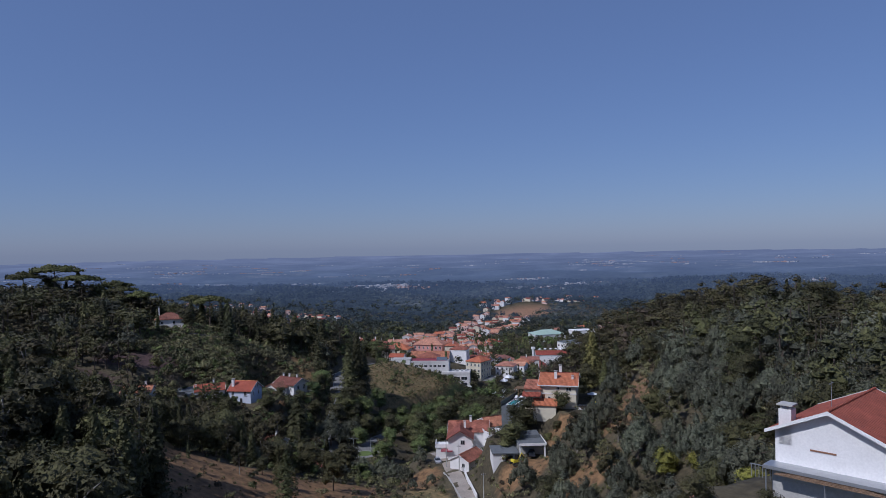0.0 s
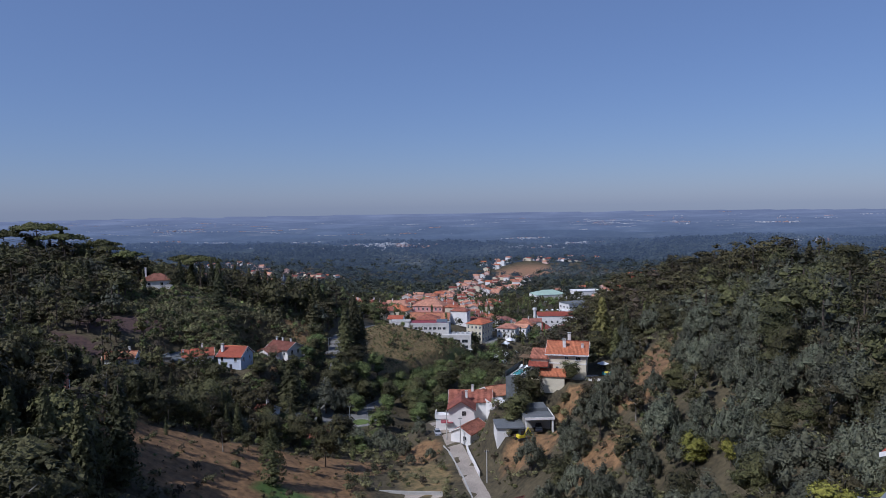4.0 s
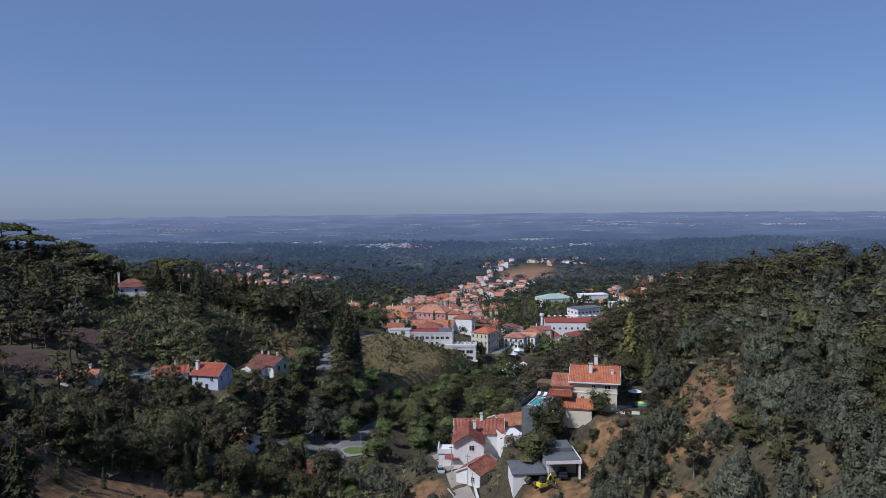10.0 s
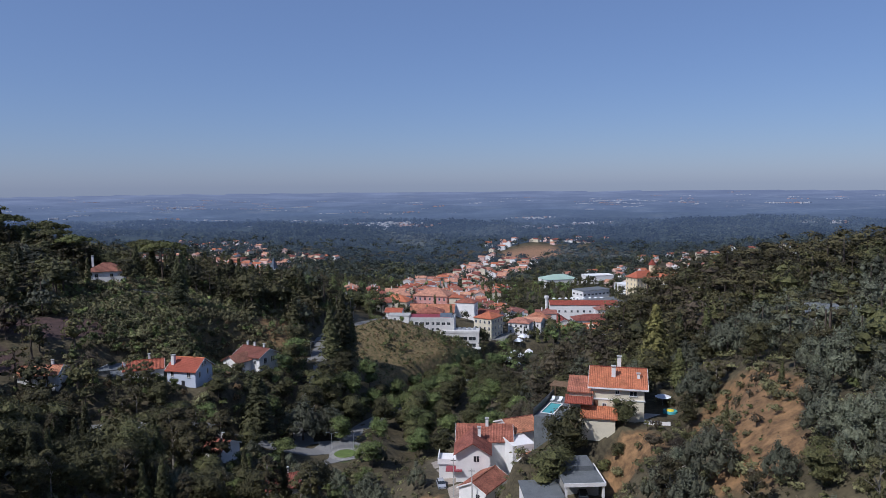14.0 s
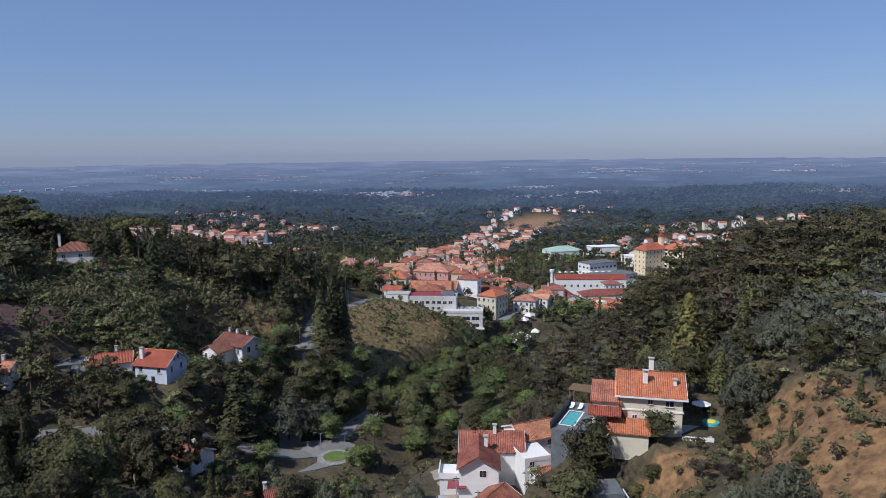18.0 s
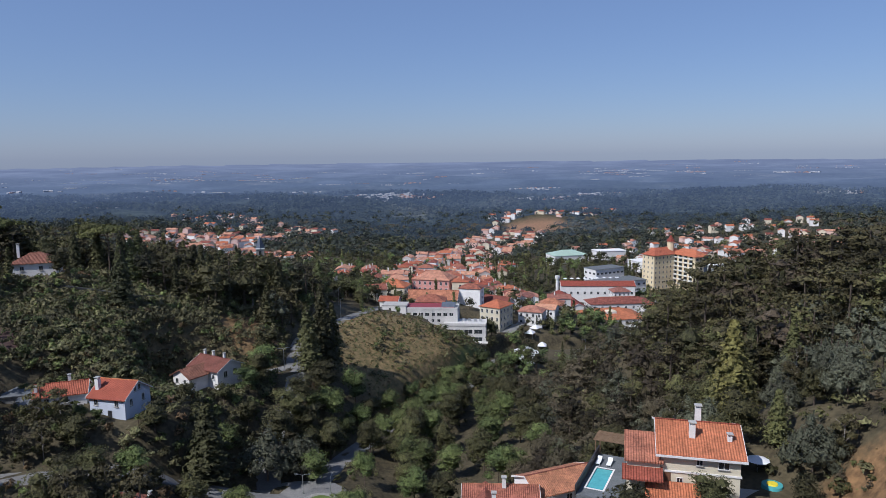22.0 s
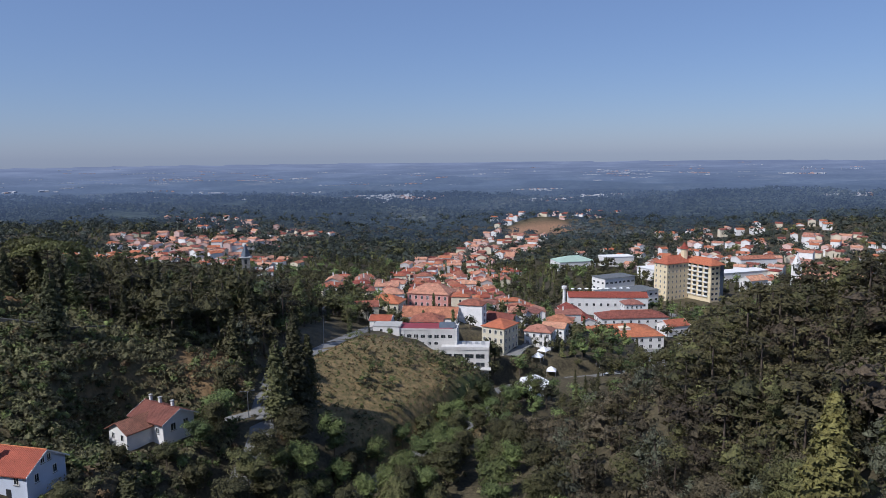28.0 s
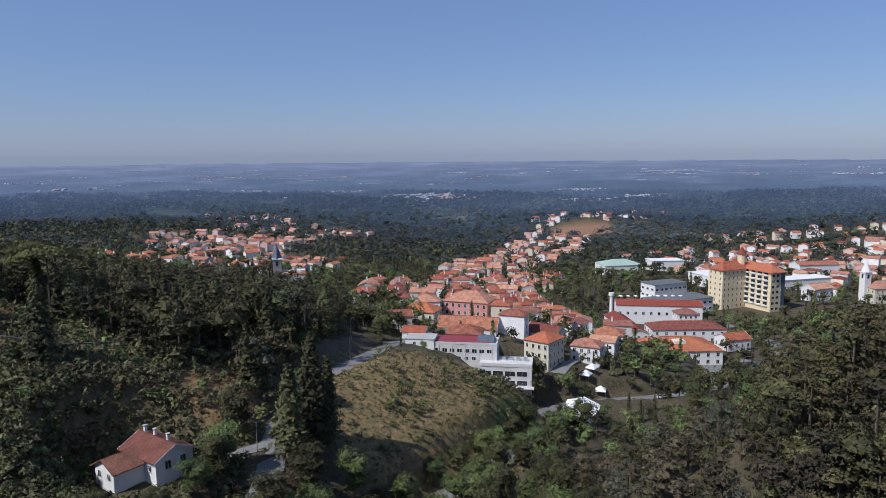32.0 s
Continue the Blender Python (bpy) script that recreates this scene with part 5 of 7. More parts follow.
# ---- town landmarks ----
def modern_building():
    ob = thing("modern_block", pose(-9, 427, -12.0, 0, 0, -4), "white modern flat-roofed block with dark window bands and maroon roofs", "building")
    low = part("low_wing", box_data(2, 21, -8, 3, -4, 8.2), PALE_RENDER, ob)
    part("low_roof", box_data(1.8, 21.2, -8.2, 3.2, 8.2, 8.8), PALE_RENDER, ob)
    part("main_block", box_data(-19, 8, -3, 9, -4, 14.6), PALE_RENDER, ob)
    part("maroon_roof", box_data(-18, 6, -1.5, 8, 14.6, 15.1), MAROON, ob)
    for k in range(9):
        win = part("window", window_meshes(1.8, 1.4)[0], None, ob)
        win.matrix_basis = pose(-17.2 + k * 2.8, -3.02, 12.2)
        part("pane", window_meshes(1.8, 1.4)[1], None, win)
    for k in range(4):
        win = part("window", window_meshes(3.6, 1.8)[0], None, ob)
        win.matrix_basis = pose(4.4 + k * 4.4, -8.02, 5.6)
        part("pane", window_meshes(3.6, 1.8)[1], None, win)
        win = part("window", window_meshes(3.6, 1.8)[0], None, ob)
        win.matrix_basis = pose(4.4 + k * 4.4, -8.02, 2.2)
        part("pane", window_meshes(3.6, 1.8)[1], None, win)
    part("canopy", box_data(14, 22, -11, -8.2, 0.8, 1.2), PALE_RENDER, ob)
    for k in range(7):
        win = part("window", window_meshes(1.4, 1.2)[0], None, ob)
        win.matrix_basis = pose(-17.4 + k * 2.8, -3.02, 9.3)
        part("pane", window_meshes(1.4, 1.2)[1], None, win)
    for k in range(6):
        part("pilaster", box_data(-19 + k * 5.0, -18.7 + k * 5.0, -3.2, -3.0, -4, 14.6), PALE_RENDER, ob)
    part("parapet", join_data(box_data(-19.1, 8.1, -3.1, -2.9, 14.6, 15.4), box_data(-19.1, -18.9, -2.9, 9, 14.6, 15.4), box_data(7.9, 8.1, -2.9, 9, 14.6, 15.4)), PALE_RENDER, ob)
    part("low_parapet", join_data(box_data(1.8, 21.2, -8.2, -8.0, 8.8, 9.4), box_data(21.0, 21.2, -8.0, 3.2, 8.8, 9.4)), PALE_RENDER, ob)
    for k in range(4):
        part("roof_unit", box_data(10 + k * 2.6, 11.4 + k * 2.6, -2.0, -0.8, 8.8, 9.9), METAL, ob, "grey ventilation unit")
    v, f = roof_data(14, 11, 15.6, 2.6, 0.3, "hip")
    v = [(p[0] - 6, p[1] + 14, p[2]) for p in v]
    part("rear_block", box_data(-13, 1, 9.05, 19.5, -4, 15.6), PALE_RENDER, ob)
    part("rear_roof", (v, f), TILE_OLD, ob, "weathered tiled hipped roof", uv=slope_uv(v, f))
    v, f = roof_data(6, 7, 15.1, 1.6, 0.2, "gable")
    v = [(p[0] + 3.5, p[1] + 3.4, p[2]) for p in v]
    part("skylight_roof", (v, f), SLATE, ob, "dark glazed rooflight", uv=slope_uv(v, f))
    clear(-9, 428, 22)
    side = house("house", -30, 429, -0.5, -4, 11, 8, 4.6, "flat", 0.3, 0.2, WHITE, CONCRETE, [("front", -2, 3), ("front", 2, 3)], "white flat-roofed house above the grassy bank")
    clear(-31, 425, 8)


modern_building()


def big_house(name, x, y, z, turn, w, d, h, roof, rise, wall, tile, floors, columns, label, category="building", side_columns=3, size=(1.1, 1.5), over=0.5):
    wins = []
    for k in range(floors):
        zz = 1.7 + k * (h - 0.4) / floors
        wins += [("front", -w / 2 + (c + 0.5) * w / columns, zz, size) for c in range(columns)]
        wins += [("left", -d / 2 + (c + 0.5) * d / side_columns, zz, size) for c in range(side_columns)]
        wins += [("right", -d / 2 + (c + 0.5) * d / side_columns, zz, size) for c in range(side_columns)]
    clear(x, y, max(w, d) * 0.62)
    return house(name, x, y, z, turn, w, d, h, roof, rise, over, wall, tile, wins, label, category, base=-6)


def hotel():
    z = -39.0
    main = big_house("hotel", 166, 690, z, 28, 40, 17, 27, "hip", 4.5, YELLOW, TILE_BRIGHT, 7, 8, "large yellow hotel with an orange hipped roof and a domed turret", "hotel", 3, (1.3, 1.6), 1.0)
    wv, wf = box_data(8, 24, -36, -4, -6, 27)
    part("wing_wall", (wv, wf), YELLOW, main)
    rv, rf = roof_data(34, 17, 27.02, 4.0, 1.0, "hip")
    rv = [(-y + 16, x - 20, q) for x, y, q in rv]
    part("wing_roof", (rv, rf), TILE_BRIGHT, main, "orange tiled wing roof", uv=slope_uv(rv, rf))
    turret = part("turret", cylinder_data(3.4, 3.4, 26, 36, 8, 8, -2), YELLOW, main, "octagonal yellow turret")
    cap = cylinder_data(4.3, 0.3, 36, 41, 8, 8, -2)
    part("turret_roof", cap, TILE_BRIGHT, turret, "pointed orange tiled turret roof", uv=slope_uv(*cap))
    for k in range(7):
        for c in range(3):
            win = part("window", window_meshes(3.0, 1.6)[0], None, main)
            win.matrix_basis = pose(10.8 + c * 5.2, -36.02, 2.2 + k * 3.7)
            part("pane", window_meshes(3.0, 1.6)[1], None, win)
        for c in range(4):
            slab = part("balcony", box_data(6.6, 8, -33 + c * 7, -28 + c * 7, 3.6 + k * 3.4, 4.5 + k * 3.4), WHITE, main)
            part("balcony_opening", box_data(7.9, 7.98, -32.6 + c * 7, -28.4 + c * 7, 4.5 + k * 3.4, 6.4 + k * 3.4), GLASS, slab)
    part("stair_strip", box_data(20, 24.4, -36.4, -35.9, 0, 26), SLATE, main, "dark glazed stair strip")
    s = 0.80
    main.matrix_basis = pose(166, 690, z, 0, 0, 28) @ Matrix.Translation((8 * (1 - s), -10 * (1 - s), 0)) @ Matrix.Diagonal((s, s, 1.06, 1))
    clear(178, 670, 26)
    low = big_house("flat_annex", 126, 672, z, 28, 46, 20, 9, "flat", 0.3, WHITE, GREY_SHEET, 2, 9, "long white flat-roofed hotel annex with a grey roof", "building", 4, (2.4, 1.4), 0.6)
    up = big_house("flat_annex", 122, 700, z, 28, 30, 16, 15, "flat", 0.3, WHITE, GREY_SHEET, 3, 7, "white flat-roofed annex with ribbon windows", "building", 3, (2.4, 1.4), 0.6)
    hall = big_house("sports_hall", 205, 800, -42, 25, 70, 34, 9, "flat", 0.3, WHITE, WHITE, 1, 8, "large white flat-roofed hall behind the hotel", "building", 4, (2.4, 1.4), 0.6)


hotel()


def baths():
    z = -34.5
    north = big_house("bath_house", 102, 628, z + 2.5, -3, 54, 13, 7, "gable", 2.6, WHITE, TILE_BRIGHT, 1, 11, "long white thermal bath building with an orange roof and rooftop parasols", "building", 3, (1.5, 1.7), 0.4)
    tower = thing("bath_tower", pose(74, 640, z), "slender white chimney tower with a widened top", "tower")
    part("shaft", join_data(cylinder_data(1.3, 1.1, -2, 12, 10), cylinder_data(1.9, 1.9, 12, 14, 10)), WHITE, tower)
    for k in range(9):
        sh = thing("parasol", pose(80 + k * 5.0, 640 + 0.3 * k, z + 9.6), "white canvas parasol on the roof terrace", "parasol", "parasols on the bath roof")
        part("canopy", cylinder_data(1.6, 0.1, 2.2, 2.9, 8), TENT_CLOTH, sh)
        part("pole", cylinder_data(0.05, 0.05, -0.6, 2.3, 6), METAL, sh)
    big_house("bath_wing", 89, 529, z + 2, 8, 40, 25, 7.5, "hip", 4.2, WHITE, TILE_ORANGE, 2, 8, "white bath hall with a broad orange hipped roof and skylight", "building", 5, (1.5, 1.8), 0.5)
    sky_light = house("skylight", 90, 525, z + 12.2, 8, 6, 5, 0.6, "hip", 0.8, 0.1, WHITE, CREAM, [], "cream glazed skylight on the bath hall roof", "skylight", base=-1.2)
    big_house("bath_wing", 106, 575, z, 5, 42, 16, 8, "hip", 3.0, WHITE, TILE_OLD, 2, 8, "white bath wing with a weathered tiled roof", "building", 3, (1.3, 1.6), 0.5)
    big_house("bath_wing", 72.5, 576, z + 1, 98, 46, 12, 7.5, "gable", 2.6, WHITE, TILE_ORANGE, 2, 9, "narrow white bath wing with an orange tiled roof", "building", 3, (1.3, 1.6), 0.4)
    big_house("pavilion", 112, 598, z, 5, 12, 11, 11, "hip", 2.4, WHITE, TILE_PALE, 3, 4, "white pavilion with a pale tiled pyramid roof", "building", 3, (1.1, 1.4), 0.6)
    big_house("villa", 121, 538, z + 2, 20, 14, 11, 9.5, "gable", 2.5, WHITE, TILE_ORANGE, 2, 4, "white gabled villa beside the baths", "house", 3, (1.1, 1.6), 0.4)


baths()
big_house("town_villa", -15, 506, -8, -16, 22, 15, 11, "hip", 4.0, PINK, TILE_PALE, 3, 7, "pink town mansion with pale hipped tiled roofs", "house", 4, (1.1, 1.7))
big_house("town_villa", -36, 478, -4, -14, 16, 11, 8, "hip", 3.0, CREAM, TILE_BRIGHT, 2, 5, "cream house with a bright orange hipped roof", "house", 3)
big_house("town_house", 17.5, 446, -11, -32, 11, 13, 11, "hip", 2.6, CREAM, TILE_BRIGHT, 3, 4, "tall cream house with green shutters and an orange roof", "house", 4, (1.0, 1.6))
big_house("town_house", 50, 492, -16, -10, 13, 9, 6.5, "hip", 2.6, WHITE, TILE_OLD, 2, 4, "white house with a weathered hipped roof", "house", 3)
big_house("town_house", 20, 476, -11, -35, 15, 9, 6, "gable", 3.0, WHITE, TILE_OLD, 2, 4, "white gabled house with brown-red tiles", "house", 3)


house("house", -33.5, 438, None, -8, 9, 7, 3.6, "gable", 1.5, 0.4, WHITE, TILE_BRIGHT, [("front", -2, 2.0), ("front", 2, 2.0)], "low white house with a bright orange roof beside the bank")
clear(-33.5, 438, 6)
house("house", -42, 452, None, 14, 10, 8, 5.6, "gable", 1.8, 0.4, CREAM, TILE_OLD, [("front", -2.5, 2.0), ("front", 2.5, 2.0), ("front", 0, 4.4)], "cream house with a weathered roof by the curving road")
clear(-42, 452, 7)


def church_tower(x, y, z, label, spire_mat, height, with_hall=True):
    ob = thing("church", pose(x, y, z, 0, 0, 15), label, "church")
    part("tower", box_data(-2.6, 2.6, -2.6, 2.6, -6, height), WHITE if spire_mat is WHITE else STONE, ob)
    part("cornice", box_data(-3.0, 3.0, -3.0, 3.0, height, height + 0.7), WHITE, ob)
    spire = cylinder_data(3.3, 0.15, height + 0.7, height + 9, 4 if spire_mat is not WHITE else 8)
    part("spire", spire, spire_mat, ob, "pointed spire")
    for sx, sy, turn in SIDES.values():
        win = part("belfry_opening", box_data(-0.8, 0.8, -0.05, 0.05, -1.4, 1.4), GLASS, ob)
        win.matrix_basis = pose(sx * 2.62, sy * 2.62, height - 2.6, 0, 0, turn)
    if with_hall:
        v, f = roof_data(16, 9, 6, 2.6, 0.4, "gable")
        v = [(p[0] + 9, p[1], p[2]) for p in v]
        bv, bf = body_data(16, 9, 6, 2.6, True)
        part("nave", ([(p[0] + 9, p[1], p[2]) for p in bv], bf), WHITE, ob)
        part("roof", (v, f), TILE_ORANGE, ob, uv=slope_uv(v, f))
    clear(x, y, 8)
    clear(x + 10, y + 2, 8)


big_house("town_house", -14, 470, -10.5, -8, 26, 12, 9.5, "gable", 3.6, WHITE, TILE_OLD, 2, 7, "broad white town house with a long red-brown tiled roof", "house", 3)
big_house("town_house", -36, 455, -5, -6, 9, 7, 5.0, "gable", 1.6, CREAM, TILE_ORANGE, 1, 3, "small house with an orange roof above the bank", "house", 2)
big_house("town_house", 4, 486, -10, 60, 12, 9, 8, "gable", 2.8, WHITE, TILE_BROWN, 2, 4, "white house with a dark brown gabled roof", "house", 3)
big_house("town_house", 36, 456, -12, -20, 12, 9, 7, "hip", 2.2, WHITE, TILE_PALE, 2, 4, "white house with a pale tiled hipped roof near the park", "house", 3)
big_house("warehouse", 250, 770, -40, 20, 50, 16, 8, "flat", 0.3, WHITE, WHITE, 1, 8, "long low white flat-roofed building behind the hotel", "building", 3, (2.4, 1.4))
big_house("warehouse", 300, 860, -42, 10, 40, 18, 8, "gable", 2.5, WHITE, TILE_OLD, 1, 7, "long white hall with a red tiled roof", "building", 3, (2.4, 1.4))
church_tower(-140, 590, -6, "grey stone church tower with a dark pointed slate spire", SLATE, 15)
church_tower(262, 690, -34, "white church with a slim bell tower", WHITE, 20, False)
big_house("school", 290, 694, -36, 12, 56, 16, 12, "hip", 4.0, CREAM, TILE_PALE, 3, 14, "long rose and cream building with a pale tiled hipped roof", "building", 4)
big_house("house", 236, 706, -38, 25, 18, 12, 10, "gable", 3.0, WHITE, TILE_PALE, 2, 5, "white gabled house beside the curving road", "house", 3)
big_house("sports_pavilion", 118, 880, -46, 15, 40, 26, 8, "hip", 4.5, WHITE, GREEN_SHEET, 1, 7, "sports hall with a pale green sheet roof", "building", 4, (2.4, 1.4))
big_house("sports_pavilion", 168, 900, -46, 10, 34, 18, 9, "flat", 0.3, WHITE, WHITE, 1, 6, "white flat-roofed sports hall", "building", 4, (2.4, 1.4))


def tent():
    ob = thing("stage_tent", pose(26.5, 398, -15.6, 0, 0, -25), "white tensioned stage tent in the park", "tent")
    verts, faces = [], []
    for i in range(9):
        for j in range(9):
            u, v = i / 4 - 1, j / 4 - 1
            verts.append((u * 6, v * 5, 3.2 + 3.5 * (1 - abs(u)) * (1 - 0.4 * v * v) + 1.5 * v))
    for i in range(8):
        for j in range(8):
            a = i * 9 + j
            faces.append((a, a + 9, a + 10, a + 1))
    part("cloth", (verts, faces), TENT_CLOTH, ob)
    for x, y in ((-6, -5), (6, -5), (-6, 5), (6, 5)):
        part("pole", cylinder_data(0.1, 0.1, -1, 3.2 + 1.5 * (y / 5), 6, x, y), METAL, ob)
    clear(26, 400, 9)


tent()
for x, y, turn in ((33, 436, 20), (38.5, 434, 35), (36, 441, 10)):
    z = ground_at(x, y)
    stall = thing("market_tent", pose(x, y, z, 0, 0, turn), "small white market tent with a peaked canvas roof", "tent", "market tents in the park")
    part("canopy", join_data(cylinder_data(2.9, 0.15, 2.3, 3.9, 4), cylinder_data(2.9, 2.9, 2.05, 2.3, 4)), TENT_CLOTH, stall)
    for k in range(4):
        part("pole", cylinder_data(0.05, 0.05, -0.3, 2.1, 6, 2.7 * math.cos(k * math.pi / 2), 2.7 * math.sin(k * math.pi / 2)), METAL, stall)


# ---- town houses along the streets ----
def town_proto(k):
    rng = random.Random(40 + k)
    w, d, floors = rng.uniform(8.5, 14), rng.uniform(8, 10.5), rng.choice((2, 2, 2, 3, 3))
    h = 1.2 + 2.9 * floors
    roof = rng.choice(("gable", "gable", "hip", "hip"))
    wall, tile = TOWN_WALLS[(0, 0, 1, 0, 2, 0, 3, 1)[k % 8]], (TILE_PALE, TILE_ORANGE, TILE_OLD, TILE_PALE, TILE_OLD, TILE_BRIGHT)[k % 6]
    words = ("white", "white", "cream", "white", "rose", "white", "grey", "cream")[k % 8]
    wins = []
    for f in range(floors):
        for c in range(3):
            wins.append(("front", -w / 2 + (c + 0.5) * w / 3, 1.7 + 2.9 * f, (1.0, 1.3)))
        wins.append(("left", 0, 1.7 + 2.9 * f, (1.0, 1.3)))
        wins.append(("right", 0, 1.7 + 2.9 * f, (1.0, 1.3)))
    return w, d, h, roof, rng.uniform(1.3, 2.1), wall, tile, wins, "%s plastered town house with a %s clay tile roof" % (words, roof + "d" if roof == "gable" else "hipped"), rng.random()


TAKEN = []


def street(points, gap, offset, rng, group, full, both=True, jitter=1.5):
    """Houses of mixed kinds on both sides of a street line."""
    pts = smooth_line([(x, y, 0) for x, y in points], 10)
    run = 0.0
    for (ax, ay, _), (bx, by, _) in zip(pts, pts[1:]):
        run += math.hypot(bx - ax, by - ay)
        if run < gap:
            continue
        run = rng.uniform(-2, 1)
        turn = math.degrees(math.atan2(by - ay, bx - ax))
        side = Vector((by - ay, ax - bx)).normalized()
        for s in ((-1, 1) if both else (1,)):
            if rng.random() < 0.1:
                continue
            q = s * (offset + rng.uniform(0, jitter))
            x, y = ax + side.x * q, ay + side.y * q
            if region(x, y, 138, 1400, 70, 66) > 0.15 or any(math.hypot(x - u, y - v) < r for u, v, r in TAKEN) or any(math.hypot(x - u, y - v) < r * 0.8 + 3 for u, v, r in LANDMARKS) or not off_roads(np.array([x]), np.array([y]), 4)[0]:
                continue
            TAKEN.append((x, y, 8.0 if y < 850 else 9.0))
            k = rng.randrange(12)
            if y > 850:
                DISTANT.append((x, y, turn + rng.choice((0, 90)), rng.uniform(9, 15), rng.uniform(8, 11), rng.choice((3.2, 6, 6, 8.5)), rng.randrange(4)))
                clear(x, y, 11)
                clear(x * 0.985, y - 14, 8)
                continue
            key = (k, full and y < 620)
            m = pose(x, y, ground_at(x, y) - 0.1, 0, 0, turn + rng.choice((0, 180, 90, 270)) + rng.uniform(-8, 8))
            if key in HOUSE_PROTOS:
                first, pieces = HOUSE_PROTOS[key]
                ob = thing("town_house", m, first["label"], "house", group)
                made = {}
                for piece, above in pieces:
                    twin = new(piece.name.split(".")[0], piece.data)
                    twin.parent = made.get(above, ob)
                    twin.matrix_basis = piece.matrix_basis
                    tagged(twin, label=piece.get("label", ""))
                    made[piece] = twin
            else:
                w, d, h, roof, rise, wall, tile, wins, label, luck = town_proto(k)
                ob = house("town_house", x, y, 0, 0, w, d, h, roof, rise, 0.4, wall, tile, wins if key[1] else wins[::3], label, "house", group, full=False)
                ob.matrix_basis = m
                if luck < 0.5:
                    chimney(ob, w * 0.2, d * 0.12, h + 0.5, h + rise + 1.3, 0.7, cap=full)
                HOUSE_PROTOS[key] = (ob, [(p, p.parent) for p in ob.children_recursive])
            clear(x, y, 7.5)


def town_streets():
    for line, half in (([(14, 456), (20, 480), (24, 540), (18, 600), (16, 640), (4, 760)], 3.0), ([(-18, 446), (-28, 500), (-36, 560), (-40, 640), (-38, 720)], 2.8), ([(22, 436), (36, 470), (52, 540), (46, 600)], 3.0), ([(105, 520), (128, 500), (150, 560), (146, 640)], 3.2)):
        run = smooth_line([(x, y, 0) for x, y in line], 14)
        ribbon("street", [(x, y, ground_at(x, y)) for x, y, _ in run], half, ASPHALT, "narrow grey asphalt street between the town houses", 0.35)
        for x, y, _ in run[::3]:
            clear(x, y, half + 1.5)


def distant_houses():
    """Houses too far off to pick apart: walls and roofs of many small houses."""
    walls, roofs = {}, {}
    heights = land(np.array([a[0] for a in DISTANT]), np.array([a[1] for a in DISTANT]))
    for (x, y, turn, w, d, h, k), z in zip(DISTANT, heights):
        m = pose(x, y, float(z) - 0.2, 0, 0, turn)
        for store, (v, f) in ((walls, body_data(w, d, h, 2.0, True)), (roofs, roof_data(w, d, h + 0.02, 2.0, 0.4, "gable"))):
            uv = slope_uv(v, f)
            verts, faces, uvs = store.setdefault(k, ([], [], []))
            n = len(verts)
            verts += [tuple(m @ Vector(p)) for p in v]
            faces += [tuple(i + n for i in face) for face in f]
            uvs += uv
    for k in sorted(walls):
        tagged(new("distant_houses", mesh_of("distant_houses", walls[k][0], walls[k][1], TOWN_WALLS[(0, 0, 1, 2)[k]])), "pale walls of small houses on the far hillsides", "houses", kind="stuff")
        tagged(new("distant_roofs", mesh_of("distant_roofs", roofs[k][0], roofs[k][1], (TILE_PALE, TILE_ORANGE, TILE_OLD, TILE_PALE)[k], roofs[k][2])), "clay tile roofs of small houses on the far hillsides", "roofs", kind="stuff")


town_streets()
DISTANT = []
HOUSE_PROTOS = {}
LANDMARKS = list(CLEARINGS)
TOWN_RNG = random.Random(5)
for pts, gap, offset in (
    ([(-15, 455), (-30, 520), (-38, 600), (-40, 700), (-30, 850)], 10.5, 8), ([(14, 462), (24, 540), (16, 640), (4, 760), (0, 850)], 10.5, 8), ([(-58, 505), (-72, 580), (-84, 690)], 11, 8), ([(-66, 560), (-10, 570), (40, 580)], 11, 8),
    ([(-72, 640), (-20, 640), (34, 650)], 11, 8), ([(-60, 720), (0, 735), (40, 740)], 11, 8), ([(-10, 480), (0, 540), (-10, 620), (-18, 700)], 10, 7), ([(-60, 800), (0, 800), (60, 820)], 12, 8), ([(36, 470), (52, 540), (46, 600)], 12, 8),
):
    street(pts, gap, offset, TOWN_RNG, "town houses", True)
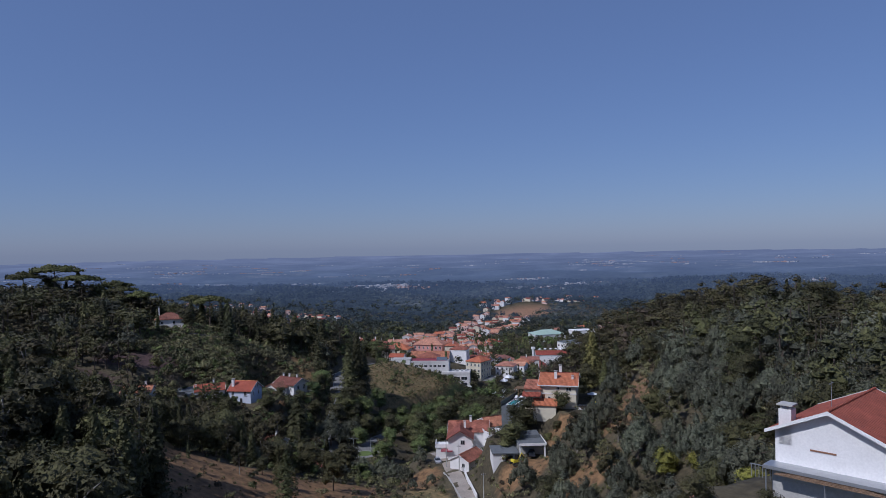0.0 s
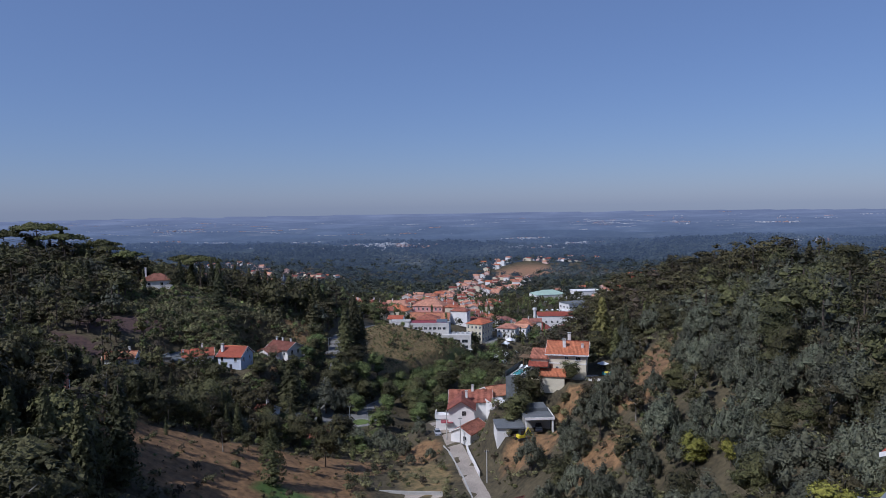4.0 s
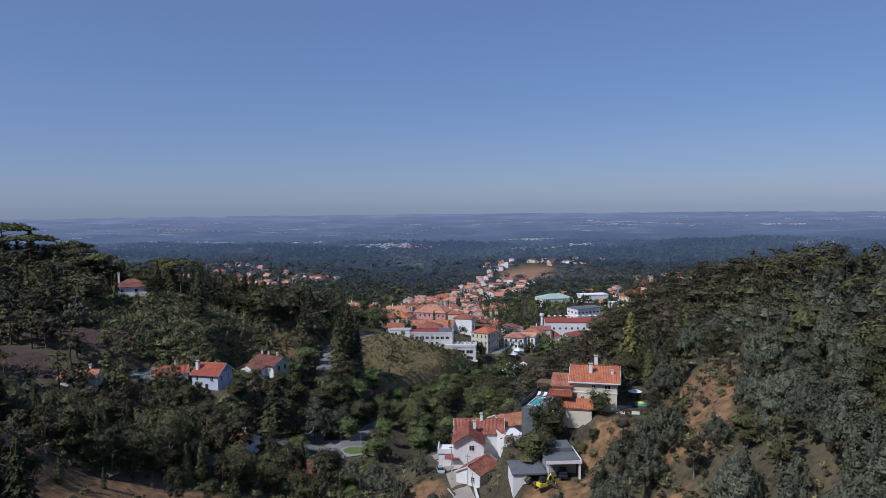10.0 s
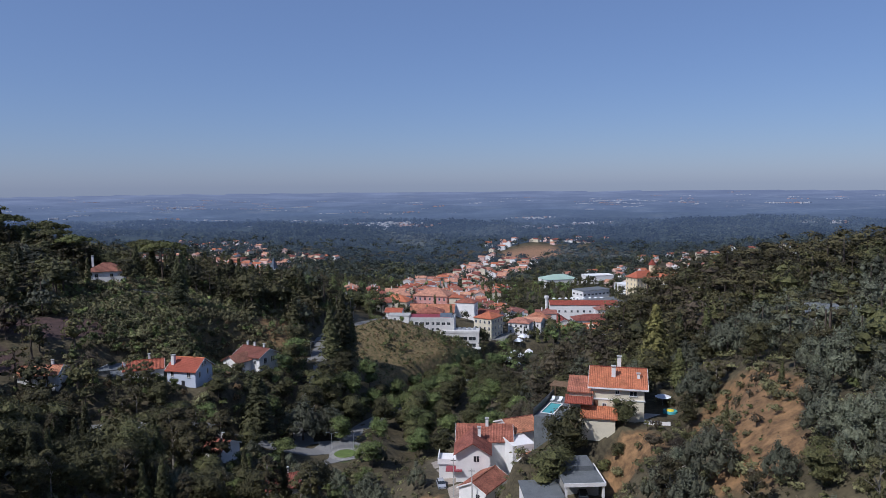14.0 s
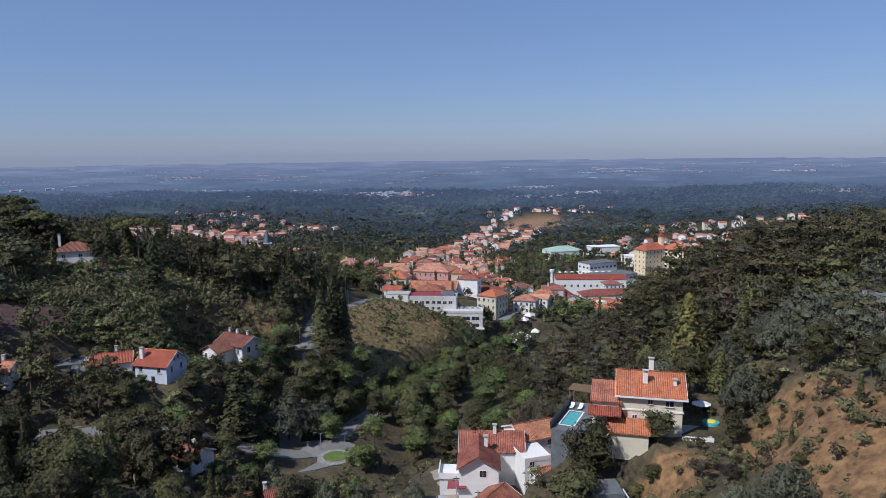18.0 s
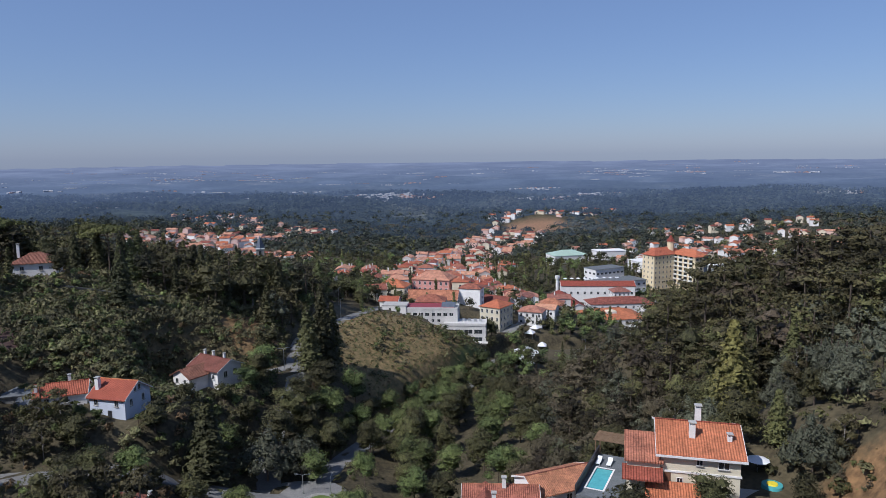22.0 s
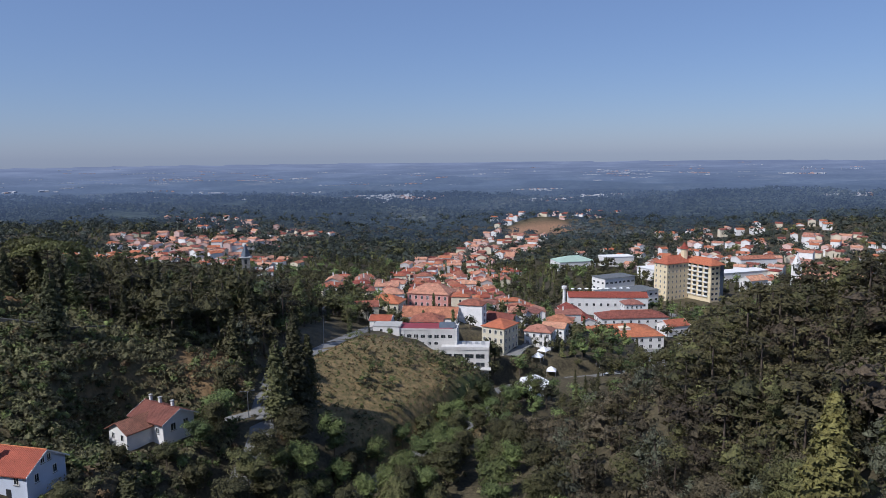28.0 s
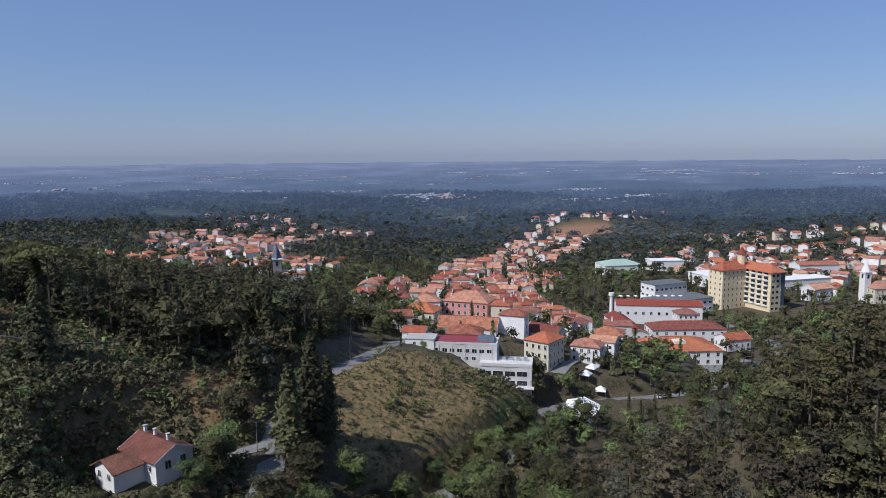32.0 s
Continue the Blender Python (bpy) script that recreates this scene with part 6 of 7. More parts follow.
for pts, gap, offset in (
    ([(-30, 850), (0, 1000), (45, 1200), (95, 1400), (150, 1560)], 13, 10), ([(0, 880), (40, 1050), (100, 1250)], 14, 10), ([(225, 735), (300, 830), (400, 960), (520, 1100)], 14, 10), ([(280, 760), (370, 800), (480, 830)], 14, 10), ([(200, 850), (300, 980), (380, 1120)], 15, 10),
    ([(-200, 690), (-270, 720), (-340, 770)], 14, 10), ([(-230, 860), (-330, 1000), (-300, 1150), (-240, 1260)], 14, 10), ([(-150, 760), (-230, 800), (-330, 860)], 15, 10), ([(340, 700), (430, 760), (520, 800)], 15, 10), ([(60, 1500), (200, 1560), (330, 1700)], 17, 10), ([(420, 1000), (520, 960), (640, 960)], 16, 10),
    ([(150, 980), (260, 1040), (380, 1060), (520, 1020)], 15, 10), ([(240, 900), (330, 905), (430, 880)], 14, 10), ([(300, 1180), (420, 1200), (560, 1160)], 15, 10), ([(440, 860), (540, 880), (620, 900)], 14, 10), ([(-170, 880), (-280, 915), (-390, 950)], 14, 10), ([(-470, 1060), (-400, 1075), (-320, 1050), (-240, 1090)], 13, 10), ([(-400, 1180), (-310, 1270), (-200, 1230)], 13, 10), ([(-440, 1000), (-350, 985), (-270, 1000)], 13, 10), ([(-520, 1330), (-440, 1370), (-360, 1360)], 14, 10), ([(560, 1000), (680, 1040), (800, 1100)], 16, 10), ([(60, 1120), (110, 1300), (190, 1480)], 14, 9),
):
    street(pts, gap, offset, TOWN_RNG, "houses on the outskirts", False, jitter=26)


distant_houses()


def far_villages():
    """Villages and works strewn over the plain: small pale blocks with low roofs."""
    rng = np.random.default_rng(31)
    for pale, share in ((HAZED_PALE, 0.72), (HAZED_ROSE, 0.28)):
        verts, faces = [], []
        for cx, cy, n, sx, sy, size in ((-240, 2010, 260, 80, 45, 7.5), (-620, 2110, 110, 170, 40, 7.5), (350, 2120, 170, 80, 45, 8.5), (430, 2170, 30, 34, 20, 12), (230, 1985, 18, 30, 14, 11), (-900, 1750, 26, 50, 18, 8), (900, 1800, 30, 50, 18, 8), (-1500, 3300, 170, 330, 130, 5.5), (-820, 3350, 120, 250, 110, 5.5), (-1250, 3800, 130, 330, 190, 5.5), (-300, 3050, 60, 200, 90, 5), (150, 3700, 70, 300, 180, 5.5), (1000, 3600, 240, 190, 170, 5.5), (620, 4000, 80, 380, 190, 5.5), (-520, 2640, 60, 150, 50, 6), (-930, 2600, 50, 150, 50, 6), (2050, 3700, 60, 220, 130, 5.5), (1560, 3400, 26, 40, 9, 12), (330, 2700, 40, 110, 40, 6), (-1850, 2800, 60, 190, 60, 6), (-1500, 2480, 14, 40, 9, 12), (1500, 4000, 60, 420, 180, 5.5), (-1900, 3900, 60, 320, 180, 5.5)):
            m = int(n * share)
            hub = rng.integers(0, max(m // 9, 2), m)           # hamlets and rows within a village
            x, y = rng.normal(cx, sx, hub.max() + 1)[hub] + rng.normal(0, 26, m), rng.normal(cy, sy, hub.max() + 1)[hub] + rng.normal(0, 9, m)
            z = land(x, y)
            for k in range(m):
                w, d, h = rng.uniform(0.6, 1.5) * size, rng.uniform(0.5, 1.0) * size, rng.uniform(0.25, 0.45) * size
                v, f = body_data(w, d, h, 0.28 * h, True, -4.0)
                a = rng.uniform(0, math.pi)
                c, q = math.cos(a), math.sin(a)
                base = len(verts)
                verts += [(x[k] + p[0] * c - p[1] * q, y[k] + p[0] * q + p[1] * c, z[k] + p[2]) for p in v]
                faces += [tuple(i + base for i in face) for face in f]
        tagged(new("far_villages", mesh_of("far_villages", verts, faces, pale)), "tiny houses in haze-greyed colours, in villages strewn over the plain", "houses", kind="stuff")


# Distance haze is mixed into both base colours, greying white and orange.
HAZED_PALE = material("far_pale_walls", (0.40, 0.41, 0.44), spread=0.25, scale=0.02, fine=0.2, bump=0)
HAZED_ROSE = material("far_rose_roofs", (0.36, 0.25, 0.23), spread=0.25, scale=0.02, fine=0.2, bump=0)
far_villages()


# ---- single trees ----
def spot(kind, x, y, h, w=1.0, variant=None, label="", r=3.0):
    plant(kind, x, y, h, w, variant, label)
    clear(x, y, r)


spot("conifer", -44.5, 312.5, 20, 1.35, 0, "tall dark dense conifer beside the curving road", 6)
spot("conifer", -42.0, 321, 27, 1.25, 1, "very tall dark conifer behind the road bend", 6)
spot("conifer", -40, 327, 21, 1.1, 2)
spot("garden", -46.5, 251.5, 6.5, 1.5, 1, "broad round green bush between the two roads", 3)
spot("garden", -22.5, 252.5, 8, 1.2, 2, "fresh green tree beside the traffic island", 3)
for i, (x, y, h) in enumerate(((-83, 251, 3.2), (-77, 254, 2.4), (-70.5, 254, 2.6), (-101, 268, 3.0), (-94, 270, 2.6), (-64, 257, 3.0))):
    spot(("garden", "broad", "shrub")[i % 3], x, y, h, 1.2, i % 4, "leafy young tree on the slope below the white houses", 1)
spot("cedar", 49.3, 237, 19.5, 1.25, 2, "tall spreading yellow-green cedar behind the cream villa", 8)
spot("conifer", -97, 309, 18, 1.3, 1, "broad dark cypress-like conifer on the upper terrace", 5)
spot("broad", 33.8, 203.0, 6.0, 1.3, 1, "dense dark round tree before the villa")
spot("broad", 22.2, 202.0, 13.6, 1.0, 0, "dense dark green tree before the pool wall")
spot("broad", 18.6, 194.8, 9.4, 1.45, 2, "large dark tree beside the grey carport building", 5)
spot("grey", -45, 268.5, 14, 1.2, 0, "large grey-green tree beside the road above the square", 4)
spot("broad", -33, 284, 11, 1.1, 1)
spot("grey", -38, 273, 12, 1.1, 1)
spot("garden", -34, 270, 9, 1.1, 2)
spot("broad", -44.8, 278, 13, 1.1, 0)
spot("broad", -43.8, 286, 12, 1.1, 3)
spot("broad", -42.6, 294, 9, 1.2, 1)
spot("broad", -39.5, 286, 10, 1.1, 1)
spot("garden", -40, 294, 7, 1.2, 2)
spot("broad", -54, 284, 7.5, 1.1, 2)
spot("garden", -56, 292, 8, 1.2, 3)
spot("broad", -60, 284, 6, 1.2, 0)
spot("garden", -56, 272, 9, 1.2, 1)
spot("broad", -66, 276, 5.5, 1.2, 2)
spot("broad", -70, 239, 10, 1.1, 0)
spot("garden", -64.5, 243.5, 9, 1.1, 1)
spot("broad", -74, 238, 8, 1.1, 3)
spot("broad", -54, 247, 8, 1.2, 2)
clear(-78.5, 254.5, 3)
spot("garden", -81, 256, 4, 1.2, 1, "round bright green bush before the blue house", 2)
spot("garden", -78, 257, 3.4, 1.2, 2, "round bright green bush before the blue house", 2)
spot("broad", -66, 258, 6.5, 1.3, 1)
clear(-74, 250, 5)
clear(-72, 244, 4)
for x, y, h in ((-98, 226, 13), (-103, 233, 12), (-93, 231, 12), (-107, 236, 10), (-88, 222, 12), (-99, 240, 9), (-84, 247, 8), (-88, 252, 7)):
    spot("gum", x, y, h, 1.0, None, "thin tall eucalyptus before the cottages", 2)
for x, y, h in ((26.5, 199.5, 3.6), (29.0, 198.6, 3.0), (31.5, 198.0, 3.4), (24.5, 201.5, 3.2)):
    spot("broad", x, y, h, 1.3, None, "dense clipped evergreen bush below the villa", 2)
spot("broad", 41, 219.5, 8, 1.0, 1, "dark tree beside the villa garden")
spot("conifer", 49.5, 219.5, 9, 1.5, 2, "broad dark conifer above the red-brown soil")
spot("rust", 36, 190, 3.6, 1.5, 0, "brown dry bush on the bank")
spot("rust", 39, 187, 3.2, 1.5, 1, "brown dry bush on the bank")
spot("yellow", 40.7, 128.0, 6.0, 1.1, 0)
spot("yellow", 44, 122, 5.0, 1.1, 1)
for i, (x, y, h) in enumerate(((25, 75, 5), (22, 71, 4), (30, 79, 5.5), (35, 78, 5), (40, 76, 5), (46, 73, 5), (26, 82, 6), (33, 85, 6), (41, 83, 6), (24, 64, 3.5), (21, 79, 5), (29, 61, 3), (28, 57, 2.6), (48, 80, 6))):
    spot(("grey", "broad", "grey", "yellow", "broad")[i % 5], x, y, h, 1.25, i % 4, "bushy young tree crowding round the white house", 1.5)
spot("shrub", 47, 196, 3.5, 1.0, 1)
spot("broad", 46, 203, 6, 1.1, 2)
spot("shrub", 39, 193.5, 3.2, 1.0, 0)
spot("shrub", 31, 194.5, 3.0, 1.0, 2)
spot("conifer", -55.5, 260, 18, 1.9, 3, "broad dark cedar beside the square", 5)
spot("broad", -28.5, 182, 11.5, 0.85, 3, "large dark rounded evergreen on the brown field", 6)
spot("cypress", -34.5, 158, 12, 1.6, 0, "dark columnar evergreen on the brown field")
spot("cypress", -62, 156, 5, 1.2, 1)
spot("gum", -47.5, 166, 8, 1.0, 0)
spot("broad", -39, 168, 6, 0.9, 1)
spot("pine", -191, 337, 22, 1.3, 0, "tall umbrella pine on the hilltop", 6)
spot("pine", -176, 332, 18, 1.4, 1)
spot("pine", -158, 336, 15, 1.2, 2)
spot("pine", -146, 330, 15, 1.2, 3)
spot("pine", -117, 341.5, 19.5, 1.15, 0, "umbrella pine with a wide flat crown above the terrace", 11)
spot("pine", -128, 352, 19, 1.0, 2)
spot("cypress", -106, 334, 16, 1.5, 1)
spot("conifer", -122, 330, 13, 1.2, 2)
spot("broad", -119, 316, 9, 1.1, 1)
for i, (x, y, h) in enumerate(((-196, 341, 17), (-184, 345, 19), (-171, 340, 16), (-165, 346, 17), (-152, 342, 14), (-140, 338, 13), (-134, 333, 12), (-204, 334, 18))):
    spot(("broad", "conifer", "broad", "pine")[i % 4], x, y, h, 1.15, i % 4, "dark crowded tree on the hilltop beside the pines", 2)
for i, (x, y, h) in enumerate(((-16, 214, 7), (-12, 208, 6), (-20, 219, 7), (-8, 218, 6), (-23, 212, 6), (-4, 200, 4), (-9, 196, 4))):
    spot("grey", x, y, h, 1.0, i % 4, "olive tree with a grey-green crown by the lane", 2.5)
for i, (x, y, h) in enumerate(((-70, 166, 9), (-60, 176, 8), (-52, 182, 9), (-47, 188, 8), (-66, 185, 10), (-76, 178, 11), (-82, 168, 12), (-56, 196, 9), (-43, 194, 8))):
    spot(("gum", "broad", "conifer")[i % 3], x, y, h, 1.0, i % 4, "", 2.5)
for i, (x, y, h) in enumerate(((-45, 176, 5), (-55, 192, 8), (-58, 162, 4), (-50, 205, 9), (-36, 206, 7), (-24, 196, 6), (-66, 172, 5))):
    spot(("broad", "gum", "cypress")[i % 3], x, y, h, 1.0, i % 4, "small tree standing on the brown field", 2)
for i, (x, y, h) in enumerate(((42, 192, 3), (47, 186, 3.2), (52, 181, 4), (44, 178, 3), (56, 186, 4), (49, 194, 2.6), (58, 176, 3.5), (40, 184, 2.4), (53, 172, 3))):
    spot(("broad", "conifer", "shrub")[i % 3], x, y, h, 1.0, i % 4, "young evergreen shrub on red-brown soil", 2)


for i, (x, y, h) in enumerate(((-122, 344, 16), (-112, 352, 18), (-101, 346, 15), (-94, 356, 18), (-86, 348, 16), (-79, 358, 19), (-72, 350, 16), (-66, 362, 19), (-106, 364, 17), (-90, 372, 18), (-74, 376, 20), (-64, 388, 19), (-84, 390, 18), (-60, 402, 18), (-70, 410, 19))):
    spot(("conifer", "cypress", "gum", "conifer")[i % 4], x, y, h, (1.2, 1.7, 1.1, 1.3)[i % 4], i % 4, "tall dark evergreen rising above the hillside wood", 3)
for i, (x, y, h) in enumerate(((-44, 418, 8), (-45.5, 426, 9), (-46, 436, 8.5), (-39, 444, 8), (-30, 448, 7.5), (-28, 418, 4), (-36, 416, 4), (-24, 440, 6), (-50, 446, 10), (-33, 460, 8))):
    spot(("cypress", "broad", "garden")[i % 3], x, y, h, 1.1, i % 4, "dark tree beside the curving road above the bank", 2)
for i, (x, y, h) in enumerate(((98, 206, 15), (106, 214, 16), (114, 222, 15), (92, 196, 13), (122, 232, 15), (130, 243, 14), (84, 186, 12), (138, 256, 14))):
    spot("broad", x, y, h, 1.15, i % 4, "large dark broadleaf tree on the crest of the ridge", 4)
for i, (x, y, h) in enumerate(((57, 249, 14), (63, 262, 15), (71, 274, 15), (54, 260, 12), (67, 252, 14), (79, 284, 14), (60, 276, 13))):
    spot("conifer", x, y, h, 1.2, i % 4, "dark pointed conifer on the ridge", 3)


# ---- woods ----
for spare in ((-40, 260, 14), (-84, 234, 7), (-38, 246, 8), (-34, 252, 6), (-45, 247, 7), (-33, 240, 6), (-77, 226, 5), (-31, 259, 6), (47, 416, 11), (66, 440, 8), (73, 447, 7), (84, 460, 8), (36, 436, 6), (97, 492, 7), (-99, 238, 6)):
    clear(*spare)

def open_ground(x, y):
    return (bare_soil(x, y) < 0.45) & (dry_grass(x, y) < 0.35) & (lawn(x, y) < 0.3)


WOODS = np.random.default_rng(21)


def plant_wood(places, mix, low, high, group):
    x, y = places
    for i in range(len(x)):
        kind = mix[int(WOODS.integers(0, len(mix)))]
        plant(kind, float(x[i]), float(y[i]), float(WOODS.uniform(low, high)), float(WOODS.uniform(0.85, 1.15)), None, "", group)


plant_wood(scatter(14, 64, 84, 180, 6.0, WOODS, lambda x, y: open_ground(x, y) & (x > 15 + 0.06 * (180 - y))), ("grey", "grey", "grey", "grey", "gum", "broad"), 6.5, 11, "acacias on the wooded slope")
plant_wood(scatter(36, 66, 180, 258, 6.2, WOODS, lambda x, y: open_ground(x, y) & (x > 42)), ("grey", "grey", "grey", "gum", "broad"), 7, 10.5, "mixed trees on the wooded slope")
plant_wood(scatter(16, 60, 236, 262, 6.4, WOODS, open_ground), ("gum", "broad", "rust", "grey"), 7, 11, "mixed trees behind the village houses")
plant_wood(scatter(-56, 24, 264, 345, 10.2, WOODS, open_ground), ("garden", "broad", "garden", "garden", "broad"), 9, 13, "trees in the wooded valley")
plant_wood(scatter(-60, -8, 196, 262, 7.0, WOODS, lambda x, y: open_ground(x, y) & (x < -20)), ("broad", "grey", "grey", "garden"), 4, 7, "trees round the square")
plant_wood(scatter(-96, -50, 196, 234, 6.6, WOODS, open_ground), ("gum", "gum", "broad", "conifer"), 11, 15, "tall trees along the valley road")
plant_wood(scatter(-86, -56, 234, 256, 6.8, WOODS, open_ground), ("gum", "broad", "broad", "conifer"), 6, 9, "trees below the blue-white house")
plant_wood(scatter(-92, -28, 84, 142, 6.2, WOODS, lambda x, y: open_ground(x, y) & (x < -0.50 * (y - 29) - 1)), ("gum", "broad", "gum", "conifer"), 14, 20, "tall dark trees above the brown field")
plant_wood(scatter(-96, -80, 140, 192, 6.4, WOODS, open_ground), ("gum", "broad", "conifer"), 9, 14, "trees at the edge of the brown field")
plant_wood(scatter(-90, -28, 150, 226, 6.0, WOODS, lambda x, y: (y - 157 - (x + 68) > 5) & (y - 157 - (x + 68) < 26) & (np.hypot(x + 79, y - 156) > 10)), ("gum", "broad", "gum", "conifer", "broad"), 7.5, 12, "dark trees along the upper edge of the brown field")
FOOT = ROADS["valley_road"][0]
for i, (x, y, _) in enumerate(FOOT):
    if y > 292 and i % 2 == 0 and y < 392:
        for off in (5.5, -5.5, 11):
            plant(("garden", "broad", "garden")[i // 2 % 3], x + off + float(WOODS.uniform(-1, 1)), y - 2 + float(WOODS.uniform(-2, 2)), float(WOODS.uniform(7, 10)), 1.1, None, "leafy round tree at the foot of the grassy hill", "trees at the foot of the hill")
woodland("woodland", scatter(64, 200, 60, 280, 5.6, WOODS, lambda x, y: open_ground(x, y) & (x < 0.70 * y + 12) & (region(x, y, 82, 226, 30, 40) < 0.4)), [("broad", 0.34), ("gum", 0.26), ("grey", 0.30), ("conifer", 0.10)], 380, 0.40, 10.0, WOODS, "dense dark mixed wood on the ridge", low=0.5, high=1.45)
woodland("woodland", scatter(52, 112, 186, 266, 5.0, WOODS, lambda x, y: open_ground(x, y) & (region(x, y, 82, 226, 30, 40) >= 0.4) & (x > 66)), [("grey", 0.72), ("gum", 0.14), ("broad", 0.14)], 460, 0.34, 9.5, WOODS, "silvery grey-green acacia thicket on the ridge flank")
woodland("woodland", scatter(46, 210, 258, 420, 4.6, WOODS, lambda x, y: open_ground(x, y) & (x > 46 + np.maximum(0, y - 300) * 0.45) & (x < 0.66 * y - 40)), [("gum", 0.82), ("broad", 0.13), ("rust", 0.05)], 380, 0.42, 11.8, WOODS, "dense olive-green eucalyptus wood on the ridge", low=0.55, high=1.45)
woodland("woodland", scatter(24, 60, 262, 345, 5.4, WOODS, lambda x, y: open_ground(x, y) & (x < 50)), [("rust", 0.25), ("gum", 0.45), ("grey", 0.2), ("broad", 0.10)], 420, 0.44, 9, WOODS, "brownish mixed wood on the lower end of the ridge")
woodland("woodland", scatter(-260, -90, 80, 262, 5.8, WOODS, lambda x, y: open_ground(x, y) & (x > -0.75 * y - 14) & (fallow(x, y) < 0.4)), [("gum", 0.35), ("broad", 0.35), ("grey", 0.20), ("rust", 0.1)], 240, 0.60, 11.5, WOODS, "dark mixed wood on the hillside")
woodland("woodland", scatter(-280, -126, 262, 560, 6.0, WOODS, lambda x, y: open_ground(x, y) & (x > -0.75 * y - 14) & (fallow(x, y) < 0.4)), [("gum", 0.3), ("broad", 0.35), ("conifer", 0.2), ("grey", 0.15)], 170, 0.72, 11.5, WOODS, "dark mixed wood of broadleaves and conifers")
woodland("woodland", scatter(-128, -56, 332, 470, 5.4, WOODS, lambda x, y: open_ground(x, y) & (x < -57 - 0.1 * np.abs(y - 372))), [("gum", 0.40), ("broad", 0.28), ("conifer", 0.2), ("grey", 0.06), ("garden", 0.06)], 420, 0.40, 15.5, WOODS, "tall dark wood above the curving road", low=0.5)
woodland("understorey", scatter(-128, -54, 316, 440, 4.6, WOODS, lambda x, y: (bare_soil(x, y) < 0.4) & (x < -56) & (y > 322 - (x + 56) * 0.1)), [("broad", 0.4), ("shrub", 0.3), ("garden", 0.2), ("grey", 0.1)], 110, 0.75, 6.0, WOODS, "small trees and tall bushes under the wood", low=0.4)
woodland("woodland", scatter(-62, -26, 440, 480, 6.0, WOODS, open_ground), [("broad", 0.7), ("garden", 0.3)], 260, 0.6, 9, WOODS, "dark trees below the bend of the road")
woodland("scrub", scatter(-108, -52, 256, 300, 3.2, WOODS), [("shrub", 0.5), ("garden", 0.3), ("broad", 0.2)], 110, 0.95, 3.6, WOODS, "bushes and small trees round the cottages")
woodland("scrub", scatter(-140, -52, 272, 345, 1.55, WOODS, lambda x, y: (fallow(x, y) < 0.5) & ((bare_soil(x, y) < 0.4) | (WOODS.random(x.shape) < 0.3))), [("shrub", 0.75), ("weeds", 0.25)], 29, 2.6, 2.2, WOODS, "dense low green scrub on the slope", low=0.6, high=1.5)
woodland("scrub", scatter(-55, 20, 318, 425, 3.6, WOODS, lambda x, y: (dry_grass(x, y) > 0.25) & (WOODS.random(x.shape) < 0.15 + 0.5 * (np.sin(x * 0.25) * np.sin(y * 0.21 + x * 0.1) > 0.25) + 0.45 * (x > -6))), [("shrub", 0.5), ("weeds", 0.5)], 60, 1.1, 2.3, WOODS, "low tufts of scrub on the grassy hill", low=0.35, high=1.8)
woodland("scrub", scatter(-48, 22, 330, 412, 3.4, WOODS, lambda x, y: (dry_grass(x, y) > 0.2) & (np.sin(x * 0.13 + 2) * np.sin(y * 0.10 + 0.5) + 0.025 * (x + 14) > 0.42)), [("garden", 0.5), ("broad", 0.25), ("shrub", 0.25)], 90, 0.9, 3.2, WOODS, "dense green bushes in the hollows of the grassy hill", low=0.4, high=1.4)
woodland("grass_tufts", scatter(-56, 24, 314, 428, 1.15, WOODS, lambda x, y: (dry_grass(x, y) > 0.15) & (WOODS.random(x.shape) < 0.8)), [("straw", 0.62), ("weeds", 0.38)], 7, 4.5, 0.75, WOODS, "dry straw-coloured grass tufts on the hill", low=0.5, high=1.5)
woodland("grass_tufts", scatter(-82, 66, 130, 212, 1.7, WOODS, lambda x, y: (bare_soil(x, y) > 0.3) & (WOODS.random(x.shape) < 0.55)), [("straw", 0.6), ("weeds", 0.4)], 7, 4.5, 0.6, WOODS, "dry grass tufts on bare soil", low=0.4, high=1.5)
woodland("scrub", scatter(-82, 70, 95, 215, 3.4, WOODS, lambda x, y: (bare_soil(x, y) < 0.8) | (WOODS.random(x.shape) < 0.2 + 0.45 * (x > 20))), [("shrub", 0.75), ("weeds", 0.1), ("rust", 0.15)], 60, 1.7, 1.9, WOODS, "low scrub and dry bushes on bare soil", low=0.4, high=1.6)
def rough_corner(x, y):
    near = np.minimum.reduce([np.hypot(x + 76, y - 264), np.hypot(x + 90.5, y - 266), np.hypot(x + 67.6, y - 300), np.hypot(x + 69, y - 293), np.hypot(x + 100, y - 266), np.hypot(x + 37.5, y - 225), np.hypot(x + 59.5, y - 235), np.hypot(x + 38, y - 261) - 8])
    return off_roads(x, y, 0.6) & (near > 7.5)


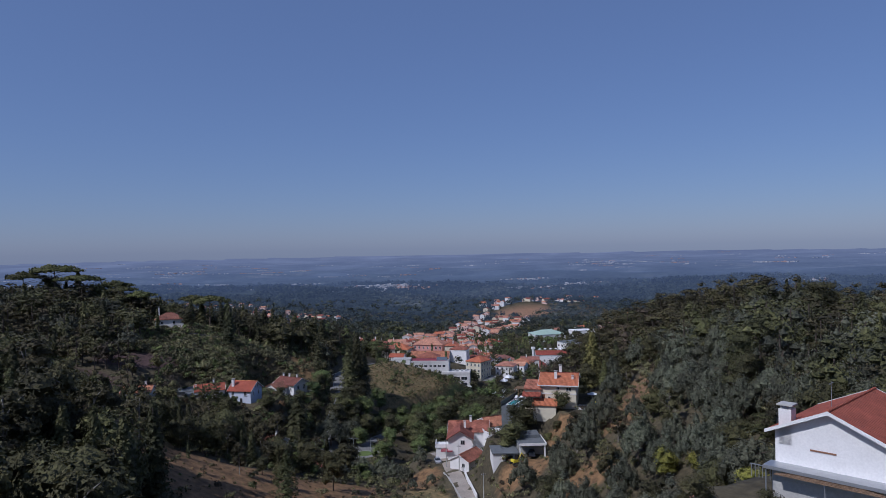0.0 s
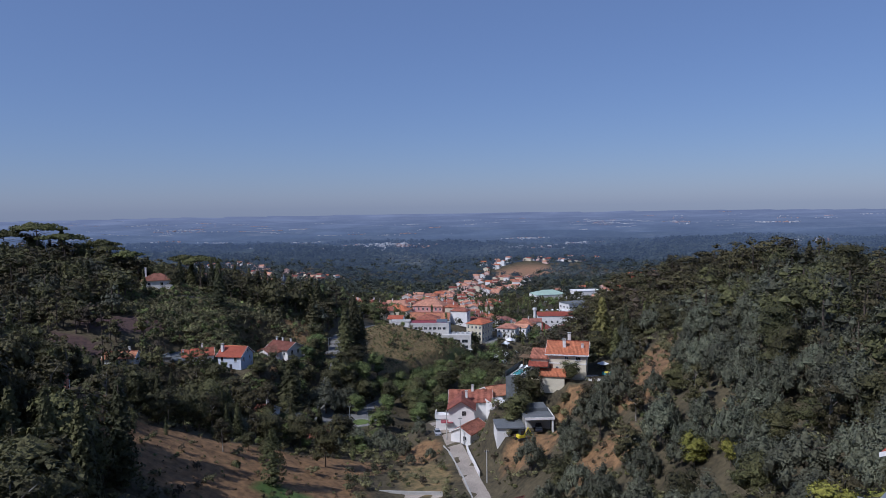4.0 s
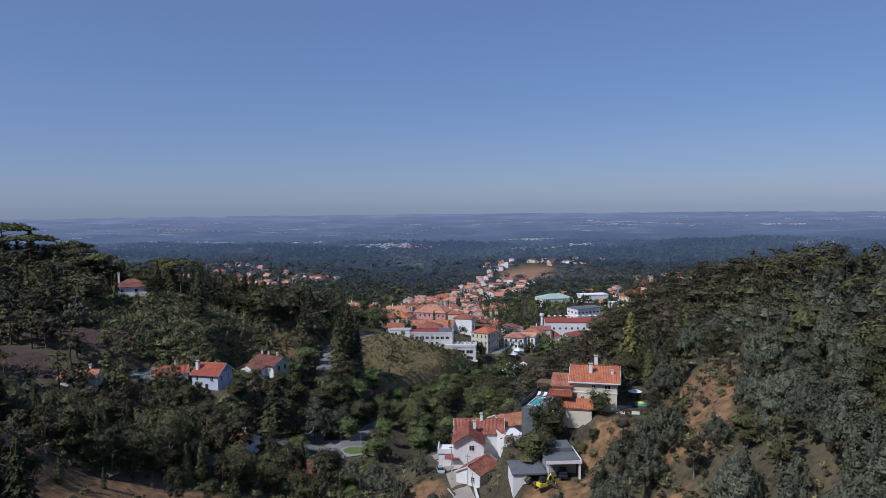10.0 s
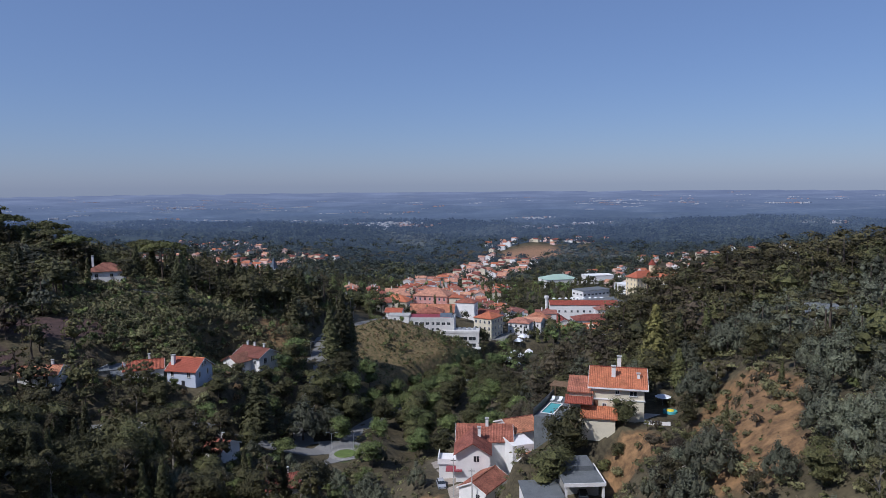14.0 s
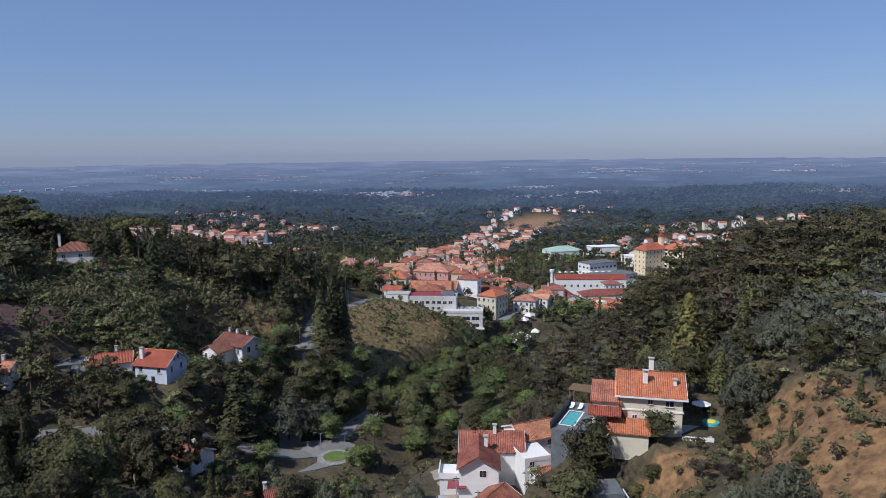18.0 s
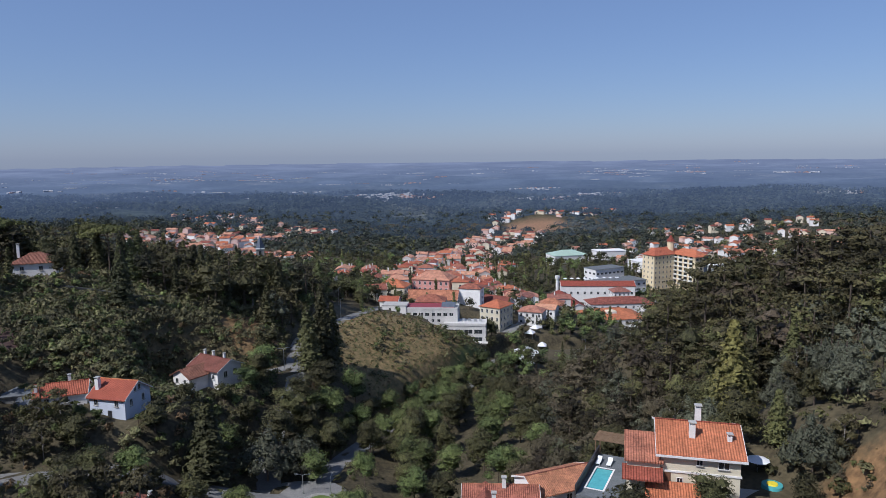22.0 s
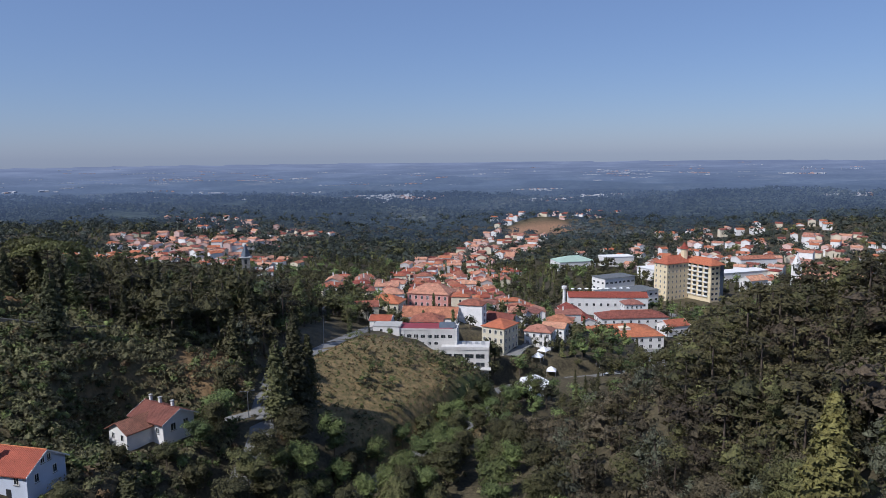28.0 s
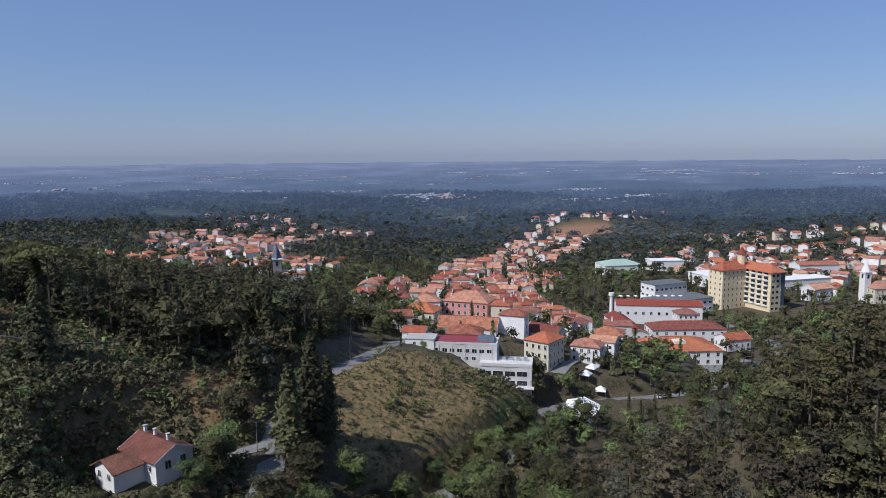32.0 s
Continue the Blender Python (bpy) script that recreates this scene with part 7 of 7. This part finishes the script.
gx, gy = np.meshgrid(np.arange(-112, -26, 2.6), np.arange(222, 312, 2.6))
gx, gy = (gx + WOODS.uniform(-1.2, 1.2, gx.shape)).ravel(), (gy + WOODS.uniform(-1.2, 1.2, gy.shape)).ravel()
keep = rough_corner(gx, gy)
woodland("scrub", (gx[keep], gy[keep]), [("shrub", 0.45), ("garden", 0.2), ("weeds", 0.2), ("straw", 0.15)], 29, 2.6, 1.9, WOODS, "rough bushes and tall grass round the houses", low=0.4, high=1.7)
woodland("scrub", scatter(20, 70, 140, 212, 2.5, WOODS, lambda x, y: (bare_soil(x, y) > 0.25) & (WOODS.random(x.shape) < 0.42)), [("shrub", 0.4), ("rust", 0.3), ("broad", 0.3)], 64, 1.5, 2.2, WOODS, "dry and green bushes on the red-brown slope", low=0.4, high=1.5)
woodland("park_trees", scatter(16, 110, 350, 480, 8.0, WOODS, lambda x, y: open_ground(x, y)), [("broad", 0.45), ("garden", 0.40), ("conifer", 0.15)], 420, 0.42, 9, WOODS, "leafy trees of the town park")
woodland("town_trees", scatter(-420, 520, 430, 900, 10.5, WOODS, lambda x, y: (x > -0.74 * y) & (x < 0.66 * y)), [("broad", 0.62), ("garden", 0.18), ("conifer", 0.2)], 90, 1.05, 10, WOODS, "dark trees between the houses of the town")
def fields_far(x, y):
    """Clearings of villages and fields on the far hills."""
    return np.maximum.reduce([region(x, y, -240, 2020, 170, 80), region(x, y, -640, 2130, 260, 60), region(x, y, 340, 2130, 170, 80), region(x, y, 230, 1980, 60, 40), region(x, y, -900, 1750, 90, 40), region(x, y, 900, 1800, 80, 40)])


def far_wood(x, y):
    gaps = np.sin(x * 0.011 + 2 * np.sin(y * 0.004)) * np.sin(y * 0.009 + x * 0.003) < 0.86
    return (np.abs(x) < y * 0.78) & (region(x, y, 138, 1400, 64, 62) < 0.3) & gaps


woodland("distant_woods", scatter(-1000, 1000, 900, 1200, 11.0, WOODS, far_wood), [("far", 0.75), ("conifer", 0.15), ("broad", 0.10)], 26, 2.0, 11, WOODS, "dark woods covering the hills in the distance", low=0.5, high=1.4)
# Trees in this material glow with the same painted haze as the backdrop.
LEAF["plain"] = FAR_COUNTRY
woodland("distant_woods", scatter(-1200, 1200, 1200, 1600, 11.5, WOODS, lambda x, y: far_wood(x, y) & (np.hypot(x, y - 100) < 1480)), [("far", 0.35), ("plain", 0.65)], 22, 2.2, 11, WOODS, "dark woods on the far side of the town, partly with painted haze", low=0.5, high=1.4)
woodland("distant_woods", scatter(-1750, 1750, 1300, 2350, 17.0, WOODS, lambda x, y: far_wood(x, y) & (np.hypot(x, y - 100) > 1470) & (np.hypot(x, y - 100) < 2250 + 120 * np.sin(x * 0.006)) & (fields_far(x, y) < 0.5)), [("plain", 1.0)], 14, 3.2, 14, WOODS, "woods with painted blue haze rolling over the farthest hills", low=0.5, high=1.3)
woodland("woodland", scatter(-120, 8, -60, 84, 8.0, WOODS), [("gum", 0.4), ("broad", 0.4), ("grey", 0.2)], 60, 1.1, 10, WOODS, "mixed wood on the hillside below the viewpoint")
woodland("woodland", scatter(8, 200, -60, 36, 8.0, WOODS), [("gum", 0.4), ("broad", 0.4), ("grey", 0.2)], 60, 1.1, 9, WOODS, "mixed wood on the hillside behind the white house")
woodland("undergrowth", scatter(-100, 75, 84, 345, 3.0, WOODS, lambda x, y: (bare_soil(x, y) < 0.35) & (dry_grass(x, y) < 0.3) & (lawn(x, y) < 0.3) & ((y < 266) | (x < -58) | (x > 30) | (WOODS.random(x.shape) < 0.35))), [("shrub", 0.45), ("broad", 0.45), ("rust", 0.1)], 22, 2.0, 1.8, WOODS, "low undergrowth between the trees", low=0.4, high=1.5)


# ---- the square, lamps, cars ----
def paved(name, cx, cy, rx, ry, turn, z, mat, label, n=36, category="pavement"):
    """An oval paved surface with a stone kerb."""
    c, s = math.cos(radians(turn)), math.sin(radians(turn))
    ring = [(rx * math.cos(k * math.tau / n) * (1 + 0.05 * math.sin(3 * k)), ry * math.sin(k * math.tau / n)) for k in range(n)]
    top = [(cx + u * c - v * s, cy + u * s + v * c, z) for u, v in ring]
    low = [(x, y, z - 1.2) for x, y, _ in top]
    faces = [tuple(range(n))] + [(k, n + k, n + (k + 1) % n, (k + 1) % n) for k in range(n)]
    return tagged(new(name, mesh_of(name, top + low, faces, mat)), label, category, kind="structure")


paved("square", -40, 260, 15, 9, 20, -3.93, ASPHALT, "pale grey asphalt square shaded by trees")
paved("car_park", 47, 418, 12, 7, 15, -17.9, ASPHALT, "grey asphalt car park beside the town park")
island = thing("traffic_island", pose(-31, 259.5, -3.93), "round grassy traffic island with a stone kerb", "traffic island")
part("kerb", join_data(cylinder_data(3.4, 3.3, 0, 0.18, 24), cylinder_data(4.6, 4.6, -0.1, 0.02, 24)), STONE, island)
part("grass", cylinder_data(3.1, 2.9, 0.18, 0.3, 24), material("mown_grass", (0.11, 0.15, 0.04), spread=0.3, scale=0.8, fine=6), island)


def street_lamp(x, y, h, turn, z=None, arms=2):
    ob = thing("street_lamp", pose(x, y, ground_at(x, y) if z is None else z, 0, 0, turn), "slim grey steel street lamp with curved arms beside the road", "lamp", "street lamps")
    part("base", cylinder_data(0.16, 0.14, -0.3, 0.7, 8), METAL, ob)
    part("pole", cylinder_data(0.09, 0.055, 0.7, h, 8), METAL, ob)
    for k in range(arms):
        s = 1 if k == 0 else -1
        arm = part("arm", tube_data([(0, 0, h - 0.2), (s * 0.5, 0, h + 0.12), (s * 1.3, 0, h + 0.2)], 0.045, 0.035, 6), METAL, ob)
        part("lamp_head", box_data(s * 1.2 if s > 0 else -1.8, 1.8 if s > 0 else s * 1.2, -0.14, 0.14, h + 0.13, h + 0.26), GREY_SHEET, arm)
    return ob


street_lamp(-51.5, 311.5, 6.8, 20)
street_lamp(-47.5, 384, 7.5, 60, arms=1)
street_lamp(-52.5, 408, 7.5, 60, arms=1)
street_lamp(-35.5, 263.5, 4.6, 0, -3.93)
street_lamp(-29, 262.5, 4.6, 80, -3.93, 1)
street_lamp(-50.5, 340, 7, 40, arms=1)
street_lamp(58, 430, 7, 0, arms=2)
street_lamp(76, 452, 7, 30, arms=2)


def utility_pole(x, y, h):
    ob = thing("utility_pole", pose(x, y, ground_at(x, y)), "plain concrete utility pole beside the lane", "pole", "utility poles")
    part("pole", cylinder_data(0.16, 0.09, -0.5, h, 8), CONCRETE, ob)
    part("crossarm", box_data(-0.6, 0.6, -0.05, 0.05, h - 0.5, h - 0.38), DARK_METAL, ob)
    for u in (-0.5, 0.5):
        part("insulator", cylinder_data(0.05, 0.03, h - 0.38, h - 0.2, 6, u), WHITE, ob)
    return ob


utility_pole(10.0, 178, 8)
utility_pole(0.2, 211.5, 8.5)
utility_pole(4.0, 207, 8)
PAINT = [material("car_paint_" + n, c, rough=0.25, metal=0.4, spread=0.03, scale=1, fine=20, bump=0, specular=0.6) for n, c in (("silver", (0.55, 0.56, 0.58)), ("dark", (0.03, 0.035, 0.045)), ("white", (0.75, 0.75, 0.74)), ("red", (0.35, 0.04, 0.03)))]
TYRE = material("tyre_rubber", (0.02, 0.02, 0.02), rough=0.9, spread=0.1, scale=4, fine=30)


def car(x, y, z, turn, k):
    words = ("silver", "dark blue-black", "white", "red")[k]
    ob = thing("car", pose(x, y, z, 0, 0, turn), "%s hatchback parked at the roadside" % words, "car", "parked cars")
    side = [(-2.05, 0.35), (-2.1, 0.75), (-1.95, 0.95), (-0.95, 1.02), (-0.45, 1.02), (0.9, 1.02), (1.95, 0.92), (2.08, 0.6), (2.0, 0.35)]
    v = [(u, -0.85, q) for u, q in side] + [(u, 0.85, q) for u, q in side]
    n = len(side)
    f = [tuple(range(n)), tuple(range(2 * n - 1, n - 1, -1))] + [(i, n + i, n + (i + 1) % n, (i + 1) % n) for i in range(n)]
    part("body", (v, f), PAINT[k], ob)
    cabin = [(-1.0, -0.8, 1.0), (1.75, -0.8, 0.97), (1.75, 0.8, 0.97), (-1.0, 0.8, 1.0), (-0.35, -0.62, 1.46), (1.25, -0.62, 1.46), (1.25, 0.62, 1.46), (-0.35, 0.62, 1.46)]
    part("windows", (cabin, [(3, 2, 1, 0), (4, 5, 6, 7), (0, 1, 5, 4), (1, 2, 6, 5), (2, 3, 7, 6), (3, 0, 4, 7)]), GLASS, ob)
    part("roof", box_data(-0.38, 1.28, -0.64, 0.64, 1.45, 1.5), PAINT[k], ob)
    for u in (-1.3, 1.3):
        for w in (-0.82, 0.82):
            wheel = cylinder_data(0.31, 0.31, -0.1, 0.1, 12)
            part("wheel", ([(p[0] + u, p[2] + w, p[1] + 0.31) for p in wheel[0]], wheel[1]), TYRE, ob)
    for w in (-0.6, 0.6):
        part("headlight", box_data(-2.12, -2.02, w - 0.18, w + 0.18, 0.66, 0.8), GLASS, ob)
    return ob


car(-2.6, 217, 5.75, 100, 0)
car(23.5, 189.6, 15.7, 85, 1)
for x, y, turn, k in ((48, 414, 10, 1), (42, 420, 15, 2), (52, 421, 100, 0), (38, 413, 80, 0), (56, 416, 95, 3), (62, 436, 40, 2), (70, 447, 50, 1), (80, 455, 55, 0), (88, 468, 60, 2)):
    car(x, y, ground_at(x, y) + 0.15 if y > 425 else -17.88, turn, k)
car(-99, 236, ground_at(-99, 236) + 0.15, 30, 2)
